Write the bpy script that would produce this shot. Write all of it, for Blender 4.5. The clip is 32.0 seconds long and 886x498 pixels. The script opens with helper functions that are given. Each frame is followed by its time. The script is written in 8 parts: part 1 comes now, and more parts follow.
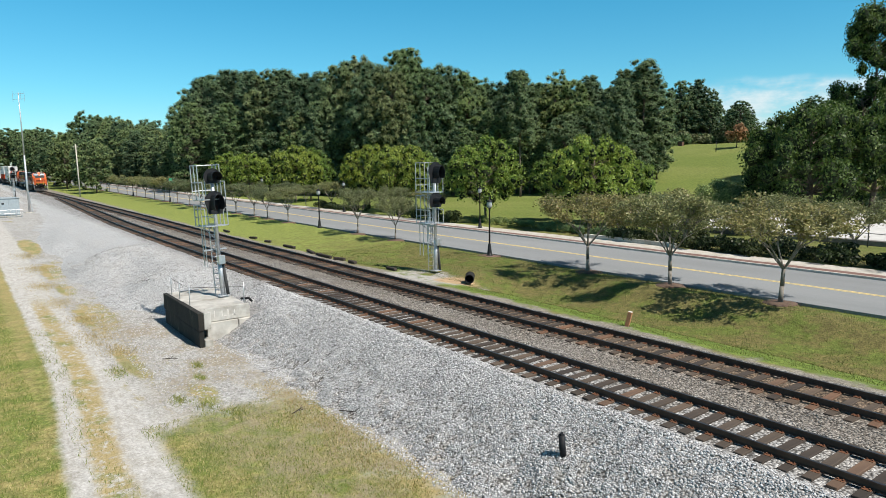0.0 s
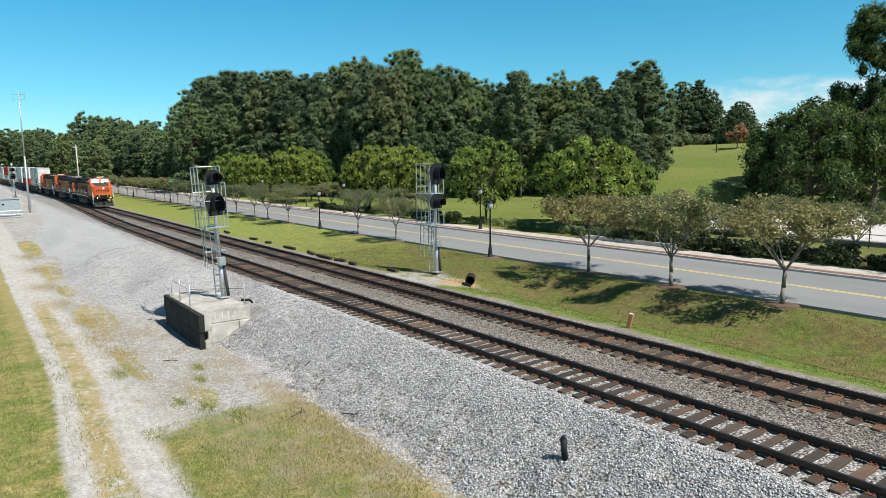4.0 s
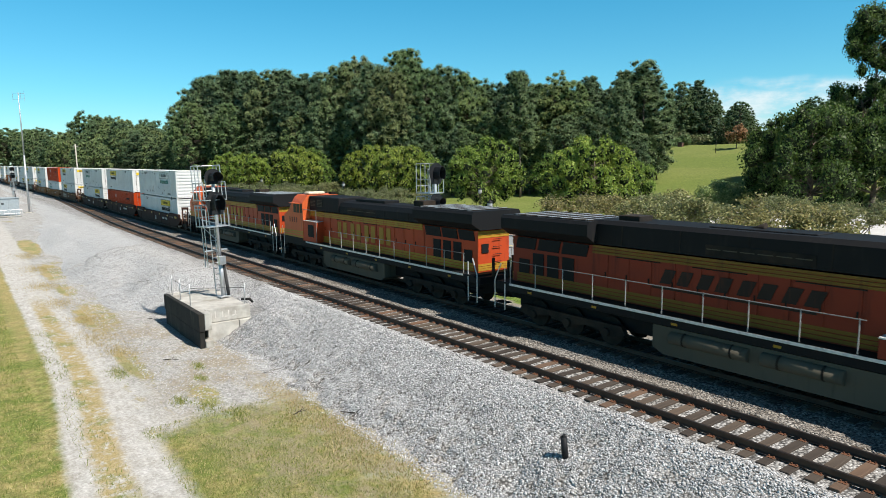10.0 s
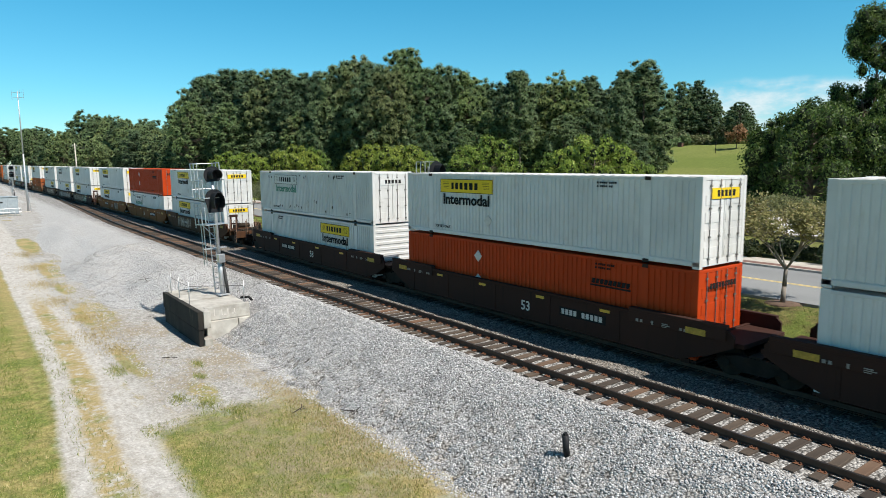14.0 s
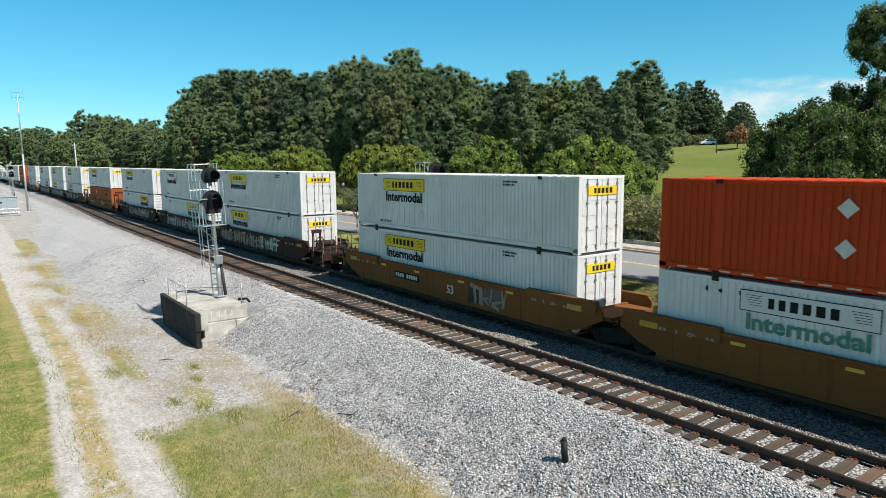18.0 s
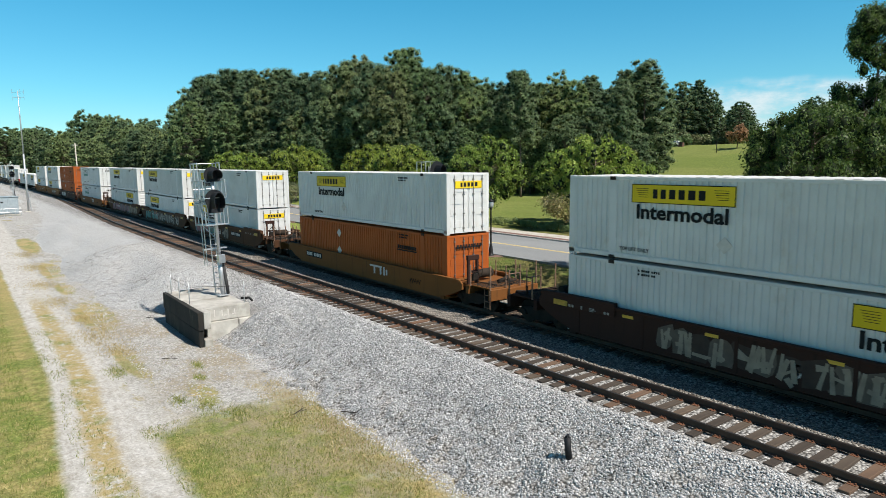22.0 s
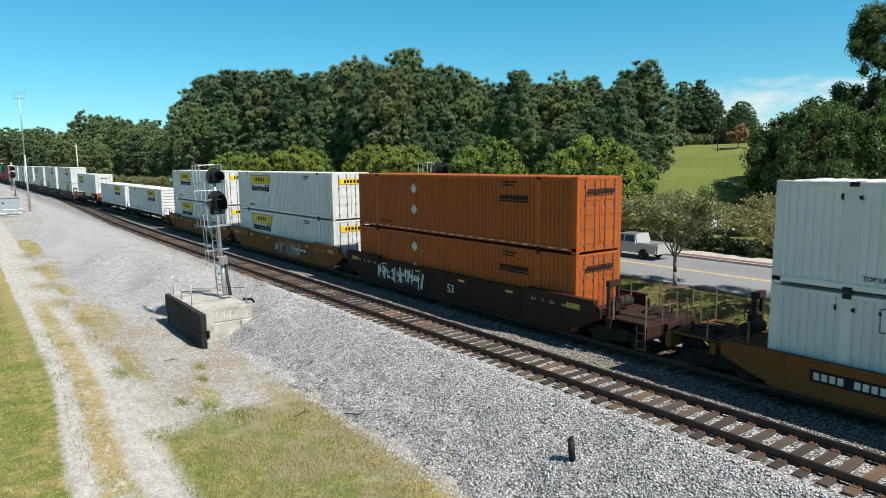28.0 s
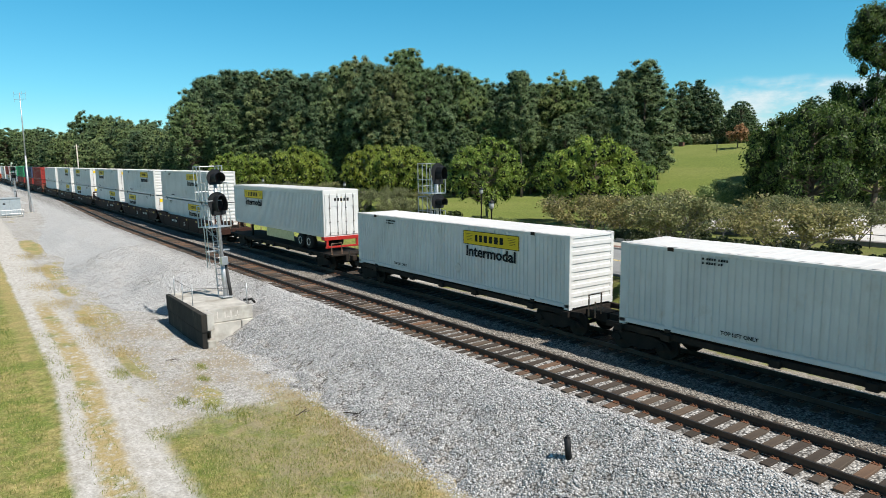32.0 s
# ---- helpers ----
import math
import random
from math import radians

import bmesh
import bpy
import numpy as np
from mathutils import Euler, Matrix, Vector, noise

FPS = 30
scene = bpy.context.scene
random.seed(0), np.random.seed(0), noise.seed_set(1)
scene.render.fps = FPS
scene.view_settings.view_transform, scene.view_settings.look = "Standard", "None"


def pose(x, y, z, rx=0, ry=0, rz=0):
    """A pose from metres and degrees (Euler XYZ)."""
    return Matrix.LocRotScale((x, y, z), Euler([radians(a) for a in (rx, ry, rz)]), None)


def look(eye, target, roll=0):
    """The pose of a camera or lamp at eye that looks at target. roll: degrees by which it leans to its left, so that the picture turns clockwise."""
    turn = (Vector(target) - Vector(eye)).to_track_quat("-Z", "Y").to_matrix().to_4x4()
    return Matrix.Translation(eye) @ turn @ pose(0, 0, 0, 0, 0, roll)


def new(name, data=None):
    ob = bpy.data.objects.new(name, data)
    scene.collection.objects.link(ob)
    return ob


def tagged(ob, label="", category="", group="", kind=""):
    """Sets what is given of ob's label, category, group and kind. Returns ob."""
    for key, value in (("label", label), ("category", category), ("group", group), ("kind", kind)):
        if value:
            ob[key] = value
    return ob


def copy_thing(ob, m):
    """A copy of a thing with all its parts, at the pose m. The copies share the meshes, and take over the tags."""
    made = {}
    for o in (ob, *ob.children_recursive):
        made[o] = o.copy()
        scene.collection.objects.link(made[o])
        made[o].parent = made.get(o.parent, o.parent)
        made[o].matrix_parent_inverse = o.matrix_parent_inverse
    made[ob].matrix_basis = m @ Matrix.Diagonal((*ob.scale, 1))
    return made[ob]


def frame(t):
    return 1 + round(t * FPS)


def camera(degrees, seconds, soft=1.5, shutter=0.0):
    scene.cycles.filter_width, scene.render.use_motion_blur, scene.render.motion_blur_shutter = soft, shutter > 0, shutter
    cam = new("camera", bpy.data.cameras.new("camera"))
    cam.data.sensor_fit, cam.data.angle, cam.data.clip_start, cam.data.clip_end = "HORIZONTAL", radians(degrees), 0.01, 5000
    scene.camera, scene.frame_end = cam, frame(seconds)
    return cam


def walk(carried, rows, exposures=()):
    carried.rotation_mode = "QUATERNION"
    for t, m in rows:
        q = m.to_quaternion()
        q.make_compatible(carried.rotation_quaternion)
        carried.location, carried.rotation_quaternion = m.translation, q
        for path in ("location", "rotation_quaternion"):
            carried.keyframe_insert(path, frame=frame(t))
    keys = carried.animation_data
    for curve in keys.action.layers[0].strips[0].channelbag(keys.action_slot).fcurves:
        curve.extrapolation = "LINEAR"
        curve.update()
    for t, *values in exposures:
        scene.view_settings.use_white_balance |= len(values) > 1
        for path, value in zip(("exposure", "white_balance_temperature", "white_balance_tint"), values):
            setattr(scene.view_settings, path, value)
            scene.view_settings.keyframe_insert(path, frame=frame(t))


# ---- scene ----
FOV = 68.61
cam = camera(FOV, 32.0, soft=0.6, shutter=0.06)
CAMERA_ROWS = [
    (0, pose(-0.001, -0.006, 6.691, 82.345, 0.691, 53.006)),
    (0.5, pose(-0.020, -0.012, 6.695, 82.343, 0.692, 53.009)),
    (1, pose(-0.058, -0.010, 6.701, 82.349, 0.689, 53.015)),
    (1.5, pose(-0.086, -0.001, 6.717, 82.364, 0.671, 53.021)),
    (2, pose(-0.098, 0.016, 6.740, 82.375, 0.665, 53.026)),
    (2.5, pose(-0.100, 0.026, 6.746, 82.379, 0.682, 53.026)),
    (3, pose(-0.089, 0.019, 6.738, 82.382, 0.693, 53.023)),
    (3.5, pose(-0.069, 0.009, 6.739, 82.381, 0.693, 53.022)),
    (5.5, pose(-0.076, 0.011, 6.735, 82.424, 0.648, 53.023)),
    (6, pose(-0.025, 0.019, 6.684, 82.401, 0.664, 53.004)),
    (6.5, pose(0.029, 0.043, 6.675, 82.388, 0.689, 52.988)),
    (7, pose(0.057, 0.070, 6.710, 82.402, 0.693, 52.988)),
    (7.5, pose(0.079, 0.090, 6.738, 82.439, 0.653, 52.983)),
    (8, pose(0.119, 0.088, 6.755, 82.453, 0.638, 52.974)),
    (8.5, pose(0.153, 0.070, 6.757, 82.419, 0.650, 52.970)),
    (9, pose(0.120, 0.050, 6.746, 82.385, 0.644, 52.971)),
    (9.5, pose(0.027, 0.007, 6.731, 82.382, 0.633, 52.971)),
    (10, pose(-0.058, -0.053, 6.718, 82.380, 0.613, 52.968)),
    (10.5, pose(-0.128, -0.082, 6.703, 82.371, 0.604, 52.971)),
    (11, pose(-0.175, -0.085, 6.697, 82.371, 0.641, 52.966)),
    (11.5, pose(-0.182, -0.099, 6.695, 82.371, 0.654, 52.945)),
    (12, pose(-0.188, -0.114, 6.682, 82.371, 0.610, 52.929)),
    (12.5, pose(-0.199, -0.106, 6.672, 82.374, 0.573, 52.928)),
    (13, pose(-0.181, -0.070, 6.659, 82.379, 0.542, 52.943)),
    (13.5, pose(-0.161, -0.034, 6.625, 82.389, 0.516, 52.951)),
    (14, pose(-0.174, -0.012, 6.604, 82.392, 0.517, 52.936)),
    (14.5, pose(-0.197, 0.012, 6.620, 82.385, 0.528, 52.925)),
    (16.5, pose(-0.296, 0.114, 6.645, 82.385, 0.484, 52.958)),
    (17, pose(-0.289, 0.132, 6.653, 82.376, 0.499, 52.971)),
    (17.5, pose(-0.281, 0.163, 6.656, 82.376, 0.507, 52.990)),
    (18, pose(-0.292, 0.195, 6.657, 82.379, 0.496, 52.999)),
    (18.5, pose(-0.320, 0.216, 6.655, 82.392, 0.481, 52.998)),
    (19, pose(-0.340, 0.237, 6.646, 82.396, 0.494, 52.992)),
    (19.5, pose(-0.356, 0.256, 6.645, 82.380, 0.498, 52.978)),
    (20, pose(-0.362, 0.256, 6.638, 82.367, 0.476, 52.964)),
    (20.5, pose(-0.346, 0.221, 6.632, 82.357, 0.462, 52.954)),
    (21, pose(-0.320, 0.149, 6.638, 82.363, 0.458, 52.949)),
    (21.5, pose(-0.297, 0.083, 6.629, 82.383, 0.480, 52.960)),
    (22, pose(-0.278, 0.040, 6.629, 82.364, 0.522, 52.976)),
    (22.5, pose(-0.268, 0.005, 6.653, 82.314, 0.578, 52.991)),
    (23, pose(-0.272, -0.015, 6.663, 82.305, 0.615, 53.010)),
    (23.5, pose(-0.272, -0.031, 6.662, 82.318, 0.616, 53.022)),
    (24, pose(-0.269, -0.051, 6.675, 82.303, 0.617, 53.021)),
    (24.5, pose(-0.263, -0.069, 6.692, 82.287, 0.616, 53.018)),
    (25, pose(-0.255, -0.071, 6.695, 82.301, 0.587, 53.017)),
    (25.5, pose(-0.268, -0.060, 6.681, 82.339, 0.535, 53.013)),
    (27.5, pose(-0.346, -0.018, 6.688, 82.357, 0.589, 52.993)),
    (28, pose(-0.318, -0.020, 6.695, 82.357, 0.594, 53.013)),
    (28.5, pose(-0.277, -0.018, 6.689, 82.382, 0.588, 53.048)),
    (29, pose(-0.243, -0.024, 6.693, 82.407, 0.587, 53.066)),
    (29.5, pose(-0.192, -0.046, 6.718, 82.400, 0.628, 53.066)),
    (30, pose(-0.139, -0.078, 6.741, 82.382, 0.663, 53.069)),
    (30.5, pose(-0.117, -0.107, 6.745, 82.376, 0.652, 53.070)),
    (31, pose(-0.104, -0.124, 6.747, 82.373, 0.640, 53.059)),
    (31.5, pose(-0.095, -0.120, 6.756, 82.360, 0.642, 53.044)),
    (32, pose(-0.098, -0.113, 6.758, 82.347, 0.648, 53.025)),
]
walk(cam, CAMERA_ROWS, exposures=[(0, 0.39, 6700, 10), (9.2, 0.39, 6700, 10), (10.0, 0.47, 6700, 10), (11.2, 0.58, 6700, 10), (12.2, 0.61, 6700, 10), (13.0, 0.54, 6700, 10), (14.0, 0.42, 6700, 10), (16.0, 0.39, 6700, 10), (17.0, 0.40, 6700, 10), (18.0, 0.44, 6700, 10), (19.5, 0.39, 6700, 10), (28.0, 0.40, 6700, 10), (29.0, 0.44, 6700, 10), (30.0, 0.39, 6700, 10), (32, 0.39, 6700, 10)])

# ---- daylight: sun over the far right, blue sky ----
SUN_DIR = Vector((-0.74, -0.20, -1.0)).normalized()
sun_data = bpy.data.lights.new("sun", "SUN")
sun_data.energy, sun_data.angle, sun_data.color = 5.0, radians(0.53), (1.0, 0.945, 0.87)
sun = new("sun", sun_data)
sun.matrix_world = look((60, 40, 80), Vector((60, 40, 80)) + SUN_DIR)
world = bpy.data.worlds.new("sky")
world.use_nodes = True
scene.world = world
wn = world.node_tree.nodes
sky = wn.new("ShaderNodeTexSky")
sky.sky_type, sky.sun_disc = "NISHITA", False
sky.sun_elevation = math.asin(-SUN_DIR.z)
sky.sun_rotation = math.atan2(-SUN_DIR.x, -SUN_DIR.y)
sky.air_density, sky.dust_density, sky.ozone_density, sky.altitude = 1.0, 0.0, 4.0, 600
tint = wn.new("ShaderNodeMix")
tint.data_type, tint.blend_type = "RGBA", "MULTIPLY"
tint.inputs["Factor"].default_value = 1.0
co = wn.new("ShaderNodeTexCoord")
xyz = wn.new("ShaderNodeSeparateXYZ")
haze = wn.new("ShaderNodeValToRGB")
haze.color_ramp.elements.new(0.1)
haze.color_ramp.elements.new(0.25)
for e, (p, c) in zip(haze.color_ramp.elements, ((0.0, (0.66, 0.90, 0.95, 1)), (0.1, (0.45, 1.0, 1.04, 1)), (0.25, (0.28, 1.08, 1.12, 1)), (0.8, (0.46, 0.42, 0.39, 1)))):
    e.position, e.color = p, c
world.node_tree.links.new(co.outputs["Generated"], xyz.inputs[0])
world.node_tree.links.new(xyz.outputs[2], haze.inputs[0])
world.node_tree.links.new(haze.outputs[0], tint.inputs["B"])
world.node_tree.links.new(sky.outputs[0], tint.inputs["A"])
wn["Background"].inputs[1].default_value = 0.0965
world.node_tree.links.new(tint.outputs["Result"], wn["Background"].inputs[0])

# ---- small tools ----
def plan(right, ahead):
    """World x, y of a place given as metres to the right of and ahead of the hovering camera."""
    return 0.6004 * right - 0.7997 * ahead, 0.7997 * right + 0.6004 * ahead


def smooth(a, b, v):
    u = min(1.0, max(0.0, (v - a) / (b - a)))
    return u * u * (3 - 2 * u)


def mesh_of(bm, name, mats=(), soft=False):
    me = bpy.data.meshes.new(name)
    bm.to_mesh(me)
    bm.free()
    for m in (mats if isinstance(mats, (list, tuple)) else [mats]):
        me.materials.append(m)
    if soft:
        for p in me.polygons:
            p.use_smooth = True
    return me


def part(name, bm, material, parent=None, label="", at=None, soft=False):
    """One mesh object from a bmesh (or a ready mesh), under its thing or part."""
    me = bm if isinstance(bm, bpy.types.Mesh) else mesh_of(bm, name, material, soft)
    ob = new(name, me)
    if parent is not None:
        ob.parent = parent
    if at is not None:
        ob.matrix_basis = at if isinstance(at, Matrix) else Matrix.Translation(at)
    if label:
        ob["label"] = label
    return ob


def thing(name, label, category, group="", at=None, kind=""):
    ob = new(name)
    ob.empty_display_size = 0.2
    if at is not None:
        ob.matrix_basis = at if isinstance(at, Matrix) else Matrix.Translation(at)
    return tagged(ob, label, category, group, kind)


def box(bm, x0, x1, y0, y1, z0, z1, bevel=0.0, mi=0):
    vs = [bm.verts.new((x, y, z)) for z in (z0, z1) for y in (y0, y1) for x in (x0, x1)]
    fs = []
    for q in ((0, 2, 3, 1), (4, 5, 7, 6), (0, 1, 5, 4), (2, 6, 7, 3), (0, 4, 6, 2), (1, 3, 7, 5)):
        f = bm.faces.new([vs[i] for i in q])
        f.material_index = mi
        fs.append(f)
    if bevel > 0:
        es = list({e for f in fs for e in f.edges})
        bmesh.ops.bevel(bm, geom=es, offset=bevel, segments=1, affect="EDGES", profile=0.5)
    return bm


def boxes(*dims, bevel=0.0):
    bm = bmesh.new()
    for d in dims:
        box(bm, *d, bevel=bevel)
    return bm


def tube(bm, a, b, ra, rb=None, seg=8, caps=True):
    """A round bar from a to b."""
    rb = ra if rb is None else rb
    a, b = Vector(a), Vector(b)
    q = (b - a).to_track_quat("Z", "Y")
    rings = []
    for p, r in ((a, ra), (b, rb)):
        rings.append([bm.verts.new(p + q @ Vector((r * math.cos(2 * math.pi * i / seg), r * math.sin(2 * math.pi * i / seg), 0))) for i in range(seg)])
    for i in range(seg):
        j = (i + 1) % seg
        f = bm.faces.new((rings[0][i], rings[0][j], rings[1][j], rings[1][i]))
        f.smooth = seg > 6
    if caps:
        bm.faces.new(rings[0][::-1])
        bm.faces.new(rings[1])
    return bm


def tubes(*bars, seg=8):
    bm = bmesh.new()
    for t in bars:
        tube(bm, *t, seg=seg)
    return bm


def prism(bm, outline, y0, y1, mi=0):
    """Outline of (x, z) points pulled from y0 to y1."""
    a = [bm.verts.new((x, y0, z)) for x, z in outline]
    b = [bm.verts.new((x, y1, z)) for x, z in outline]
    n = len(outline)
    for i in range(n):
        j = (i + 1) % n
        bm.faces.new((a[i], a[j], b[j], b[i])).material_index = mi
    bm.faces.new(a[::-1]).material_index = mi
    bm.faces.new(b).material_index = mi
    bmesh.ops.recalc_face_normals(bm, faces=bm.faces)
    return bm


def lathe(bm, profile, seg=12, at=(0, 0, 0)):
    rings = []
    for r, z in profile:
        rings.append([bm.verts.new((at[0] + r * math.cos(2 * math.pi * i / seg), at[1] + r * math.sin(2 * math.pi * i / seg), at[2] + z)) for i in range(seg)])
    for p, q in zip(rings, rings[1:]):
        for i in range(seg):
            j = (i + 1) % seg
            bm.faces.new((p[i], p[j], q[j], q[i])).smooth = True
    bm.faces.new(rings[0][::-1])
    bm.faces.new(rings[-1])
    return bm


def lettering(text, size, material, extrude=0.002, bold=0.0, spacing=1.0):
    """A flat mesh of built-in letters, centred, in the x-z plane, facing -y."""
    cu = bpy.data.curves.new(text, "FONT")
    cu.body, cu.size, cu.extrude, cu.offset, cu.resolution_u = text, size, extrude, bold, 2
    cu.align_x, cu.align_y, cu.space_character = "CENTER", "CENTER", spacing
    ob = bpy.data.objects.new("letters", cu)
    me = bpy.data.meshes.new_from_object(ob)
    me.transform(Matrix.Rotation(radians(90), 4, "X"))
    bpy.data.objects.remove(ob)
    bpy.data.curves.remove(cu)
    me.materials.clear()
    me.materials.append(material)
    return me


# ---- materials ----
class Mat:
    """Builder of one procedural material."""

    def __init__(self, name, rough=0.7, metal=0.0, spec=0.5):
        self.m = bpy.data.materials.new(name)
        self.m.use_nodes = True
        self.t = self.m.node_tree
        self.b = self.t.nodes["Principled BSDF"]
        self.b.inputs["Roughness"].default_value = rough
        self.b.inputs["Metallic"].default_value = metal
        self.b.inputs["Specular IOR Level"].default_value = spec
        self.co = self.t.nodes.new("ShaderNodeTexCoord").outputs["Object"]

    def world_place(self):
        self.co = self.t.nodes.new("ShaderNodeNewGeometry").outputs["Position"]
        return self

    def node(self, kind, **kw):
        n = self.t.nodes.new("ShaderNode" + kind)
        for k, v in kw.items():
            n.inputs[k].default_value = v
        return n

    def link(self, a, b):
        self.t.links.new(a, b)

    def noise(self, scale, detail=4.0, rough=0.55, stretch=None, dist=0.0):
        n = self.node("TexNoise", Scale=scale, Detail=detail, Roughness=rough, Distortion=dist)
        if stretch:
            mp = self.node("Mapping")
            mp.inputs["Scale"].default_value = stretch
            self.link(self.co, mp.inputs[0])
            self.link(mp.outputs[0], n.inputs["Vector"])
        else:
            self.link(self.co, n.inputs["Vector"])
        return n.outputs["Fac"]

    def cells(self, scale, feature="F1", rnd=1.0):
        n = self.node("TexVoronoi", Scale=scale, Randomness=rnd)
        n.feature = feature
        self.link(self.co, n.inputs["Vector"])
        return n

    def ramp(self, fac, *stops):
        n = self.t.nodes.new("ShaderNodeValToRGB")
        el = n.color_ramp.elements
        while len(el) < len(stops):
            el.new(0.5)
        for e, (p, c) in zip(el, stops):
            e.position = p
            e.color = (*c, 1) if len(c) == 3 else c
        self.link(fac, n.inputs[0])
        return n.outputs[0]

    def mix(self, fac, a, b, blend="MIX"):
        n = self.t.nodes.new("ShaderNodeMix")
        n.data_type, n.blend_type = "RGBA", blend
        for v, s in ((fac, n.inputs["Factor"]), (a, n.inputs["A"]), (b, n.inputs["B"])):
            if isinstance(v, bpy.types.NodeSocket):
                self.link(v, s)
            elif isinstance(v, tuple):
                s.default_value = (*v, 1)
            else:
                s.default_value = v
        return n.outputs["Result"]

    def math(self, op, a, b=0.5, clamp=False):
        n = self.t.nodes.new("ShaderNodeMath")
        n.operation, n.use_clamp = op, clamp
        for v, s in ((a, n.inputs[0]), (b, n.inputs[1])):
            if isinstance(v, bpy.types.NodeSocket):
                self.link(v, s)
            else:
                s.default_value = v
        return n.outputs[0]

    def axis(self, i):
        n = self.t.nodes.new("ShaderNodeSeparateXYZ")
        self.link(self.co, n.inputs[0])
        return n.outputs[i]

    def random(self):
        return self.t.nodes.new("ShaderNodeObjectInfo").outputs["Random"]

    def island(self):
        return self.t.nodes.new("ShaderNodeNewGeometry").outputs["Random Per Island"]

    def color(self, v):
        if isinstance(v, tuple):
            self.b.inputs["Base Color"].default_value = (*v, 1)
        else:
            self.link(v, self.b.inputs["Base Color"])
        return self

    def rough(self, v):
        self.link(v, self.b.inputs["Roughness"])
        return self

    def bump(self, h, dist=0.01, strength=0.5):
        n = self.node("Bump", Strength=strength, Distance=dist)
        self.link(h, n.inputs["Height"])
        self.link(n.outputs[0], self.b.inputs["Normal"])
        return self


def plain(name, c, rough=0.5, metal=0.0, vary=0.12, scale=6.0, bump=0.0, dirt=None):
    k = Mat(name, rough, metal, 0.5 if max(c) > 0.06 else 0.22)
    n = k.noise(scale, 5)
    lo = tuple(v * (1 - vary) for v in c)
    hi = tuple(min(1.0, v * (1 + vary)) for v in c)
    col = k.ramp(n, (0.3, lo), (0.7, hi))
    if dirt:
        col = k.mix(k.ramp(k.noise(scale * 0.35, 6, 0.65), (0.48, (0, 0, 0)), (0.72, (1, 1, 1))), col, dirt)
    k.color(col)
    if bump:
        k.bump(k.noise(scale * 8, 3), bump, 0.4)
    return k.m


def stone_mix(name, tones, size, bump):
    """Loose stones: voronoi cells of several greys with dark joints."""
    k = Mat(name, 0.9).world_place()
    c = k.cells(1 / size)
    col = k.ramp(c.outputs["Color"], *[(i / max(1, len(tones) - 1), t) for i, t in enumerate(tones)])
    d = k.ramp(c.outputs["Distance"], (0.32, (1, 1, 1)), (0.74, (0.17, 0.165, 0.16)))
    col = k.mix(1.0, col, d, "MULTIPLY")
    big = k.mix(1.0, k.ramp(k.noise(0.35, 5, 0.6), (0.35, (0.80, 0.78, 0.74)), (0.65, (1.08, 1.08, 1.08))), k.ramp(k.noise(2.4, 6, 0.75), (0.36, (0.74, 0.73, 0.72)), (0.64, (1.18, 1.18, 1.18))), "MULTIPLY")
    k.color(k.mix(1.0, col, big, "MULTIPLY"))
    k.bump(k.math("SUBTRACT", 1.0, c.outputs["Distance"]), bump, 0.8)
    return k


RAIL_STEEL = plain("rusty_rail_steel", (0.085, 0.044, 0.028), 0.75, 0.15, 0.3, 3)
RAIL_HEAD = plain("worn_rail_head", (0.10, 0.085, 0.08), 0.35, 0.8, 0.2, 2)
k = Mat("weathered_tie_wood", 0.9)
rnd = k.random()
col = k.ramp(rnd, (0.0, (0.035, 0.027, 0.022)), (0.45, (0.06, 0.046, 0.036)), (0.8, (0.10, 0.075, 0.055)), (1.0, (0.16, 0.085, 0.05)))
col = k.mix(0.5, col, k.ramp(k.noise(3, 6, 0.7, (1, 0.15, 1)), (0.3, (0.3, 0.3, 0.3)), (0.7, (1.2, 1.2, 1.2))), "MULTIPLY")
k.color(col).bump(k.noise(18, 4, 0.6, (1, 0.1, 1)), 0.01, 0.6)
TIE_WOOD = k.m
k = Mat("joined_tie_wood", 0.9)
k.color(k.ramp(k.island(), (0.0, (0.035, 0.027, 0.022)), (0.6, (0.07, 0.052, 0.04)), (1.0, (0.14, 0.08, 0.05))))
TIE_FAR = k.m
GALV = plain("galvanised_steel", (0.48, 0.50, 0.52), 0.45, 0.6, 0.15, 9)
ALUMINIUM = plain("bare_aluminium", (0.62, 0.64, 0.66), 0.35, 0.8, 0.1, 5)
SIGNAL_BLACK = plain("flat_black_paint", (0.014, 0.0155, 0.018), 0.6, 0, 0.3, 5)
IRON_BLACK = plain("black_iron", (0.02, 0.021, 0.022), 0.5, 0.2, 0.3, 4)
DARK_STEEL = plain("grimy_dark_steel", (0.017, 0.0145, 0.0125), 0.85, 0.0, 0.45, 2, dirt=(0.05, 0.034, 0.023))
RUBBER = plain("tyre_rubber", (0.02, 0.02, 0.02), 0.8)

# ---- the lie of the land: x along the track (the train runs to +x), y across it, z 0 at the rail tops ----
def grade(x):
    u = max(0.0, -x - 50.0)
    return 0.00375 * (math.sqrt(u * u + 400.0) - 20.0) if u > 0 else 0.0


def near_y(x):
    v = max(0.0, -x - 78.0)
    return min(far_y(x), 15.5 + 0.034 * (math.sqrt(v * v + 64.0) - 8.0))


def far_y(x):
    u = max(0.0, -x - 80.0)
    return 19.65 - 0.0155 * (math.sqrt(u * u + 400.0) - 20.0)


def side_level(x):
    """Level of the flat ground on the camera's side."""
    return -1.95 + 1.25 * smooth(-42, -105, x)


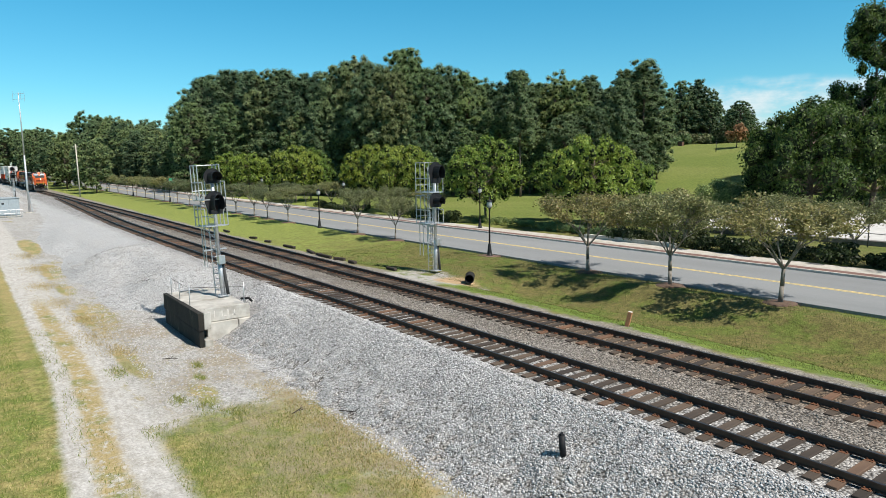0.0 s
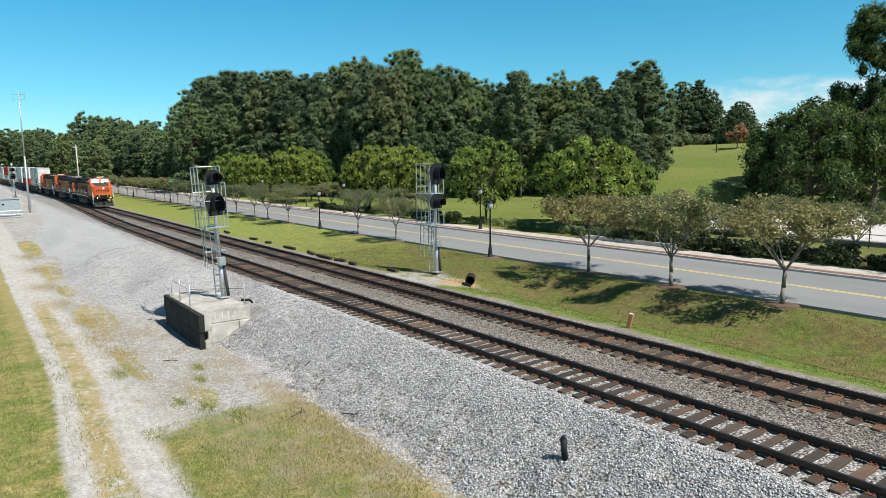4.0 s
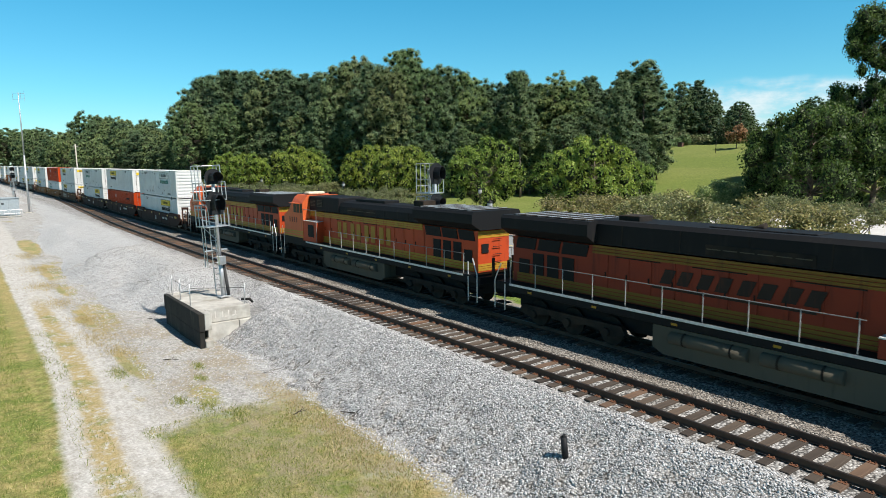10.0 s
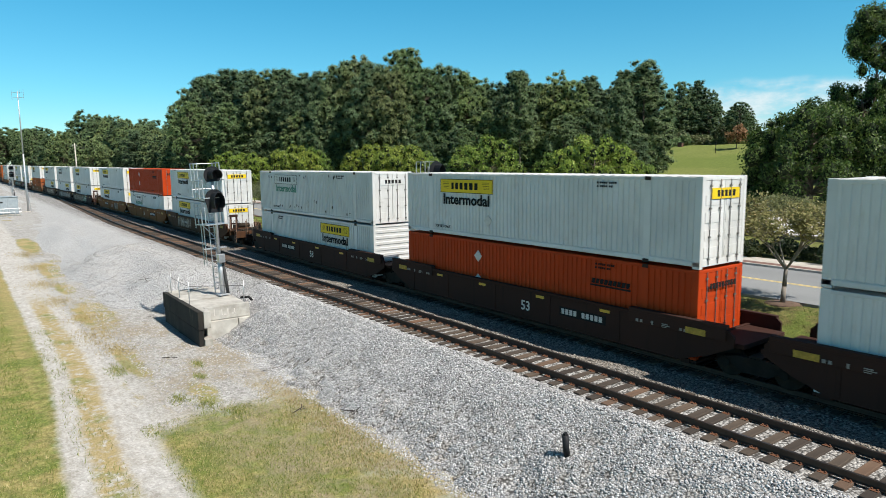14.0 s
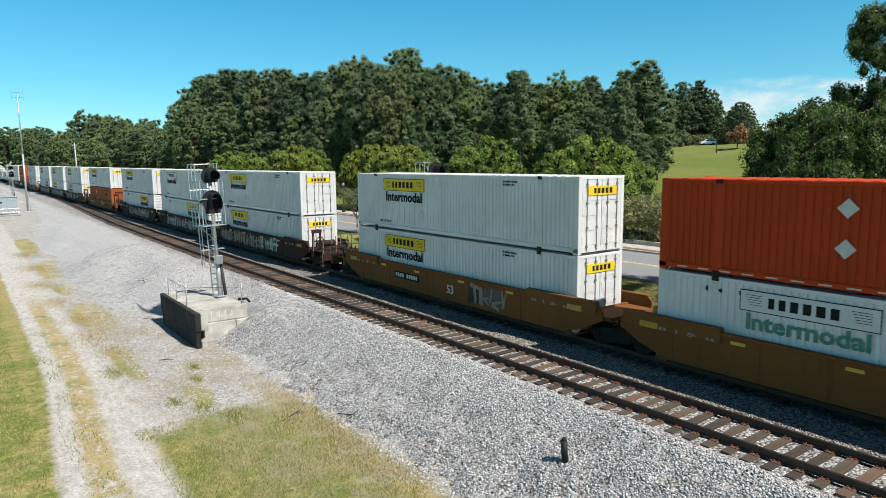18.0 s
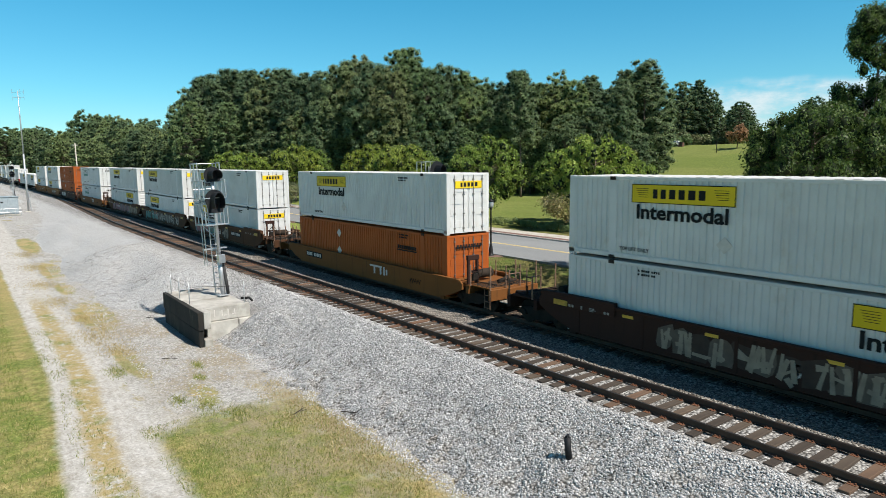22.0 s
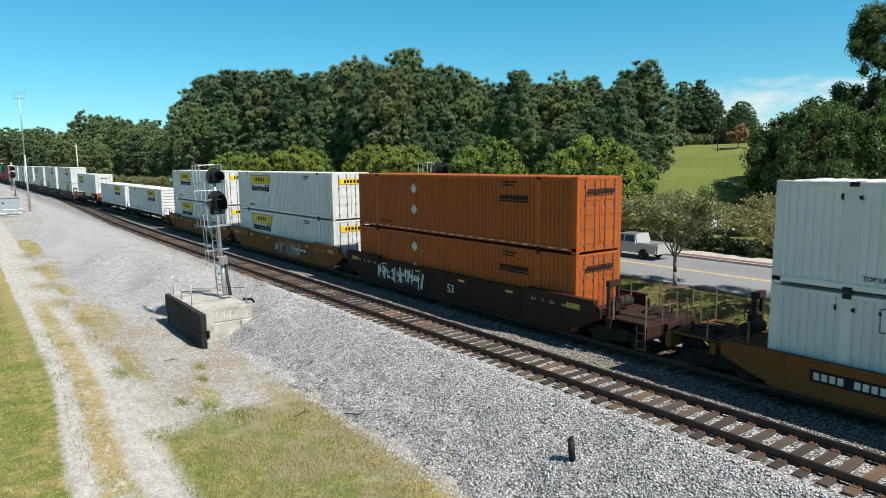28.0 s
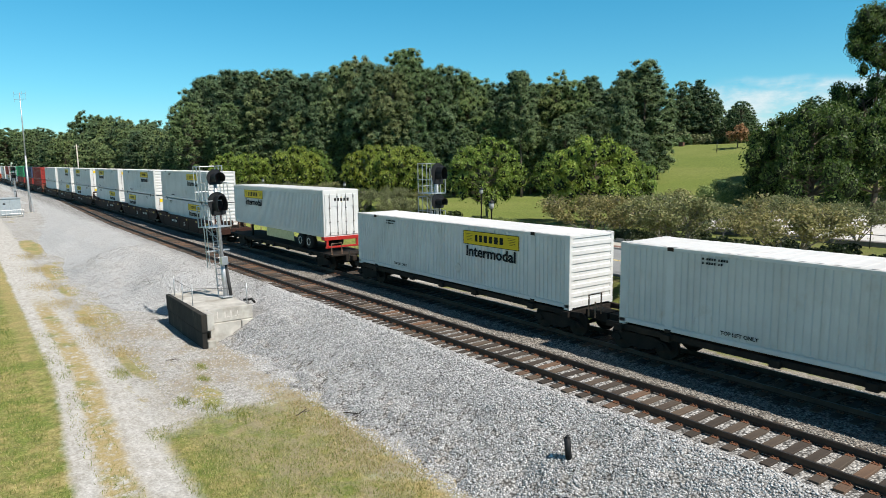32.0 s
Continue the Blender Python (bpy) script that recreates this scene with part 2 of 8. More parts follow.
def ground_z(x, y):
    flat = side_level(x)
    if y < 13.4:
        z = flat + (-0.55 - flat) * smooth(9.9, 14.6, y)
        z += (0.05 * noise.noise((x * 0.35, y * 0.35, 3.0)) + 0.02 * noise.noise((x * 1.3, y * 1.3, 7.0))) * (1 - smooth(8.5, 10, y))
    elif y < 21.9:
        z = -0.55
    else:
        z = -0.52 - 0.33 * smooth(21.9, 25.5, y) + 0.25 * smooth(27, 33, y)
        z += (0.11 * noise.noise((x * 0.25, y * 0.25, 1.0)) + 0.06 * noise.noise((x * 0.9, y * 0.9, 2.0))) * smooth(22.5, 24, y) * (1 - smooth(31, 33, y))
        # shallow ditch under the street trees
        z -= 0.70 * smooth(24.2, 26.4, y) * (1 - smooth(29.2, 31.9, y)) * smooth(-33, -28, x)
        if y > 33.2:
            z = -0.72
        if y > 46.0:
            z = -0.60 + 11.6 * smooth(84, 190, y) * (1 - 0.55 * smooth(-125, -230, x)) + 0.25 * noise.noise((x * 0.03, y * 0.03, 5.0))
    return z + grade(x)


def spaced(*legs):
    out = []
    for a, b, step in legs:
        n = max(1, round((b - a) / step))
        out += [a + (b - a) * i / n for i in range(n)]
    return out + [legs[-1][1]]


def sheet(xs, ys, zf, name, mat):
    nx = len(xs)
    verts = [(x, y, zf(x, y)) for y in ys for x in xs]
    faces = [(j * nx + i, j * nx + i + 1, (j + 1) * nx + i + 1, (j + 1) * nx + i) for j in range(len(ys) - 1) for i in range(nx - 1)]
    me = bpy.data.meshes.new(name)
    me.from_pydata(verts, [], faces)
    me.materials.append(mat)
    for p in me.polygons:
        p.use_smooth = True
    return new(name, me)


def ranged(k, v, a, b):
    n = k.t.nodes.new("ShaderNodeMapRange")
    n.interpolation_type = "SMOOTHSTEP"
    k.link(v, n.inputs[0])
    n.inputs[1].default_value, n.inputs[2].default_value = a, b
    return n.outputs[0]


# ground material: grass, dirt lane, gravel yard and ballast toe, laid out along the track
k = Mat("grass_dirt_and_gravel", 0.95, spec=0.2).world_place()
gx, gy = k.axis(0), k.axis(1)
wob = k.math("MULTIPLY", k.math("SUBTRACT", k.noise(0.55, 6, 0.62), 0.5), 3.2)
wob_fine = k.math("MULTIPLY", k.math("SUBTRACT", k.noise(2.6, 5, 0.7), 0.5), 1.5)
yy = k.math("ADD", gy, k.math("ADD", wob, wob_fine))
xx = k.math("ADD", gx, k.math("ADD", k.math("MULTIPLY", wob, 2.2), wob_fine))
blade = k.noise(14, 6, 0.75)
tuft = k.noise(0.75, 6, 0.66)
green = k.ramp(blade, (0.28, (0.075, 0.095, 0.018)), (0.5, (0.145, 0.185, 0.045)), (0.72, (0.265, 0.30, 0.10)))
straw = k.ramp(blade, (0.28, (0.19, 0.145, 0.055)), (0.5, (0.34, 0.27, 0.125)), (0.72, (0.48, 0.40, 0.22)))
dry = k.ramp(tuft, (0.43, (0, 0, 0)), (0.60, (1, 1, 1)))
near_dry = k.mix(k.math("MULTIPLY", dry, 0.68), green, straw)
far_green = k.ramp(blade, (0.28, (0.055, 0.080, 0.016)), (0.5, (0.115, 0.150, 0.034)), (0.72, (0.19, 0.23, 0.065)))
far_brown = k.ramp(blade, (0.28, (0.065, 0.060, 0.022)), (0.5, (0.15, 0.130, 0.052)), (0.72, (0.25, 0.215, 0.10)))
far_dry = k.mix(k.math("MULTIPLY", ranged(k, k.noise(0.5, 8, 0.75), 0.40, 0.55), k.math("MULTIPLY", ranged(k, gx, -75, -36), 0.92)), k.mix(ranged(k, gx, -36, -60), far_green, k.mix(1.0, far_green, (1.75, 1.62, 1.8), "MULTIPLY")), far_brown)
grass = k.mix(ranged(k, gy, 18, 24), near_dry, far_dry)
lush = k.math("MULTIPLY", ranged(k, gy, 22.4, 23.0), k.math("SUBTRACT", 1.0, ranged(k, yy, 24.2, 25.6)))
lush = k.math("MULTIPLY", lush, ranged(k, gx, -44, -30))
grass = k.mix(k.math("MULTIPLY", lush, 0.6), grass, k.mix(1.0, far_green, (1.05, 1.45, 0.9), "MULTIPLY"))
mowed = k.mix(ranged(k, k.noise(0.05, 4), 0.42, 0.62), (0.098, 0.140, 0.030), (0.150, 0.175, 0.052))
mowed = k.mix(0.35, mowed, grass)
grass = k.mix(ranged(k, gy, 46, 60), grass, mowed)
grit = k.cells(16)
grit_tone = k.ramp(grit.outputs["Color"], (0.0, (0.20, 0.197, 0.19)), (0.5, (0.41, 0.405, 0.395)), (1.0, (0.66, 0.655, 0.64)))
gravel = k.mix(0.38, k.mix(1.0, grit_tone, k.ramp(grit.outputs["Distance"], (0.3, (1, 1, 1)), (0.75, (0.5, 0.5, 0.49))), "MULTIPLY"), k.ramp(k.noise(0.5, 7, 0.65), (0.33, (0.33, 0.32, 0.30)), (0.5, (0.43, 0.43, 0.43)), (0.7, (0.51, 0.515, 0.52))))
clump = k.ramp(k.noise(3.2, 7, 0.78), (0.36, (0.72, 0.71, 0.69)), (0.64, (1.18, 1.18, 1.17)))
gravel = k.mix(1.0, gravel, clump, "MULTIPLY")
grass = k.mix(1.0, grass, k.ramp(k.noise(2.6, 8, 0.8), (0.34, (0.52, 0.55, 0.52)), (0.66, (1.38, 1.34, 1.3))), "MULTIPLY")
dirt = k.ramp(k.noise(1.7, 8, 0.7), (0.28, (0.34, 0.315, 0.27)), (0.5, (0.455, 0.445, 0.42)), (0.72, (0.55, 0.55, 0.54)))
dirt = k.mix(0.42, dirt, grit_tone)
dirt = k.mix(1.0, dirt, k.ramp(k.noise(5.0, 7, 0.8, (0.35, 1, 1)), (0.36, (0.80, 0.78, 0.75)), (0.62, (1.10, 1.10, 1.10))), "MULTIPLY")
# lane: two bare wheel tracks with straw between
bend = k.math("MULTIPLY", ranged(k, gx, -17, -33), -0.85)
ly = k.math("ADD", k.math("ADD", gy, bend), k.math("ADD", k.math("MULTIPLY", wob, 0.10), k.math("MULTIPLY", wob_fine, 0.30)))
lane = k.math("MULTIPLY", ranged(k, ly, 1.55, 1.90), k.math("SUBTRACT", 1.0, ranged(k, ly, 4.1, 4.7)))
mid = k.math("MULTIPLY", ranged(k, ly, 2.22, 2.58), k.math("SUBTRACT", 1.0, ranged(k, ly, 3.05, 3.45)))
mid = k.math("MULTIPLY", mid, k.math("SUBTRACT", 1.0, ranged(k, gx, -44, -52)))
mid = k.math("MULTIPLY", mid, ranged(k, k.noise(3.2, 7, 0.75), 0.36, 0.52))
# yard: bare gravel beyond the grass wedge
yard = k.math("MULTIPLY", ranged(k, ly, 3.7, 4.2), k.math("SUBTRACT", 1.0, ranged(k, xx, -23.5, -20.5)))
yard = k.math("MULTIPLY", yard, k.math("SUBTRACT", 1.0, ranged(k, gy, 21.5, 22.4)))
toe = ranged(k, k.math("ADD", yy, wob_fine), 9.2, 10.0)
toe = k.math("MULTIPLY", toe, k.math("SUBTRACT", 1.0, ranged(k, yy, 22.3, 23.0)))
weeds = k.math("MULTIPLY", ranged(k, k.noise(0.36, 6, 0.66, (0.6, 1.5, 1)), 0.58, 0.66), k.math("SUBTRACT", 1.0, ranged(k, gy, 6.2, 8.5)))
c = k.mix(lane, grass, dirt)
verge_straw = k.mix(ranged(k, k.noise(0.6, 4), 0.50, 0.66), straw, near_dry)
c = k.mix(k.math("MULTIPLY", mid, 0.95), c, verge_straw)
edge_dry = k.math("MULTIPLY", k.math("MULTIPLY", ranged(k, ly, 0.5, 1.3), k.math("SUBTRACT", 1.0, ranged(k, ly, 1.6, 1.8))), ranged(k, gx, -28, -46))
c = k.mix(k.math("MULTIPLY", edge_dry, 0.55), c, straw)
c = k.mix(yard, c, k.mix(ranged(k, k.math("ADD", yy, k.math("MULTIPLY", gx, -0.09)), 5.6, 9.4), dirt, gravel))
c = k.mix(k.math("MULTIPLY", k.math("MULTIPLY", weeds, 0.9), yard), c, k.mix(0.6, near_dry, straw))
c = k.mix(toe, c, k.mix(ranged(k, gy, 17, 20), gravel, k.mix(1.0, gravel, (0.66, 0.61, 0.54), "MULTIPLY")))
for px, py, rx, ry in ((-41.3, 6.0, 4.6, 1.15), (-51.5, 5.7, 2.6, 0.6), (-60.0, 5.8, 5.0, 0.9), (-76.0, 5.6, 6.0, 0.9), (-30.5, 5.6, 3.2, 0.5), (-24.6, 6.9, 1.6, 0.6)):
    ex = k.math("POWER", k.math("ABSOLUTE", k.math("DIVIDE", k.math("SUBTRACT", gx, px), rx)), 2.0)
    ey = k.math("POWER", k.math("ABSOLUTE", k.math("DIVIDE", k.math("SUBTRACT", gy, py), ry)), 2.0)
    blot = k.math("ADD", k.math("ADD", ex, ey), k.math("MULTIPLY", k.math("ADD", wob, wob_fine), 0.7))
    c = k.mix(k.math("MULTIPLY", k.math("SUBTRACT", 1.0, ranged(k, blot, 0.45, 1.15)), 0.92), c, k.mix(ranged(k, k.noise(0.8, 5, 0.65), 0.44, 0.58), straw, k.mix(0.35, green, straw)))
# dry rim where the grass wedge meets the stones
rim = k.math("MULTIPLY", ranged(k, yy, 8.3, 9.2), k.math("SUBTRACT", 1.0, ranged(k, yy, 9.9, 10.5)))
rim = k.math("MULTIPLY", rim, ranged(k, xx, -25.5, -22.5))
c = k.mix(k.math("MULTIPLY", rim, 0.8), c, k.mix(ranged(k, k.noise(1.1, 6, 0.7), 0.42, 0.6), straw, k.mix(0.5, dirt, near_dry)))
earth = k.math("MULTIPLY", ranged(k, k.noise(0.33, 7, 0.72), 0.44, 0.60), k.math("MULTIPLY", ranged(k, gx, -48, -36), ranged(k, gy, 4.6, 7.0)))
earth = k.math("MULTIPLY", earth, k.math("SUBTRACT", 1.0, ranged(k, gy, 12.5, 14.0)))
c = k.mix(k.math("MULTIPLY", earth, 0.8), c, k.ramp(blade, (0.3, (0.17, 0.14, 0.09)), (0.7, (0.36, 0.31, 0.22))))
# sandy bare ground round the far signal
patch = k.math("MULTIPLY", ranged(k, xx, -38, -36.0), k.math("SUBTRACT", 1.0, ranged(k, xx, -31.5, -29.5)))
patch = k.math("MULTIPLY", patch, k.math("MULTIPLY", ranged(k, yy, 21, 22), k.math("SUBTRACT", 1.0, ranged(k, yy, 25.6, 26.3))))
patch = k.math("MULTIPLY", patch, ranged(k, k.noise(0.9, 6, 0.7), 0.36, 0.52))
c = k.mix(patch, c, k.mix(0.5, k.ramp(k.noise(2.2, 7, 0.75), (0.38, (0.20, 0.19, 0.17)), (0.5, (0.42, 0.41, 0.39)), (0.66, (0.40, 0.30, 0.19))), gravel))
dx = k.math("MULTIPLY", k.math("ADD", gx, 32.0), k.math("ADD", gx, 32.0))
dy = k.math("MULTIPLY", k.math("SUBTRACT", gy, 25.0), k.math("SUBTRACT", gy, 25.0))
spot = k.math("ADD", k.math("ADD", dx, dy), k.math("MULTIPLY", wob_fine, 1.6))
c = k.mix(k.math("SUBTRACT", 1.0, ranged(k, spot, 0.8, 3.0)), c, k.ramp(k.noise(3, 6, 0.7), (0.35, (0.30, 0.20, 0.11)), (0.65, (0.52, 0.38, 0.24))))
k.color(c)
k.bump(k.math("ADD", blade, k.math("MULTIPLY", grit.outputs["Distance"], 0.3)), 0.05, 0.6)
GROUND_MAT = k.m

xs = spaced((-1600, -400, 60), (-400, -150, 12), (-150, -60, 4), (-60, 12, 0.6), (12, 60, 4), (60, 600, 45))
ys = spaced((-500, -60, 40), (-60, -4, 6), (-4, 13.2, 0.45), (13.2, 22, 1.1), (22, 34, 0.6), (34, 60, 2.5), (60, 200, 8), (200, 1500, 80))
ground = tagged(sheet(xs, ys, ground_z, "ground", GROUND_MAT), "mown grass, dirt lane and gravel beside the railway", "ground", kind="structure")

# ---- ballast bed with shoulders ----
k = stone_mix("grey_crushed_ballast", [(0.20, 0.20, 0.20), (0.33, 0.332, 0.335), (0.44, 0.446, 0.452), (0.55, 0.558, 0.566), (0.70, 0.708, 0.715)], 0.076, 0.055)
# rusty dust along the far track, pale fines low on the slope
src = k.b.inputs["Base Color"].links[0].from_socket
yb = k.math("ADD", k.axis(1), k.math("MULTIPLY", k.math("SUBTRACT", k.noise(0.9, 5, 0.65), 0.5), 2.4))
# browner bed by the far track, darkened to deepen the train's shadow
brown_shade = k.math("MULTIPLY", ranged(k, yb, 15.6, 18.0), k.math("SUBTRACT", 1.0, ranged(k, yb, 20.8, 22.0)))
src = k.mix(brown_shade, src, k.mix(1.0, src, (0.66, 0.60, 0.53), "MULTIPLY"))
rust = k.math("MULTIPLY", ranged(k, yb, 18.2, 19.0), k.math("SUBTRACT", 1.0, ranged(k, yb, 20.2, 21.0)))
c2 = k.mix(k.math("MULTIPLY", rust, 0.8), src, k.mix(1.0, src, (0.72, 0.54, 0.38), "MULTIPLY"))
fines = k.math("MULTIPLY", k.math("SUBTRACT", 1.0, ranged(k, yb, 9.8, 12.6)), ranged(k, k.noise(0.8, 6, 0.6), 0.40, 0.62))
c2 = k.mix(k.math("MULTIPLY", fines, 0.5), c2, k.mix(1.0, c2, (0.92, 0.80, 0.64), "MULTIPLY"))
away = k.math("SUBTRACT", 1.0, ranged(k, k.math("ADD", k.axis(0), k.math("MULTIPLY", k.noise(0.2, 5), 14)), -34, -18))
away = k.math("MULTIPLY", away, k.math("SUBTRACT", 1.0, ranged(k, yb, 12.6, 14.4)))
c2 = k.mix(k.math("MULTIPLY", away, 0.72), c2, k.ramp(k.noise(9, 6, 0.8), (0.38, (0.24, 0.243, 0.245)), (0.5, (0.44, 0.45, 0.46)), (0.62, (0.65, 0.66, 0.67))))
k.color(c2)
BALLAST = k.m


def bank_reach(x):
    """How far the stone bank spreads from the track on the camera's side."""
    return 4.1 + 3.6 * smooth(-37.5, -46, x) * (1 - 0.35 * smooth(-75, -110, x))


def bed_z(x, y):
    g = grade(x)
    n = 0.035 * noise.noise((x * 0.8, y * 0.8, 2.0)) + 0.02 * noise.noise((x * 2.6, y * 2.6, 4.0))
    a, b = near_y(x), far_y(x)
    mid = 0.0
    d = min(abs(y - a), abs(y - b))
    if y < a - 1.35:
        toe_z = side_level(x) - 0.16
        v = max(0.0, (a - 1.7 - y) / bank_reach(x))
        u = min(1.0, v)
        z = -0.22 + (toe_z + 0.22) * (0.75 * u + 0.25 * u * u * (3 - 2 * u))
        n *= 1.8 + 3.2 * u
        n += 0.16 * u * noise.noise((x * 0.22, y * 0.22, 9.0)) + 0.13 * u * noise.noise((x * 0.7, y * 0.7, 5.0)) + 0.06 * u * noise.noise((x * 1.7, y * 1.7, 6.0))
        n += 0.8 * smooth(-38, -44, x) * (1 - smooth(-80, -100, x)) * math.sin(math.pi * u) * (0.55 + 0.8 * noise.noise((x * 0.13, y * 0.3, 8.0)))
        n -= 0.7 * smooth(1.0, 1.12, v)
        n += 0.45 * math.exp(-((x + 30.6) / 2.0) ** 2 - ((y - 11.4) / 1.6) ** 2)
    elif y > b + 1.35:
        z = -0.22 - 0.55 * smooth(b + 1.5, b + 3.0, y)
    else:
        z = -0.235 - 0.05 * smooth(1.3, 1.9, d) + (0.0 if d > 0.9 else -0.005)
    return z + g + n


bx = spaced((-700, -150, 14), (-150, -60, 2.2), (-60, 12, 0.33), (12, 60, 3), (60, 480, 30))
by = spaced((5.4, 14, 0.33), (14, 20.6, 0.4), (20.6, 22.7, 0.3))
ballast = tagged(sheet(bx, by, bed_z, "ballast_bed", BALLAST), "sloping bed of grey crushed stone ballast under two tracks", "ballast", kind="structure")

# ---- tracks: rails on ties ----
RAIL_OUT = [(-0.07, -0.18), (0.07, -0.18), (0.07, -0.168), (0.012, -0.15), (0.012, -0.045), (0.037, -0.036), (0.037, -0.006), (0.03, 0.0), (-0.03, 0.0), (-0.037, -0.006), (-0.037, -0.036), (-0.012, -0.045), (-0.012, -0.15), (-0.07, -0.168)]
TRACK_XS = spaced((-700, -190, 20), (-190, -60, 3), (-60, 60, 15), (60, 480, 60))


def rail(track, side, parent, x_end):
    bm = bmesh.new()
    rings = []
    for x in [q for q in TRACK_XS if q > x_end]:
        y0 = track(x) + side * 0.7535
        rings.append([bm.verts.new((x, y0 + u, grade(x) + w)) for u, w in RAIL_OUT])
    n = len(RAIL_OUT)
    for p, q in zip(rings, rings[1:]):
        for i in range(n):
            j = (i + 1) % n
            f = bm.faces.new((p[i], q[i], q[j], p[j]))
            f.material_index = 1 if 6 <= i <= 8 else 0
    bmesh.ops.recalc_face_normals(bm, faces=bm.faces)
    return part("rail", bm, [RAIL_STEEL, RAIL_HEAD], parent)


def make_track(name, track, label, x0, phase):
    root = thing(name, label, "railway track", kind="structure")
    rail(track, -1, root, x0)
    rail(track, 1, root, x0)
    bm = bmesh.new()
    box(bm, -0.115, 0.115, -1.3, 1.3, -0.37, -0.185, bevel=0.012)
    for v in bm.verts:
        v.co.x += 0.008 * noise.noise(v.co * 3)
    tie_mesh = mesh_of(bm, "tie", TIE_WOOD)
    bm = bmesh.new()
    box(bm, -0.09, 0.09, -0.17, 0.17, -0.186, -0.172)
    for sx in (-0.055, 0.055):
        for sy in (-0.09, 0.09):
            box(bm, sx - 0.014, sx + 0.014, sy - 0.018, sy + 0.018, -0.175, -0.145)
    plate_mesh = mesh_of(bm, "tie_plate", TIE_PLATE)
    far = bmesh.new()
    rng = random.Random(phase)
    x = x0
    while x < 470:
        x += 0.515 + rng.uniform(-0.02, 0.02)
        lift = rng.uniform(-0.012, 0.006)
        yaw = rng.uniform(-1.2, 1.2)
        y = track(x) + rng.uniform(-0.04, 0.04)
        if -46 < x < 6:
            t = part("tie", tie_mesh, None, root, at=pose(x, y, grade(x) + lift, 0, 0, yaw))
            for s in (-1, 1):
                part("tie_plate", plate_mesh, None, t, at=(0, track(x) + s * 0.7535 - y, -lift))
        elif x > -230:
            if x > 60:
                x += 0.3
            box(far, x - 0.115, x + 0.115, y - 1.3, y + 1.3, grade(x) - 0.34 + lift, grade(x) - 0.185 + lift)
    tagged(part("ties_joined", far, TIE_FAR, root), kind="stuff")
    return root


TIE_PLATE = plain("rusty_tie_plate", (0.17, 0.07, 0.035), 0.8, 0.2, 0.35, 12)

# ---- road, kerb, pavement ----
k = Mat("pale_worn_asphalt", 0.9, spec=0.3).world_place()
a = k.noise(30, 5, 0.7)
c = k.ramp(a, (0.3, (0.185, 0.195, 0.20)), (0.7, (0.275, 0.288, 0.296)))
c = k.mix(0.5, c, k.ramp(k.noise(0.25, 6, 0.6, (0.15, 1, 1)), (0.35, (0.75, 0.75, 0.76)), (0.65, (1.1, 1.1, 1.1))), "MULTIPLY")
k.color(c).bump(a, 0.006, 0.5)
ASPHALT = k.m
YELLOW_LINE = plain("worn_yellow_road_paint", (0.70, 0.54, 0.20), 0.8, 0, 0.2, 5, dirt=(0.45, 0.38, 0.22))
CONCRETE = plain("weathered_concrete", (0.46, 0.44, 0.40), 0.9, 0, 0.15, 2.5, 0.004, dirt=(0.30, 0.27, 0.22))
BRICK_PAVE = plain("red_brick_paving", (0.17, 0.10, 0.084), 0.9, 0, 0.3, 9, 0.004)
PALE_LOT = plain("pale_limestone_lot", (0.50, 0.495, 0.48), 0.95, 0, 0.14, 1.2, 0.01)


def strip(name, x0, x1, y0, y1, z0, z1, mat, step=12):
    """A long flat band that follows the rise of the land."""
    bm = bmesh.new()
    n = max(1, int((x1 - x0) / step))
    rings = []
    for i in range(n + 1):
        x = x0 + (x1 - x0) * i / n
        g = grade(x)
        rings.append([bm.verts.new((x, y, g + z)) for y, z in ((y0, z0), (y0, z1), (y1, z1), (y1, z0))])
    for p, q in zip(rings, rings[1:]):
        for i in range(4):
            j = (i + 1) % 4
            bm.faces.new((p[i], p[j], q[j], q[i]))
    bm.faces.new(rings[0][::-1])
    bm.faces.new(rings[-1])
    bmesh.ops.recalc_face_normals(bm, faces=bm.faces)
    return part(name, bm, mat)


tagged(strip("road", -700, 400, 33.6, 43.2, -0.9, -0.56, ASPHALT), "pale grey two-lane asphalt road with double yellow line", "road", kind="structure")
for y in (38.25, 38.5):
    tagged(strip("road_line", -700, 400, y - 0.065, y + 0.065, -0.565, -0.553, YELLOW_LINE), "worn yellow centre line painted on the road", "road marking", kind="structure")
tagged(strip("kerb", -700, 400, 43.2, 43.4, -0.9, -0.42, CONCRETE), "low concrete kerb along the road", "kerb", kind="structure")
tagged(strip("pavement", -700, 400, 43.4, 44.3, -0.9, -0.425, BRICK_PAVE), "red brick paving strip behind the kerb", "pavement", kind="structure")
tagged(strip("footpath", -700, 400, 44.3, 46.3, -0.9, -0.43, CONCRETE), "pale concrete footpath beside the road", "pavement", kind="structure")

# ---- the train ----
SPEED, FRONT_0 = 19.6, -195.1
MOVERS = []


def on_track(x):
    return Vector((x, far_y(x), grade(x)))


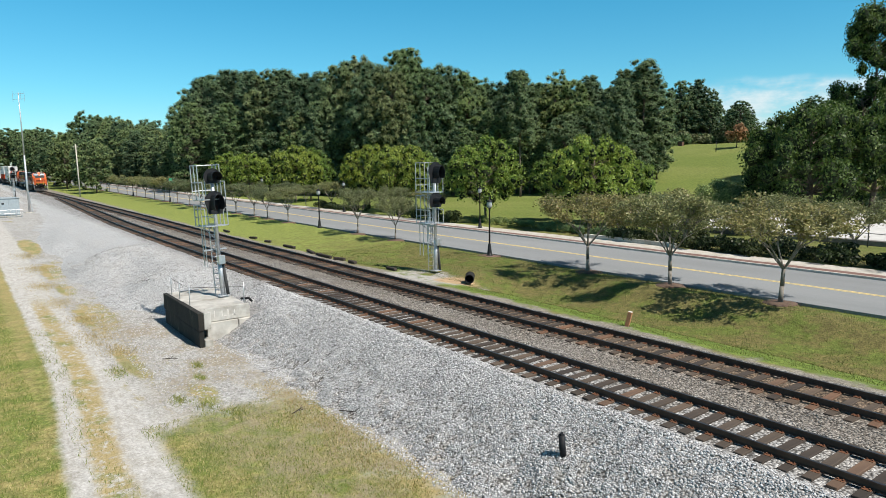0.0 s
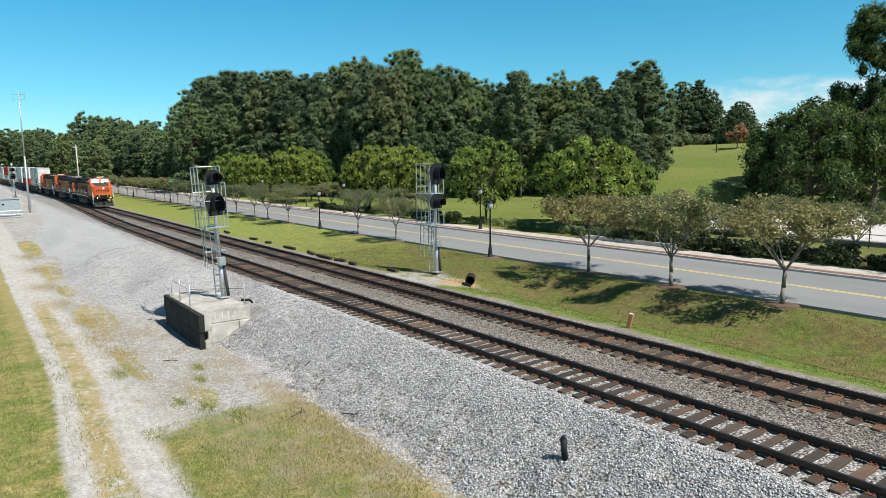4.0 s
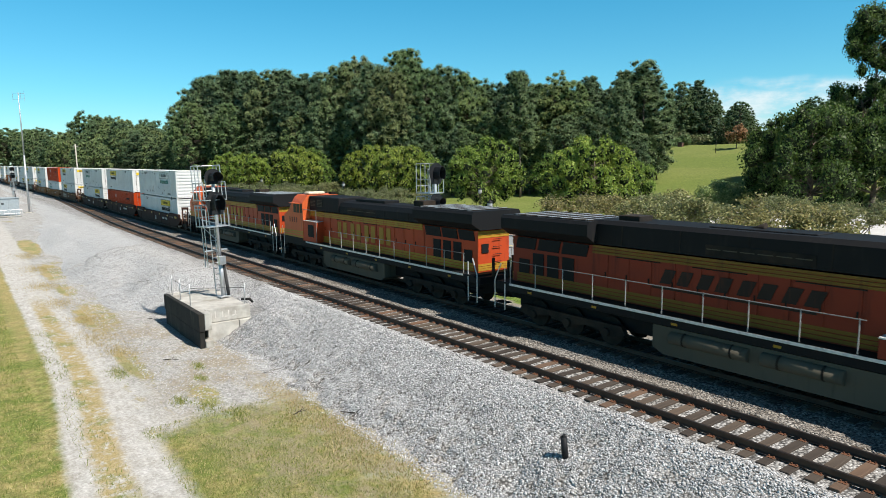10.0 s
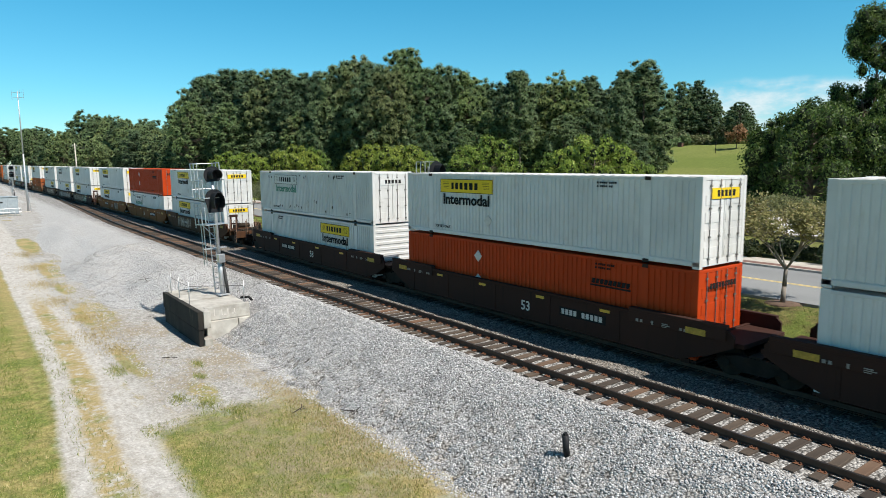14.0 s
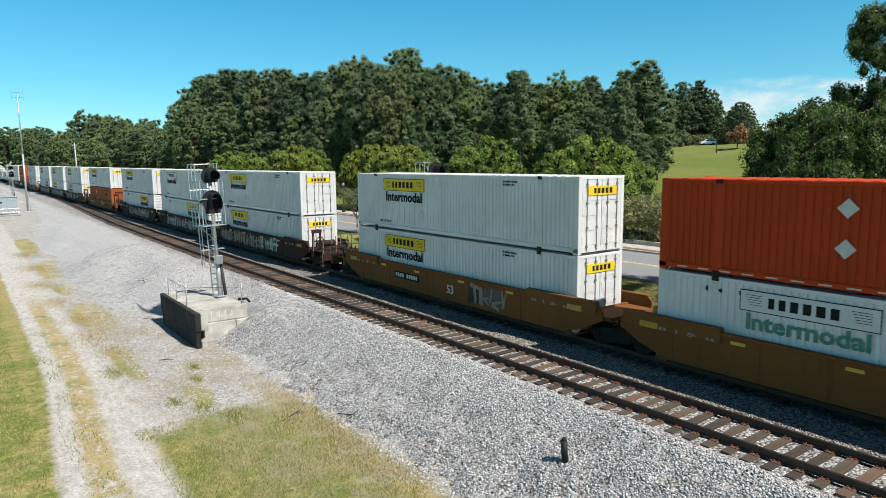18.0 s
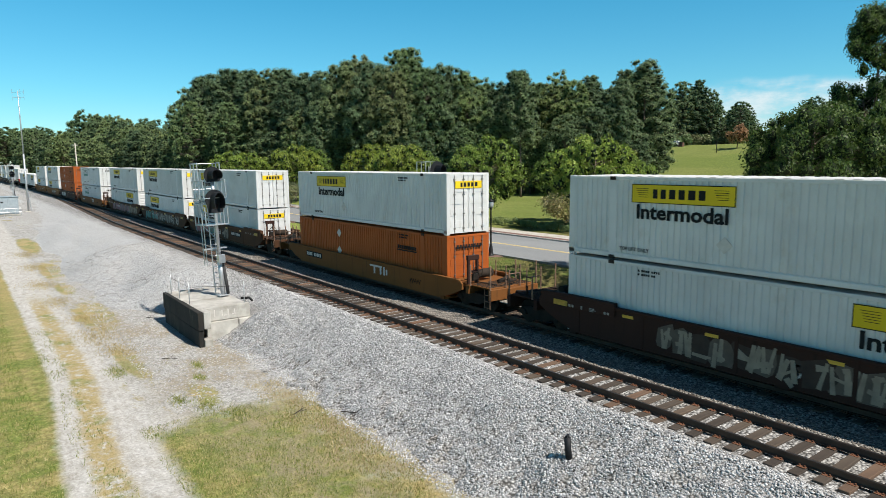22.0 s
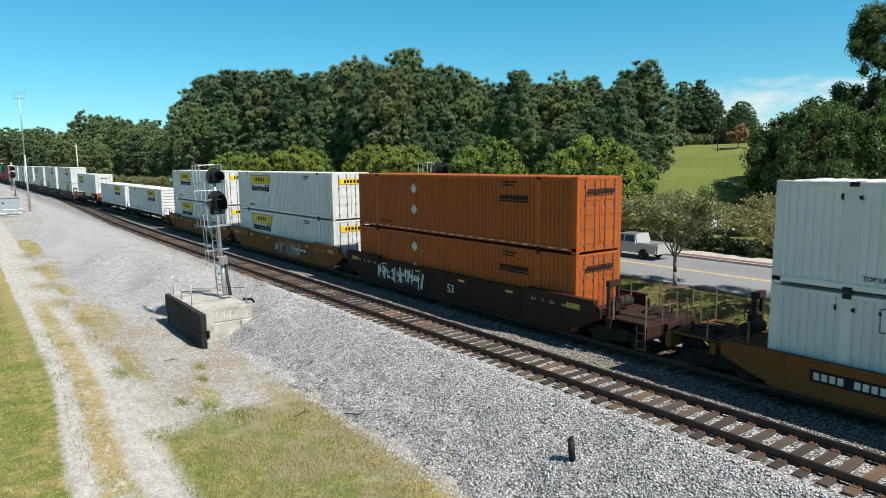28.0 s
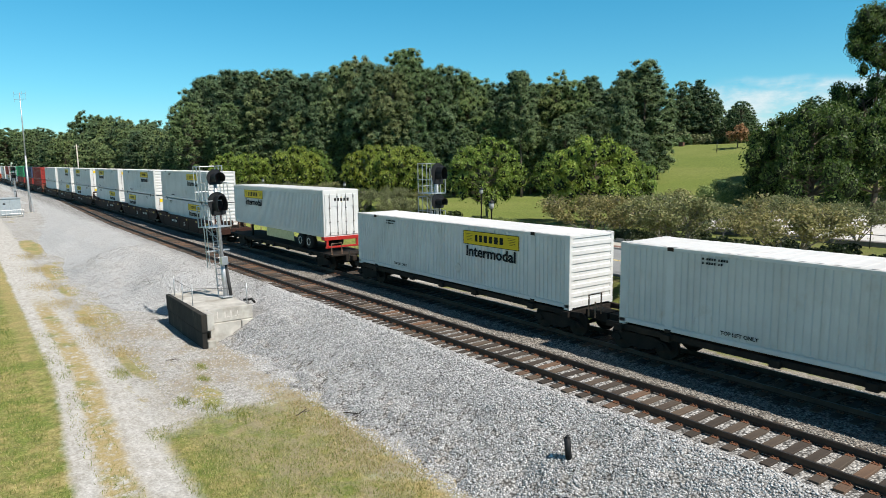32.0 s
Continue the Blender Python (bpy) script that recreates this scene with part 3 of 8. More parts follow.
def motions():
    """Key every thing of the train: it rides offset metres behind the nose on two trucks, z above the rails."""
    for ob, offset, half, z in MOVERS:
        back = 180 if ob.get("turned") else 0
        rows = []
        for i in range(33):
            x = FRONT_0 + SPEED * i - offset
            a, b = on_track(x + half), on_track(x - half)
            d = a - b
            m = (a + b) / 2
            pitch = math.degrees(math.atan2(d.z, d.x))
            rows.append((i, pose(m.x, m.y, m.z + z, 0, pitch if back else -pitch, math.degrees(math.atan2(d.y, d.x)) + back)))
        walk(ob, rows)
    for ob, rows in CARS:
        walk(ob, rows)


def painted(name, c, rough=0.45, grime=(0.2, 0.17, 0.13), amount=0.5, vary=True, drips=False):
    """Sheet-metal paint with rain streaks and grime."""
    k = Mat(name, rough, 0.0, 0.4 if min(c) > 0.3 else 0.2)
    streak = k.noise(1.6, 6, 0.7, (2.2, 2.2, 0.25))
    lo = tuple(v * 0.86 for v in c)
    col = k.ramp(k.noise(0.5, 4), (0.35, lo), (0.65, c))
    col = k.mix(k.math("MULTIPLY", k.ramp(streak, (0.55, (0, 0, 0)), (0.78, (1, 1, 1))), amount), col, grime)
    if drips:
        rust = k.ramp(k.noise(1.1, 7, 0.72, (1, 1, 0.7)), (0.56, (0, 0, 0)), (0.78, (1, 1, 1)))
        col = k.mix(k.math("MULTIPLY", rust, 0.38), col, (0.42, 0.29, 0.19))
        run = k.ramp(k.noise(5.0, 4, 0.75, (1.4, 1.4, 0.14)), (0.66, (0, 0, 0)), (0.74, (1, 1, 1)))
        col = k.mix(k.math("MULTIPLY", run, k.ramp(k.noise(0.45, 4), (0.46, (0, 0, 0)), (0.68, (0.7, 0.7, 0.7)))), col, (0.10, 0.085, 0.075))
    if vary:
        col = k.mix(1.0, col, k.ramp(k.random(), (0.0, (0.88, 0.88, 0.87)), (1.0, (1.0, 1.0, 1.0))), "MULTIPLY")
    k.color(col)
    return k.m


BOX_WHITE = painted("white_container_paint", (0.69, 0.695, 0.695), 0.5, (0.44, 0.40, 0.34), 0.35, drips=True)
BOX_ORANGE = painted("burnt_orange_container_paint", (0.50, 0.050, 0.005), 0.6, (0.26, 0.04, 0.012), 0.35)
BOX_TAN = painted("faded_orange_container_paint", (0.42, 0.10, 0.020), 0.6, (0.24, 0.075, 0.022), 0.4)
BOX_RED = painted("dark_red_container_paint", (0.32, 0.04, 0.035), 0.5, (0.15, 0.05, 0.04), 0.4)
BOX_GREEN = painted("green_container_paint", (0.03, 0.26, 0.12), 0.5, (0.06, 0.15, 0.08), 0.4)
BOX_BLUE = painted("dark_blue_container_paint", (0.04, 0.06, 0.12), 0.5, (0.08, 0.07, 0.07), 0.4)
WELL_BROWN = painted("grimy_oxide_well_paint", (0.045, 0.020, 0.0150), 0.8, (0.012, 0.009, 0.008), 0.8)
WELL_RUST = painted("rust_brown_well_paint", (0.085, 0.038, 0.018), 0.8, (0.025, 0.015, 0.011), 0.8)
WELL_YELLOW = painted("faded_yellow_well_paint", (0.20, 0.078, 0.021), 0.8, (0.04, 0.022, 0.013), 0.75)
BOLD_YELLOW = painted("yellow_logo_panel", (0.80, 0.56, 0.02), 0.5, (0.4, 0.33, 0.1), 0.25)
INK = plain("black_lettering", (0.012, 0.013, 0.014), 0.85)
INK_GREEN = plain("faded_green_lettering", (0.05, 0.20, 0.15), 0.6)
INK_PALE = plain("pale_stencil_paint", (0.55, 0.53, 0.50), 0.7)
BOX_L, BOX_W, BOX_H = 16.15, 2.59, 2.9


def ribbed_side(length, height, depth, pitch):
    """Corrugated sheet in the x-z plane, ribs upright, outer face towards -y."""
    prof = []
    x = 0.0
    while x < length - pitch * 0.5:
        prof += [(x, 0), (x + pitch * 0.42, 0), (x + pitch * 0.5, depth), (x + pitch * 0.92, depth)]
        x += pitch
    prof.append((length, 0))
    bm = bmesh.new()
    lo = [bm.verts.new((px, py, 0)) for px, py in prof]
    hi = [bm.verts.new((px, py, height)) for px, py in prof]
    for i in range(len(prof) - 1):
        bm.faces.new((lo[i], lo[i + 1], hi[i + 1], hi[i]))
    return bm


BAR_STEEL = plain("dull_locking_bar_steel", (0.17, 0.165, 0.16), 0.6, 0.4, 0.3, 8)
BOX_MESHES = {}


def container(paint, logo, text_ink, logo_back, label, front_doors):
    """A 53-foot container standing on z 0, its middle at x 0, front at +x."""
    root = thing("shipping_container", label, "container", "containers on the train")
    L, W, H = BOX_L / 2, BOX_W / 2, BOX_H
    key = paint.name
    if key not in BOX_MESHES:
        d = {}
        bm = ribbed_side(BOX_L - 0.5, H - 0.385, 0.034, 0.225)
        d["side"] = mesh_of(bm, "side_panel", paint)
        bm = bmesh.new()
        hull_line = [(-W + 0.03, 0.075), (-W, 0.09), (-W, 0.22), (-W + 0.02, 0.25), (-W + 0.045, 0.27), (W - 0.045, 0.27), (W - 0.02, 0.25), (W, 0.22), (W, 0.09), (W - 0.03, 0.075)]
        prism(bm, hull_line, -L, L)
        bm.transform(Matrix.Rotation(radians(-90), 4, "Z"))
        d["rails"] = mesh_of(bm, "bottom_rail", paint)
        d["top"] = mesh_of(boxes((-L, L, -W + 0.004, W - 0.004, H - 0.13, H - 0.02), bevel=0.012), "top_rail", paint)
        d["mid_post"] = mesh_of(boxes((-0.13, 0.13, 0.0, 0.06, 0.2, H - 0.1), bevel=0.008), "lift_post", paint)
        bm = ribbed_side(BOX_L - 0.5, BOX_W - 0.16, 0.022, 0.44)
        for v in bm.verts:
            x, y, z = v.co
            v.co = (x - L + 0.25, z - W + 0.08, H - 0.006 - y * 0.5)
        d["roof"] = mesh_of(bm, "roof", paint)
        d["post"] = mesh_of(boxes((-0.13, 0.13, -0.09, 0.09, 0.0, H - 0.0), bevel=0.012), "corner_post", paint)
        d["lift"] = mesh_of(boxes((-0.11, 0.11, -0.05, 0.05, -0.06, 0.06), (-0.05, 0.05, -0.055, -0.05, -0.03, 0.03)), "lifting_fitting", DARK_STEEL)
        # doors
        bm = boxes((0, 0.05, -W + 0.14, -0.012, 0.16, H - 0.13), bevel=0.01)
        for z in (0.55, 1.1, 1.65, 2.2):
            box(bm, 0.05, 0.065, -W + 0.2, -0.08, z - 0.2, z + 0.12)
        d["door"] = mesh_of(bm, "door", paint)
        bm = bmesh.new()
        for y in (-0.30, -0.85):
            tube(bm, (0.085, y, 0.12), (0.085, y, H - 0.1), 0.017, seg=6)
            for z in (0.3, 1.0, 1.9, 2.6):
                box(bm, 0.06, 0.1, y - 0.05, y + 0.05, z - 0.03, z + 0.03)
        d["bars"] = mesh_of(bm, "locking_bar", BAR_STEEL)
        bm = ribbed_side(H - 0.30, BOX_W - 0.3, 0.035, 0.325)
        for v in bm.verts:
            x, y, z = v.co
            v.co = (0.05 - y, z - W + 0.15, x + 0.18)
        d["end"] = mesh_of(bm, "end_wall", paint)
        BOX_MESHES[key] = d
    d = BOX_MESHES[key]
    part("bottom_rail", d["rails"], None, root)
    part("top_rail", d["top"], None, root)
    for sx in (-1, 1):
        part("lift_post", d["mid_post"], None, root, at=(sx * 6.1, -W + 0.004, 0))
    part("side_panel", d["side"], None, root, at=(-L + 0.25, -W + 0.012, 0.26))
    part("side_panel", d["side"], None, root, at=Matrix.Translation((L - 0.25, W - 0.012, 0.26)) @ Matrix.Rotation(math.pi, 4, "Z"))
    part("roof", d["roof"], None, root)
    for sx in (-1, 1):
        for sy in (-1, 1):
            part("corner_post", d["post"], None, root, at=(sx * (L - 0.13), sy * (W - 0.09), 0))
    for sx in (-1, 1):
        for sz in (0.09, H - 0.08):
            part("lifting_fitting", d["lift"], None, root, at=(sx * 6.1, -W + 0.02, sz))
    de = 1 if front_doors else -1
    turn = Matrix.Identity(4) if front_doors else Matrix.Rotation(math.pi, 4, "Z")
    for sy in (-1, 1):
        flip = Matrix.Diagonal((1, -sy, 1, 1))
        dm = turn @ Matrix.Translation((L - 0.06, 0, 0)) @ flip
        door = part("door", d["door"], None, root, at=dm)
        part("locking_bar", d["bars"], None, door, "dull steel locking bars")
    part("end_wall", d["end"], None, root, at=turn @ Matrix.Rotation(math.pi, 4, "Z") @ Matrix.Translation((L - 0.04, 0, 0)))
    nose = -de
    mid = nose * (L - 4.6)
    face = -W - 0.004
    if logo == "panel":
        p = part("logo_panel", marks("panel", logo_back), None, root, "plain panel with dark bars", at=(mid, face, 2.33))
        part("lettering", marks("word", text_ink), None, root, "", at=(mid, face, 1.70))
        part("logo_panel", marks("end_panel", logo_back), None, root, at=turn @ Matrix.Translation((L + 0.024, 0, 2.36)))
        if rng_box.random() < 0.35:
            part("sticker", marks("sticker", logo_back), None, root, at=turn @ Matrix.Translation((L + 0.024, -0.75 if front_doors else 0.75, 1.45)))
    elif logo == "bar":
        m2 = de * (L - 3.4)
        part("logo_bar", marks("slant_bar", INK), None, root, at=(m2, face, 1.95))
        part("logo_bar", marks("end_bar", INK), None, root, at=turn @ Matrix.Translation((L + 0.09, 0, 2.35)))
    tagged(part("stencil", marks("lift", INK), None, root, at=(nose * (L - 2.9) if rng_box.random() < 0.7 else de * (L - 4.4), face, 0.42)), kind="stuff")
    tagged(part("stencil", marks("numbers", INK), None, root, at=(de * (L - 3.6), face, 2.58)), kind="stuff")
    if logo == "bar":
        tagged(part("reflective_tape", marks("rail_marks", INK_PALE), None, root, "broken line of pale reflective tape", at=(0, -W - 0.001, 0.15)), kind="stuff")
        for z in (1.15, 2.2):
            part("placard", marks("placard", INK_PALE), None, root, at=(nose * 2.6, face, z))
    elif text_ink is INK_GREEN:
        tagged(part("scuff_marks", marks("scuffs", DARK_STEEL), None, root, "black scrapes low on the side", at=(0, face + 0.004, 0)), kind="stuff")
        tagged(part("scuff_marks", marks("lifting_scrapes", DARK_STEEL), None, root, "black scrapes under the top rail", at=(0, face + 0.004, 0)), kind="stuff")
    if logo != "bar" and rng_box.random() < 0.45:
        part("placard", marks("placard", INK_PALE), None, root, at=(rng_box.uniform(-2, 2), face, rng_box.uniform(0.5, 1.2)))
    return root


rng_box = random.Random(11)
MARKS = {}


def marks(kind, mat):
    """Shared flat markings, 6 mm thick, facing -y (or +x for those on an end)."""
    key = (kind, mat.name)
    if key in MARKS:
        return MARKS[key]
    bm = bmesh.new()
    mats = [mat, INK]
    if kind == "panel":
        box(bm, -1.83, 1.83, -0.006, 0.03, -0.31, 0.31, mi=0)
        for q in ((-1.83, 1.83, 0.285, 0.31), (-1.83, 1.83, -0.31, -0.285), (-1.83, -1.805, -0.285, 0.285), (1.805, 1.83, -0.285, 0.285)):
            box(bm, q[0], q[1], -0.009, 0.0, q[2], q[3], mi=1)
        x = -1.0
        for w in (0.17, 0.19, 0.22, 0.22, 0.24, 0.22):
            box(bm, x, x + w, -0.010, 0.0, -0.15, 0.15, mi=1)
            x += w + 0.12
        for sx in (-1, 1):
            for i in range(5):
                box(bm, sx * 1.40 - 0.26 + 0.03 * i, sx * 1.40 + 0.22, -0.009, 0.0, 0.16 - 0.07 * i, 0.175 - 0.07 * i, mi=1)
    elif kind == "end_panel":
        box(bm, -0.02, 0.008, -0.80, 0.80, -0.17, 0.17, mi=0)
        y = -0.5
        for w in (0.13, 0.15, 0.16, 0.16, 0.16):
            box(bm, 0.004, 0.012, y, y + w, -0.10, 0.10, mi=1)
            y += w + 0.07
    elif kind == "sticker":
        box(bm, -0.02, 0.01, -0.14, 0.14, -0.17, 0.17, mi=0)
    elif kind == "slant_bar":
        for i in range(9):
            x = -0.86 + i * 0.19
            prism(bm, [(x, -0.02), (x + 0.14, -0.02), (x + 0.18, 0.16), (x + 0.04, 0.16)], -0.006, 0.01)
        prism(bm, [(-0.9, -0.12), (0.86, -0.12), (0.88, -0.06), (-0.9, -0.06)], -0.006, 0.01)
    elif kind == "end_bar":
        for i in range(9):
            box(bm, -0.02, 0.0, -0.78 + i * 0.175, -0.66 + i * 0.175, -0.09, 0.09)
    elif kind == "numbers":
        for r in range(2):
            x = -0.5
            for i in range(9 - 2 * r):
                box(bm, x, x + 0.05, -0.005, 0.02, 0.03 - 0.13 * r, 0.10 - 0.13 * r)
                x += 0.085 if i % 4 else 0.14
    elif kind == "scuffs":
        rs = random.Random(77)
        for x0, n, zc in ((-4.6, 2, 0.36), (-2.2, 6, 0.42), (0.4, 2, 0.9), (2.6, 3, 0.38), (5.4, 2, 0.36)):
            for i in range(n):
                x, z = x0 + rs.gauss(0, 0.45), zc + abs(rs.gauss(0, 0.14))
                w, h = rs.uniform(0.02, 0.07), rs.uniform(0.04, 0.15)
                prism(bm, [(x - w, z), (x + w * 0.3, z - h * 0.4), (x + w, z + h * 0.2), (x + w * 0.5, z + h), (x - w * 0.6, z + h * 0.7)], -0.004, 0.02)
    elif kind == "lifting_scrapes":
        rs = random.Random(78)
        for i in range(13):
            x = rs.choice((-5.2, -1.4, 3.3)) + rs.gauss(0, 0.7)
            z, w, h = 2.50 + rs.gauss(0, 0.05), rs.uniform(0.02, 0.06), rs.uniform(0.06, 0.16)
            prism(bm, [(x - w, z), (x + w, z - h * 0.3), (x + w * 0.8, z + h), (x - w, z + h * 0.8)], -0.004, 0.02)
    elif kind == "rail_marks":
        for i in range(22):
            box(bm, -7.4 + i * 0.7, -7.05 + i * 0.7, -0.004, 0.01, -0.02, 0.02)
    elif kind == "placard":
        prism(bm, [(0, -0.26), (0.26, 0), (0, 0.26), (-0.26, 0)], -0.005, 0.03)
    elif kind in ("word", "lift", "size"):
        bm.free()
        text, h, bold = {"word": ("Intermodal", 0.66, 0.018), "lift": ("TOP LIFT ONLY", 0.17, 0.003), "size": ("53", 0.55, 0.01)}[kind]
        me = lettering(text, h, mat, 0.004, bold)
        if kind == "word":
            w = max(v.co.x for v in me.vertices) - min(v.co.x for v in me.vertices)
            me.transform(Matrix.Diagonal((3.25 / w, 1, 1, 1)))
        MARKS[key] = me
        return me
    MARKS[key] = mesh_of(bm, kind, mats)
    return MARKS[key]


# ---- running gear, shared meshes ----
def wheel_mesh():
    bm = bmesh.new()
    prof = [(0.05, -0.09), (0.20, -0.09), (0.24, -0.04), (0.38, -0.04), (0.41, -0.07), (0.457, -0.07), (0.457, 0.05), (0.485, 0.07), (0.44, 0.07), (0.38, 0.05), (0.2, 0.07), (0.05, 0.07)]
    lathe(bm, prof, 20)
    bmesh.ops.rotate(bm, verts=bm.verts, matrix=Matrix.Rotation(radians(90), 3, "X"))
    return mesh_of(bm, "wheel", DARK_STEEL)


WHEEL = wheel_mesh()
bm = bmesh.new()
prism(bm, [(-1.25, 0.40), (-1.05, 0.60), (-0.55, 0.72), (0.55, 0.72), (1.05, 0.60), (1.25, 0.40), (1.05, 0.34), (0.75, 0.44), (0.4, 0.24), (-0.4, 0.24), (-0.75, 0.44), (-1.05, 0.34)], -0.09, 0.09)
for sx in (-0.89, 0.89):
    tube(bm, (sx, -0.16, 0.457), (sx, 0.1, 0.457), 0.13, seg=10)
for sx in (-0.16, 0, 0.16):
    tube(bm, (sx, -0.02, 0.3), (sx, -0.02, 0.6), 0.07, seg=8)
SIDE_FRAME = mesh_of(bm, "side_frame", DARK_STEEL)
bm = boxes((-0.2, 0.2, -1.05, 1.05, 0.5, 0.78))
for sx in (-0.89, 0.89):
    tube(bm, (sx, -0.8, 0.457), (sx, 0.8, 0.457), 0.08, seg=8)
BOLSTER = mesh_of(bm, "bolster", DARK_STEEL)
bm = boxes((-0.35, 0.3, -0.12, 0.12, 0.72, 0.98), (0.25, 0.52, -0.17, 0.12, 0.68, 1.0), bevel=0.03)
COUPLER = mesh_of(bm, "coupler", DARK_STEEL)


def truck(parent, x):
    t = part("truck", BOLSTER, None, parent, "grimy dark steel wheel truck", at=(x, 0, 0))
    for s in (-1, 1):
        part("side_frame", SIDE_FRAME, None, t, at=(0, s * 1.0, 0))
        for w in (-0.89, 0.89):
            part("wheel", WHEEL, None, t, at=Matrix.Translation((w, s * 0.76, 0.457)) @ Matrix.Diagonal((1, -s, 1, 1)))
    return t


# ---- well cars ----
SILL_MESH = {}
TAGS = {"teal": ((0.05, 0.20, 0.19), (0.24, 0.08, 0.05), (0.03, 0.08, 0.07)), "pink": ((0.30, 0.12, 0.13), (0.10, 0.16, 0.18), (0.10, 0.05, 0.07)),
        "silver": ((0.30, 0.28, 0.25), (0.11, 0.10, 0.09), (0.04, 0.035, 0.03)), "pale": ((0.26, 0.21, 0.16), (0.05, 0.034, 0.028), (0.10, 0.075, 0.058)),
        "green": ((0.42, 0.40, 0.34), (0.012, 0.10, 0.055), (0.015, 0.12, 0.065)), "white": ((0.58, 0.57, 0.54), (0.05, 0.042, 0.038), (0.04, 0.032, 0.028))}
TAG_MATS = {n: [plain("spray_paint_" + n + w, c, 0.7, 0, 0.25, 2.5) for w, c in zip(("", "_fill", "_edge"), cs)] for n, cs in TAGS.items()}


def spray(parent, style, x0, x1, seed):
    """Spray-painted shapes on a car side: ragged fills under crossing strokes, no readable letters."""
    rng = random.Random(seed)
    x, k = x0, 0
    while x < x1:
        w = rng.uniform(0.5, 0.95)
        cx, cz, h = x + w / 2, 0.86 + rng.uniform(-0.06, 0.06), rng.uniform(0.42, 0.52)
        lean = rng.uniform(-0.1, 0.3)
        bm = bmesh.new()
        n = 9
        shape = []
        for i in range(n):
            a = 2 * math.pi * i / n
            q = rng.uniform(0.72, 1.12)
            px, pz = math.copysign(abs(math.cos(a)) ** 0.5, math.cos(a)) * w * 0.58 * q, math.copysign(abs(math.sin(a)) ** 0.5, math.sin(a)) * h * q
            shape.append((cx + px + lean * pz, cz + pz))
        d = 0.003 + 0.0015 * (k % 2)
        prism(bm, shape, -d, 0.0, rng.choice((1, 2, 2)))
        for j in range(rng.choice((3, 4, 5))):
            if j % 2:
                xa, za = cx + rng.uniform(-0.5, 0.0) * w, cz + rng.uniform(-0.8, 0.8) * h
                xb, zb = cx + rng.uniform(0.1, 0.5) * w, za + rng.uniform(-0.25, 0.25)
            else:
                xa, za = cx + rng.uniform(-0.45, 0.45) * w, cz - h * rng.uniform(0.5, 1.0)
                xb, zb = xa + rng.uniform(-0.12, 0.25), cz + h * rng.uniform(0.5, 1.0)
            v = Vector((xb - xa, 0, zb - za)).normalized()
            o = Vector((-v.z, 0, v.x)) * rng.uniform(0.045, 0.10)
            prism(bm, [(xa - o.x, za - o.z), (xb - o.x * 0.7, zb - o.z * 0.7), (xb + o.x * 0.7, zb + o.z * 0.7), (xa + o.x, za + o.z)], -d - 0.002 - 0.001 * j, 0.0, 0)
        tagged(part("spray_paint", mesh_of(bm, "spray_paint", TAG_MATS[style]), None, parent, "sprayed paint shape in " + {"teal": "teal and rust", "pink": "pink and blue", "silver": "silver", "pale": "pale tan", "green": "green and cream", "white": "white"}[style]), kind="stuff")
        x += w * 0.9
        k += 1


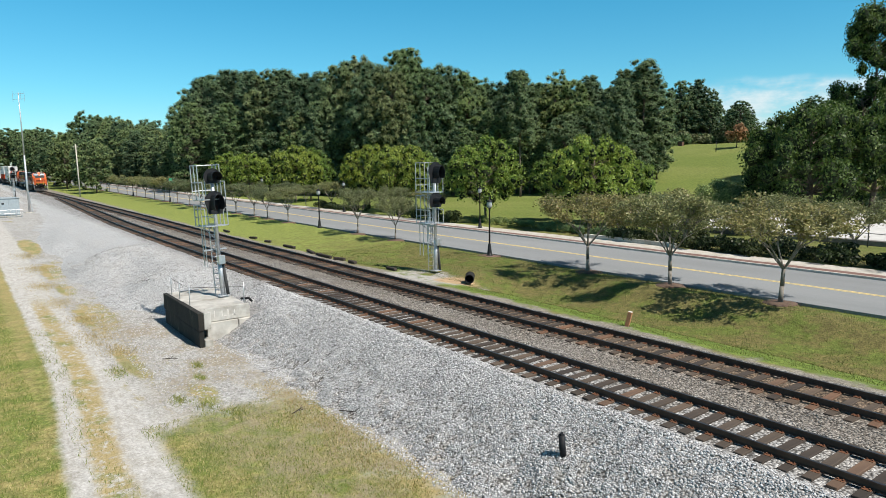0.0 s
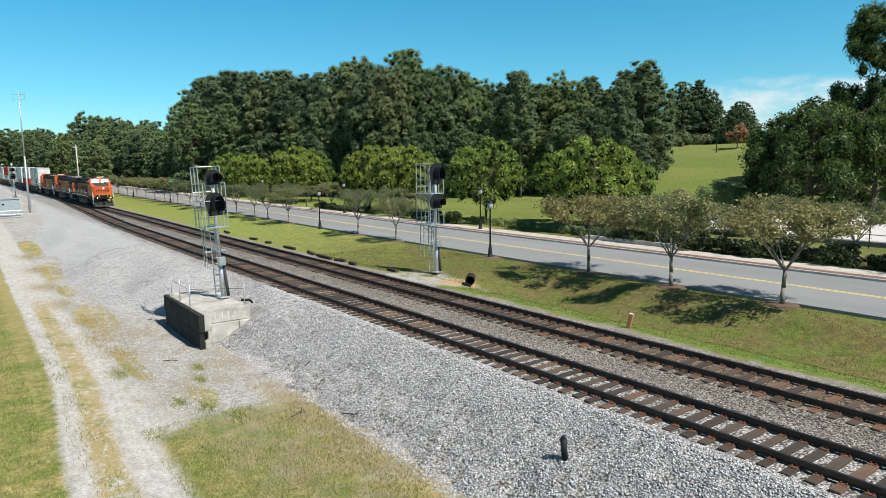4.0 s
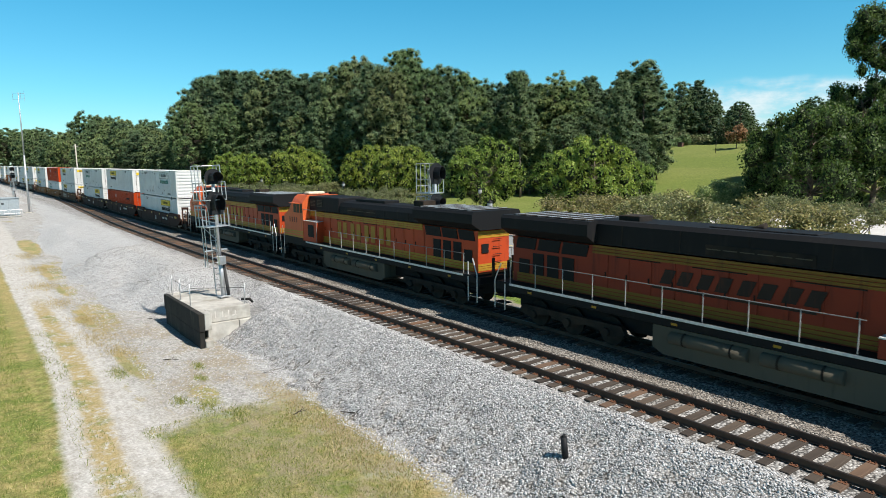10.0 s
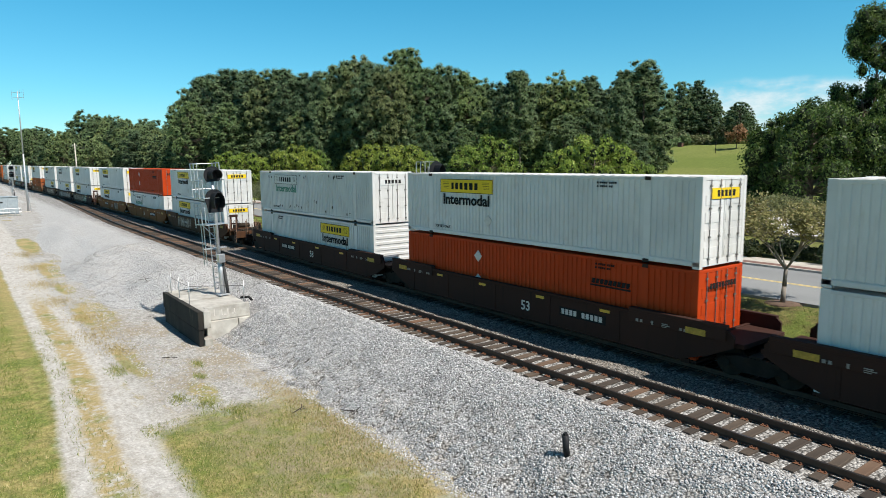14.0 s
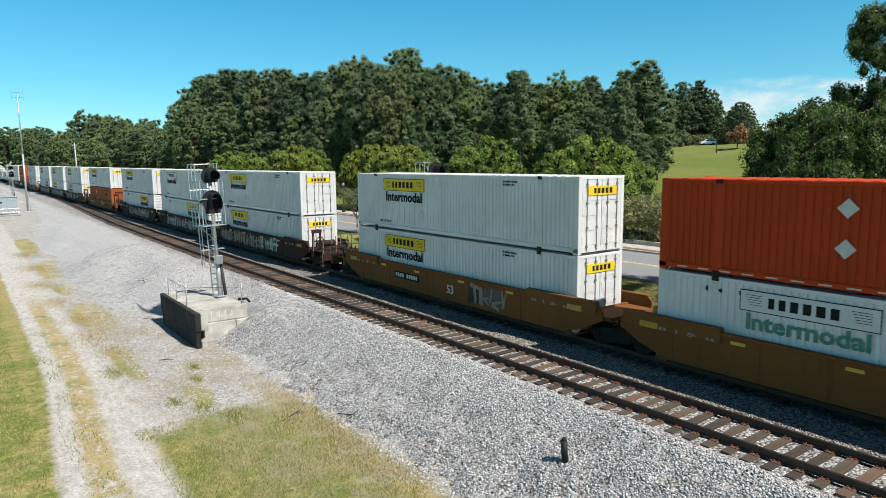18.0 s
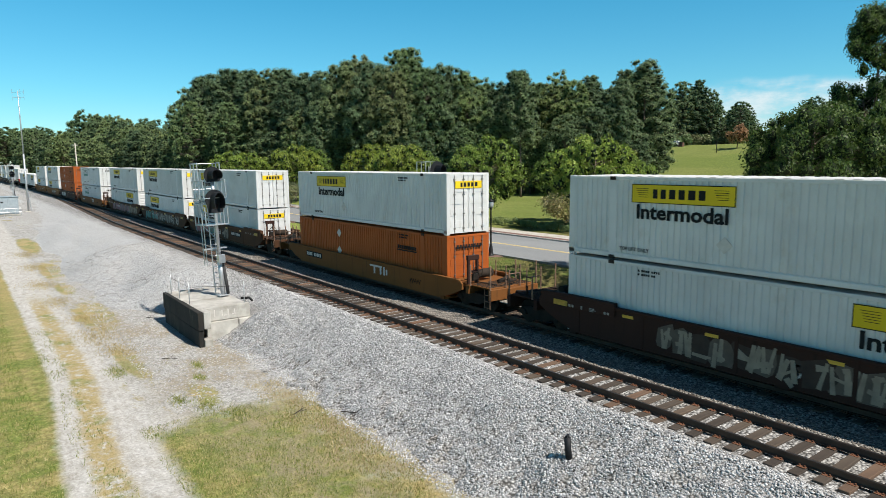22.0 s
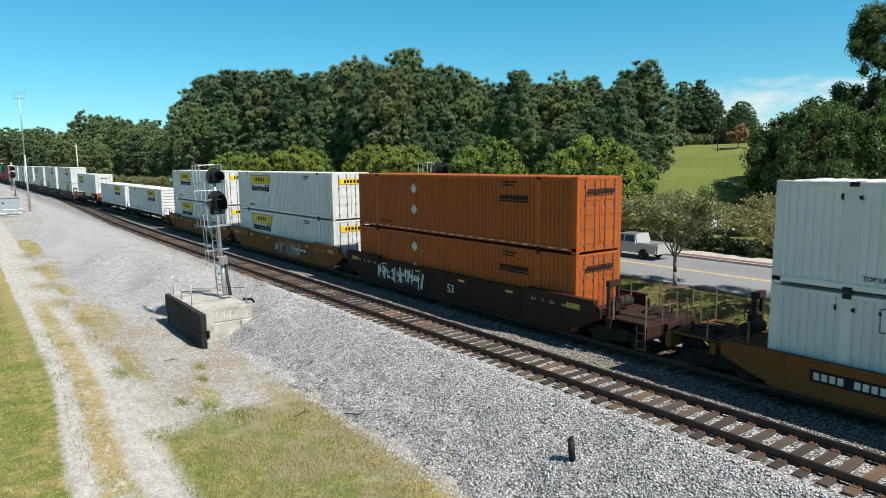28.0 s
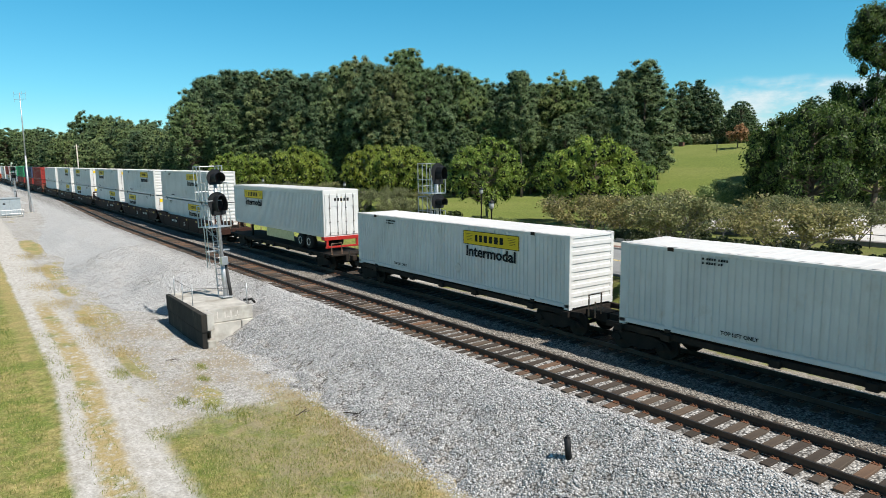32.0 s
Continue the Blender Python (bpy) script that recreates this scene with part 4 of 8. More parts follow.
def well_car(paint, label, front_end, rear_end, graffiti=None, smooth_side=False, seed=0):
    """One well unit; x 0 under the middle of its containers, rail tops at z 0."""
    root = thing("well_car", label, "rail car", "cars of the train")
    key = paint.name
    if key not in SILL_MESH:
        bm = bmesh.new()
        prism(bm, [(-9.4, 1.02), (-8.6, 0.62), (-7.6, 0.28), (7.6, 0.28), (8.6, 0.62), (9.4, 1.02), (9.4, 1.34), (9.25, 1.48), (-9.25, 1.48), (-9.4, 1.34)], -0.04, 0.04)
        a = mesh_of(bm, "side_sill", paint)
        bm = boxes((-9.25, 9.25, -0.11, 0.06, 1.45, 1.55), bevel=0.012)
        b = mesh_of(bm, "top_chord", paint)
        bm = boxes((-8.1, 8.1, -1.3, 1.3, 0.20, 0.27), (-7.9, -7.6, -1.36, 1.36, 0.16, 0.3), (7.6, 7.9, -1.36, 1.36, 0.16, 0.3), (-0.2, 0.2, -1.36, 1.36, 0.16, 0.3))
        c = mesh_of(bm, "floor", paint)
        bm = boxes((8.25, 9.6, -1.25, 1.25, 0.98, 1.12), (8.3, 8.42, -1.36, 1.36, 0.5, 1.16), bevel=0.01)
        e = mesh_of(bm, "end_platform", paint)
        bm = boxes((9.6, 11.5, -0.45, 0.45, 0.78, 1.1), (9.7, 11.2, -1.3, 1.3, 1.08, 1.14), (11.15, 11.35, -1.42, 1.42, 0.62, 1.1), (9.6, 9.8, -1.42, 1.42, 0.72, 1.1), bevel=0.012)
        f = mesh_of(bm, "coupler_platform", paint)
        SILL_MESH[key] = (a, b, c, e, f)
    a, b, c, e, f = SILL_MESH[key]
    for s in (-1, 1):
        m = Matrix.Translation((0, s * 1.44, 0)) @ Matrix.Diagonal((1, -s, 0.84 if smooth_side else 1, 1))
        sill = part("side_sill", a, None, root, at=m)
        part("top_chord", b, None, sill)
    part("floor", c, None, root)
    for s, end in ((1, front_end), (-1, rear_end)):
        turn = Matrix.Identity(4) if s > 0 else Matrix.Rotation(math.pi, 4, "Z")
        part("end_platform", e, None, root, at=turn)
        if end:
            deck = part("coupler_platform", f, None, root, at=turn)
            for i in range(8):
                part("grating_bar", GRATING_BAR, None, deck, at=(9.88 + i * 0.16, 0, 1.147))
            part("coupler", COUPLER, None, root, at=turn @ Matrix.Translation((11.4, 0, 0)))
            for rail_bar in HANDRAIL:
                part("handrail", rail_bar, None, root, at=turn)
            part("brake_rigging", BRAKE, None, root, "brake wheel, reservoir and pipes", at=turn)
            part("ladder", LADDER, None, root, at=turn)
            frame_part = part("end_frame", END_FRAME, None, root, "rusty upright brake stand", at=turn)
            part("gear_housing", GEAR_BOX, None, frame_part)
            truck(root, s * 9.75)
        elif s < 0:
            truck(root, -9.83)
    if smooth_side:
        part("number_bar", NUMBER_BAR, None, root, at=(-5.7, -1.484, 0.85))
        part("side_mark", SIDE_MARK, None, root, "worn white mark", at=(2.2, -1.484, 0))
        part("side_mark", SIDE_SCRAWL, None, root, "black scrawl", at=(5.2, -1.484, 0))
        return root
    part("stencil", marks("size", INK_PALE), None, root, at=(rng_box.choice((0.6, -0.4)), -1.485, 0.80))
    part("number_bar", NUMBER_BAR, None, root, at=(rng_box.choice((-3.0, 3.55)), -1.484, 0.95))
    for sx in (-1, 1):
        part("end_cover", END_COVER[paint.name] if paint.name in END_COVER else END_COVER.setdefault(paint.name, mesh_of(boxes((5.7, 9.2, -0.16, 0.06, 1.55, 1.68), (5.7, 9.2, -0.14, -0.10, 1.20, 1.56), bevel=0.012), "end_cover", paint)), None, root, at=Matrix.Translation((0, -1.44, 0)) @ Matrix.Diagonal((sx, 1, 1, 1)))
        part("warning_plate", WARN_PLATE, None, root, "dull yellow plate", at=(sx * 8.2, -1.59, 1.32))
        tagged(part("stencil", CAR_STENCIL, None, root, at=(sx * 6.9, -1.586, 1.28)), kind="stuff")
    for x in (-7.4, -4.6, -1.3, 1.9, 5.2):
        part("side_post", SIDE_POST[paint.name] if paint.name in SIDE_POST else SIDE_POST.setdefault(paint.name, mesh_of(boxes((-0.06, 0.06, -0.025, 0.01, 0.30, 1.44), bevel=0.006), "side_post", paint)), None, root, at=(x, -1.478, 0))
    for x in (-5.2, -2.1, 1.4, 4.6):
        part("reflector", REFLECTOR, None, root, "yellow reflector strip", at=(x, -1.484, 1.30))
    for j, (style, g0, g1) in enumerate(graffiti or ()):
        g = part("paint_speck", mesh_of(boxes((-0.01, 0.01, -0.003, 0, 0.5, 0.52)), "paint_speck", INK), None, root, at=(g0, -1.486, 0))
        spray(g, style, 0.0, g1 - g0, seed + 50 * j)
    return root


END_COVER, SIDE_POST = {}, {}
SIDE_MARK = mesh_of(boxes((-0.95, 0.30, -0.004, 0, 0.98, 1.08), (-0.55, -0.38, -0.004, 0, 0.62, 0.98), (0.08, 0.25, -0.004, 0, 0.62, 0.98), (0.45, 0.60, -0.004, 0, 0.62, 1.06), (0.70, 0.85, -0.004, 0, 0.66, 0.96)), "side_mark", INK_PALE)
bm = bmesh.new()
for a in range(9):
    tube(bm, Vector((0.10 * a, -0.002, 0.62 + 0.16 * (a % 2) + 0.05 * math.sin(a * 2.1))), Vector((0.10 * a + 0.12, -0.002, 0.84 - 0.16 * (a % 2))), 0.018, 0.018, seg=4)
SIDE_SCRAWL = mesh_of(bm, "side_mark", INK)
WARN_PLATE = mesh_of(boxes((-0.34, 0.34, -0.006, 0.01, -0.10, 0.10)), "warning_plate", plain("dull_yellow_plate", (0.42, 0.25, 0.03), 0.6, 0, 0.3, 9))
bm = bmesh.new()
for i, (u, w, h) in enumerate(((-0.9, 0.10, 0.10), (-0.74, 0.09, 0.10), (-0.3, 0.07, 0.13), (0.1, 0.22, 0.03), (0.1, 0.30, 0.025), (0.1, 0.18, 0.025), (0.75, 0.09, 0.09), (0.9, 0.09, 0.09))):
    z = (0, 0, 0.01, 0.05, 0.0, -0.05, 0, 0)[i]
    box(bm, u, u + w, -0.005, 0.01, z - h / 2, z + h / 2)
CAR_STENCIL = mesh_of(bm, "stencil", plain("faded_stencil_paint", (0.26, 0.24, 0.22), 0.8))
GRATING_BAR = mesh_of(boxes((-0.035, 0.035, -1.25, 1.25, -0.008, 0.008)), "grating_bar", DARK_STEEL)
END_FRAME = mesh_of(boxes((9.5, 9.62, -1.28, -1.16, 1.05, 2.35), (9.5, 9.62, -0.78, -0.66, 1.05, 2.35), (9.48, 9.64, -1.30, -0.64, 2.2, 2.42), (9.5, 9.62, -1.16, -0.78, 1.62, 1.72), bevel=0.01), "end_frame", WELL_BROWN)
GEAR_BOX = mesh_of(boxes((9.62, 9.8, -1.12, -0.82, 1.3, 1.6), bevel=0.03), "gear_housing", DARK_STEEL)
REFLECTOR = mesh_of(boxes((-0.22, 0.22, -0.006, 0.01, -0.05, 0.05)), "reflector", plain("amber_reflector", (0.62, 0.38, 0.04), 0.4))
bm = boxes((-1.1, 1.1, -0.003, 0.01, -0.17, 0.17))
for i in range(10):
    if i != 4:
        box(bm, -1.0 + i * 0.2, -0.86 + i * 0.2, -0.008, 0, -0.10, 0.10, mi=1)
NUMBER_BAR = mesh_of(bm, "number_bar", [INK, INK_PALE])
RUST_PALE = plain("rusty_rail_paint", (0.20, 0.12, 0.08), 0.8, 0.1, 0.45, 6)
bars = []
for y in (-1.38, 1.38):
    bars += [((11.25, y, 1.1), (11.25, y, 2.15), 0.035), ((9.9, y, 1.1), (9.9, y, 2.05), 0.035)]
bars += [((11.28, -0.5, 1.1), (11.28, -0.5, 2.1), 0.03), ((11.28, 0.35, 1.1), (11.28, 0.35, 2.1), 0.03), ((11.28, -0.5, 1.7), (11.28, 0.35, 1.7), 0.02), ((8.7, 1.2, 1.12), (8.7, 1.2, 1.9), 0.03)]
HANDRAIL = [mesh_of(tubes(b, seg=6), "handrail", RUST_PALE) for b in bars]
bm = tubes(((9.2, -0.5, 1.45), (9.2, 0.45, 1.45), 0.21), ((9.75, -0.85, 1.12), (9.75, -0.85, 1.75), 0.03), ((10.1, 0.1, 1.15), (10.1, 0.8, 1.3), 0.09), ((10.4, -0.2, 1.2), (10.8, 0.6, 1.25), 0.03), ((8.9, -0.9, 1.2), (10.9, -0.7, 1.2), 0.025), ((10.7, 0.9, 1.14), (10.7, 0.9, 1.5), 0.05), seg=10)
for i in range(16):
    a, b = i * math.pi / 8, (i + 1) * math.pi / 8
    tube(bm, (9.79, -0.85 + 0.27 * math.cos(a), 1.68 + 0.27 * math.sin(a)), (9.79, -0.85 + 0.27 * math.cos(b), 1.68 + 0.27 * math.sin(b)), 0.018, seg=5)
for a in (0.3, 1.87, 3.44, 5.0):
    tube(bm, (9.79, -0.85, 1.68), (9.79, -0.85 + 0.27 * math.cos(a), 1.68 + 0.27 * math.sin(a)), 0.014, seg=5)
BRAKE = mesh_of(bm, "brake_rigging", DARK_STEEL)
bars = []
for x in (10.95, 11.3):
    bars.append(((x, -1.45, 0.25), (x, -1.45, 1.1), 0.02))
for z in (0.3, 0.58, 0.86):
    bars.append(((10.95, -1.45, z), (11.3, -1.45, z), 0.018))
LADDER = mesh_of(tubes(*bars, seg=6), "ladder", RUST_PALE)

# ---- the line of stacked containers: distance behind the nose, top and bottom box, car ----
KINDS = {
    "w": (BOX_WHITE, "panel", INK, BOLD_YELLOW, "white corrugated container with a yellow logo panel"),
    "g": (BOX_WHITE, "panel", INK_GREEN, BOX_WHITE, "weathered white container with faded green lettering"),
    "k": (BOX_WHITE, "panel", INK, BOX_WHITE, "white container with a black-outlined panel"),
    "n": (BOX_WHITE, "", INK, BOX_WHITE, "plain white corrugated container without a panel"),
    "o": (BOX_ORANGE, "bar", INK, INK, "bright orange corrugated container with dark bars"),
    "t": (BOX_TAN, "bar", INK, INK, "faded orange corrugated container with dark bars"),
    "r": (BOX_RED, "", INK, INK, "dark red corrugated shipping container on the train"),
    "e": (BOX_GREEN, "", INK, INK, "green corrugated shipping container on the train"),
    "b": (BOX_BLUE, "", INK, INK, "dark blue corrugated shipping container on the train"),
}
OX, YE = "dark oxide-brown", "faded yellow-brown"
# offset, boxes (top, bottom) with D when the doors lead, car paint, first of a set, last of a set, spray paint
STACKS = [
    (70.9, "g", "w", OX, 1, 0, None), (90.6, "wD", "oD", OX, 0, 0, None), (110.2, "gD", "w", OX, 0, 1, None),
    (134.9, "wD", "wD", OX, 1, 0, ("pale", -5.5, -1.0)), (154.3, "oD", "gD", YE, 0, 0, None), (173.9, "wD", "wD", YE, 0, 1, ("pale", 2.0, 4.2)),
    (197.6, "wD", "wD", OX, 1, 0, ("pale", -7.6, 0.9, "green", 1.3, 3.8)), (217.1, "kD", "w", OX, 0, 0, ("silver", -5.6, 6.8)), (236.7, "wD", "w", OX, 0, 1, ("pale", -4.0, 6.0)),
    (260.4, "wD", "tD", YE, 1, 1, None),
    (284.0, "wD", "wD", OX, 1, 0, ("pink", -7.4, -3.6, "teal", -3.4, -1.8, "pale", 0.2, 1.4)), (303.7, "wD", "wD", OX, 0, 0, ("teal", -7.2, -2.6, "silver", -2.2, 6.4)), (323.2, "wD", "w", OX, 0, 1, ("pink", -6.4, 3.0, "pale", 3.2, 6.9)),
    (346.8, "gD", "gD", YE, 1, 1, None),
    (370.2, "tD", "tD", OX, 1, 0, ("white", -6.0, -2.2)), (389.6, "wD", "wD", YE, 0, 0, ("pale", 0.0, 3.4)), (409.0, "wD", "wD", YE, 0, 1, None),
    (492.3, "w", "w", OX, 1, 0, None), (511.8, "w", "wD", OX, 0, 0, None), (531.2, "wD", "w", OX, 0, 1, None),
    (552.0, "wD", "wD", OX, 1, 0, None), (571.6, "w", "w", OX, 0, 0, None), (591.2, "n", "n", OX, 0, 1, None),
    (615.0, "r", "r", OX, 1, 0, None), (634.6, "b", "r", OX, 0, 0, None), (654.2, "e", "r", OX, 0, 1, None),
    (678.0, "e", "b", OX, 1, 0, None), (697.6, "r", "w", OX, 0, 0, None), (717.2, "w", "w", OX, 0, 1, None),
    (741.0, "w", "o", OX, 1, 0, None), (760.6, "w", "w", OX, 0, 0, None), (780.2, "w", "w", OX, 0, 1, None),
]
MADE = {}


def set_box(code, offset, z):
    """A container at a height above the rails; alike ones are copies."""
    if code not in MADE:
        paint, logo, ink, back, label = KINDS[code[0]]
        if code[0] in "wg":
            label += ", doors leading" if code.endswith("D") else ", blank end leading"
        MADE[code] = [container(paint, logo, ink, back, label, code.endswith("D")), 0]
    ob, used = MADE[code]
    if used:
        ob = copy_thing(ob, pose(0, 0, 0))
    MADE[code][1] += 1
    MOVERS.append((ob, offset + BOX_L / 2, 8.0, z))


for n, (o, top, bottom, car, first, last, tag) in enumerate(STACKS):
    lab = car + " steel well car" + (" with sprayed paint on its side" if tag else ", grimy, carrying stacked containers")
    w = well_car(WELL_YELLOW if car == YE else WELL_RUST if 280 < o < 330 or o == 134.9 else WELL_BROWN, lab, first, last, [tag[i:i + 3] for i in range(0, len(tag), 3)] if tag else None, smooth_side=o in (346.8, 260.4), seed=n)
    MOVERS.append((w, o + BOX_L / 2, 8.0, 0.0))
    set_box(bottom, o, 0.28)
    set_box(top, o, 3.20)

# ---- flat cars: two single containers and a road trailer ----


def flat_car(label, deck):
    root = thing("flat_car", label, "rail car", "cars of the train")
    part("centre_sill", boxes((-9.2, 9.2, -0.35, 0.35, 0.62, 1.0), bevel=0.01), DARK_STEEL, root)
    if deck:
        part("deck", boxes((-9.2, 9.2, -1.35, 1.35, 1.0, 1.1), bevel=0.01), DARK_STEEL, root)
    for s in (-1, 1):
        part("side_rail", boxes((-8.6, 8.6, s * 1.2 - 0.06, s * 1.2 + 0.06, 0.82, 1.02)), DARK_STEEL, root)
    for x in (-8.0, -6.1, -2.5, 0, 2.5, 6.1, 8.0):
        part("cross_beam", boxes((x - 0.16, x + 0.16, -1.4, 1.4, 0.78, 1.0), bevel=0.01), DARK_STEEL, root)
    for s in (-1, 1):
        turn = Matrix.Identity(4) if s > 0 else Matrix.Rotation(math.pi, 4, "Z")
        part("coupler", COUPLER, None, root, at=turn @ Matrix.Translation((9.2, 0, 0)))
        part("handrail", FLAT_RAIL, None, root, at=turn)
        truck(root, s * 7.3)
    return root


FLAT_RAIL = mesh_of(tubes(((9.1, -1.3, 1.0), (9.1, -1.3, 1.8), 0.03), ((9.1, -0.6, 1.0), (9.1, -0.6, 1.8), 0.03), ((9.1, -1.3, 1.8), (9.1, -0.6, 1.8), 0.02), ((9.1, 1.3, 1.0), (9.1, 1.3, 1.6), 0.03), seg=6), "handrail", RUST_PALE)
for o in (430.3, 448.8):
    f = flat_car("dark skeleton flat car carrying one container", False)
    MOVERS.append((f, o + BOX_L / 2 + 0.05, 7.3, 0.0))
    set_box("w", o, 1.03)
f = flat_car("dark flat car carrying a white road trailer", True)
MOVERS.append((f, 469.3 + 8.1, 7.3, 0.0))
RED_PAINT = painted("red_trailer_bumper", (0.45, 0.03, 0.025), 0.5)
trailer = thing("road_trailer", "white box trailer on wheels with red rear frame", "trailer", "")
part("box_body", boxes((-8.05, 8.05, -1.27, 1.27, 0.98, 3.95), bevel=0.02), BOX_WHITE, trailer)
for s in (-1, 1):
    part("side_panel", BOX_MESHES[BOX_WHITE.name]["side"], None, trailer, at=Matrix.Translation((s * 7.83, s * 1.3, 1.18)) @ (Matrix.Identity(4) if s < 0 else Matrix.Rotation(math.pi, 4, "Z")))
for s in (-1, 1):
    dm = Matrix.Translation((8.04, 0, 0.93)) @ Matrix.Diagonal((1, -s, 1, 1))
    d = part("door", BOX_MESHES[BOX_WHITE.name]["door"], None, trailer, at=dm)
    part("locking_bar", BOX_MESHES[BOX_WHITE.name]["bars"], None, d)
part("roof", boxes((-8.0, 8.0, -1.22, 1.22, 3.95, 3.98)), BOX_WHITE, trailer)
part("logo_panel", marks("panel", BOLD_YELLOW), None, trailer, at=(-3.6, -1.345, 3.35))
part("lettering", marks("word", INK), None, trailer, at=(-3.6, -1.345, 2.72))
part("logo_panel", marks("end_panel", BOLD_YELLOW), None, trailer, at=(8.08, 0, 3.35))
part("rear_frame", boxes((7.7, 8.15, -1.3, 1.3, 0.78, 1.0), (8.0, 8.12, -1.15, -1.0, 0.3, 0.8), (8.0, 8.12, 1.0, 1.15, 0.3, 0.8), (8.0, 8.12, -1.2, 1.2, 0.28, 0.4), bevel=0.01), RED_PAINT, trailer)
part("aero_skirt", boxes((-1.5, 3.3, -1.22, -1.18, 0.35, 0.95)), plain("pale_yellow_skirt", (0.55, 0.52, 0.28), 0.6), trailer)
for x in (4.3, 5.6):
    for s in (-1, 1):
        bm = bmesh.new()
        lathe(bm, [(0.2, -0.2), (0.42, -0.22), (0.5, -0.15), (0.5, 0.15), (0.42, 0.22), (0.2, 0.2)], 18)
        bmesh.ops.rotate(bm, verts=bm.verts, matrix=Matrix.Rotation(radians(90), 3, "X"))
        w = part("wheel", bm, RUBBER, trailer, at=(x, s * 0.98, 0.5))
        bm = bmesh.new()
        lathe(bm, [(0.02, -0.19), (0.2, -0.19), (0.24, -0.23), (0.26, -0.18)], 14)
        bmesh.ops.rotate(bm, verts=bm.verts, matrix=Matrix.Rotation(radians(90 * s), 3, "X"))
        part("rim", bm, ALUMINIUM, w)
for s in (-1, 1):
    part("landing_leg", boxes((-5.6, -5.4, s * 0.8 - 0.06, s * 0.8 + 0.06, 0.0, 0.98)), DARK_STEEL, trailer)
MOVERS.append((trailer, 469.3 + 8.1, 8.0, 1.1))

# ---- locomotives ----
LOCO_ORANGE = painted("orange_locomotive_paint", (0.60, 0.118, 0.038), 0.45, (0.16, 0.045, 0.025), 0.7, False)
# hood orange set darker than the cab's for its shaded flank, plus soot
LOCO_HOOD = painted("shaded_sooty_hood_paint", (0.45, 0.060, 0.018), 0.5, (0.07, 0.02, 0.014), 0.8, False)
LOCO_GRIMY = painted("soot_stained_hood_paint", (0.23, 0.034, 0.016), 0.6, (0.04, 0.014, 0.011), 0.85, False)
LOCO_BLACK = painted("sooty_black_locomotive_paint", (0.0085, 0.009, 0.0105), 0.7, (0.035, 0.03, 0.026), 0.5, False)
LOCO_YELLOW = painted("yellow_stripe_paint", (0.40, 0.225, 0.028), 0.5, (0.10, 0.055, 0.016), 0.85, False)
STRIPE_DULL = painted("soot_dulled_stripe_paint", (0.20, 0.105, 0.018), 0.6, (0.05, 0.028, 0.012), 0.85, False)
TANK_GREY = painted("dusty_tank_paint", (0.095, 0.085, 0.065), 0.8, (0.025, 0.02, 0.016), 0.8, False)
NOSE_GREY = plain("matt_dark_grey_paint", (0.055, 0.055, 0.056), 0.85, 0, 0.2, 4)
LOGO_GOLD = painted("worn_gold_lettering", (0.42, 0.225, 0.035), 0.6, (0.26, 0.06, 0.018), 0.75, False)
LOGO_DARK = painted("worn_black_lettering", (0.028, 0.018, 0.015), 0.6, (0.2, 0.04, 0.015), 0.5, False)
PLOW_STEEL = plain("dark_plow_steel", (0.045, 0.045, 0.045), 0.7, 0.2, 0.4, 3)
RAIL_GREY = plain("grimy_rail_grey", (0.16, 0.155, 0.15), 0.7, 0.1, 0.3, 6)
POST_GREY = plain("worn_post_paint", (0.36, 0.355, 0.35), 0.6, 0.1, 0.3, 8)
SILVER = plain("worn_silver_rail_paint", (0.60, 0.60, 0.60), 0.5, 0.2, 0.2, 8)
# dark glass, its blue painted in place of the reflected sky
k = Mat("sky_tinted_cab_glass", 0.08, 0.0, 0.3)
k.color((0.025, 0.06, 0.11))
CAB_GLASS = k.m
# near-black side glass with its reflection of the ground held back
k = Mat("dark_dull_side_glass", 0.3, 0.0, 0.15)
k.color((0.008, 0.008, 0.009))
SIDE_GLASS = k.m
k = Mat("lit_headlight", 0.3)
k.color((0.9, 0.9, 0.8))
k.b.inputs["Emission Color"].default_value, k.b.inputs["Emission Strength"].default_value = (1.0, 0.93, 0.78, 1), 0.9
HEADLIGHT = k.m


def extrude_side(outline, y, depth):
    """Outline in x-z as a slab whose outer face is at y."""
    bm = bmesh.new()
    return prism(bm, outline, min(y, y + depth), max(y, y + depth))


def hull(bm, points):
    """Adds the convex solid round the points, mirrored about y 0."""
    one = bmesh.new()
    for x, y, z in points:
        for q in ((y, -y) if y else (0.0,)):
            one.verts.new((x, q, z))
    res = bmesh.ops.convex_hull(one, input=one.verts)
    bmesh.ops.delete(one, geom=[v for v in set(res["geom_interior"] + res["geom_unused"]) if isinstance(v, bmesh.types.BMVert)], context="VERTS")
    me = bpy.data.meshes.new("hull")
    one.to_mesh(me)
    one.free()
    bm.from_mesh(me)
    bpy.data.meshes.remove(me)
    return bm


def run_along(profile, x0, x1):
    """A solid with the cross-section (y, z), from x0 to x1."""
    bm = bmesh.new()
    va = [bm.verts.new((x0, y, z)) for y, z in profile]
    vb = [bm.verts.new((x1, y, z)) for y, z in profile]
    n = len(profile)
    for i in range(n):
        j = (i + 1) % n
        bm.faces.new((va[i], va[j], vb[j], vb[i]))
    bm.faces.new(va[::-1])
    bm.faces.new(vb)
    bmesh.ops.recalc_face_normals(bm, faces=bm.faces)
    return bm


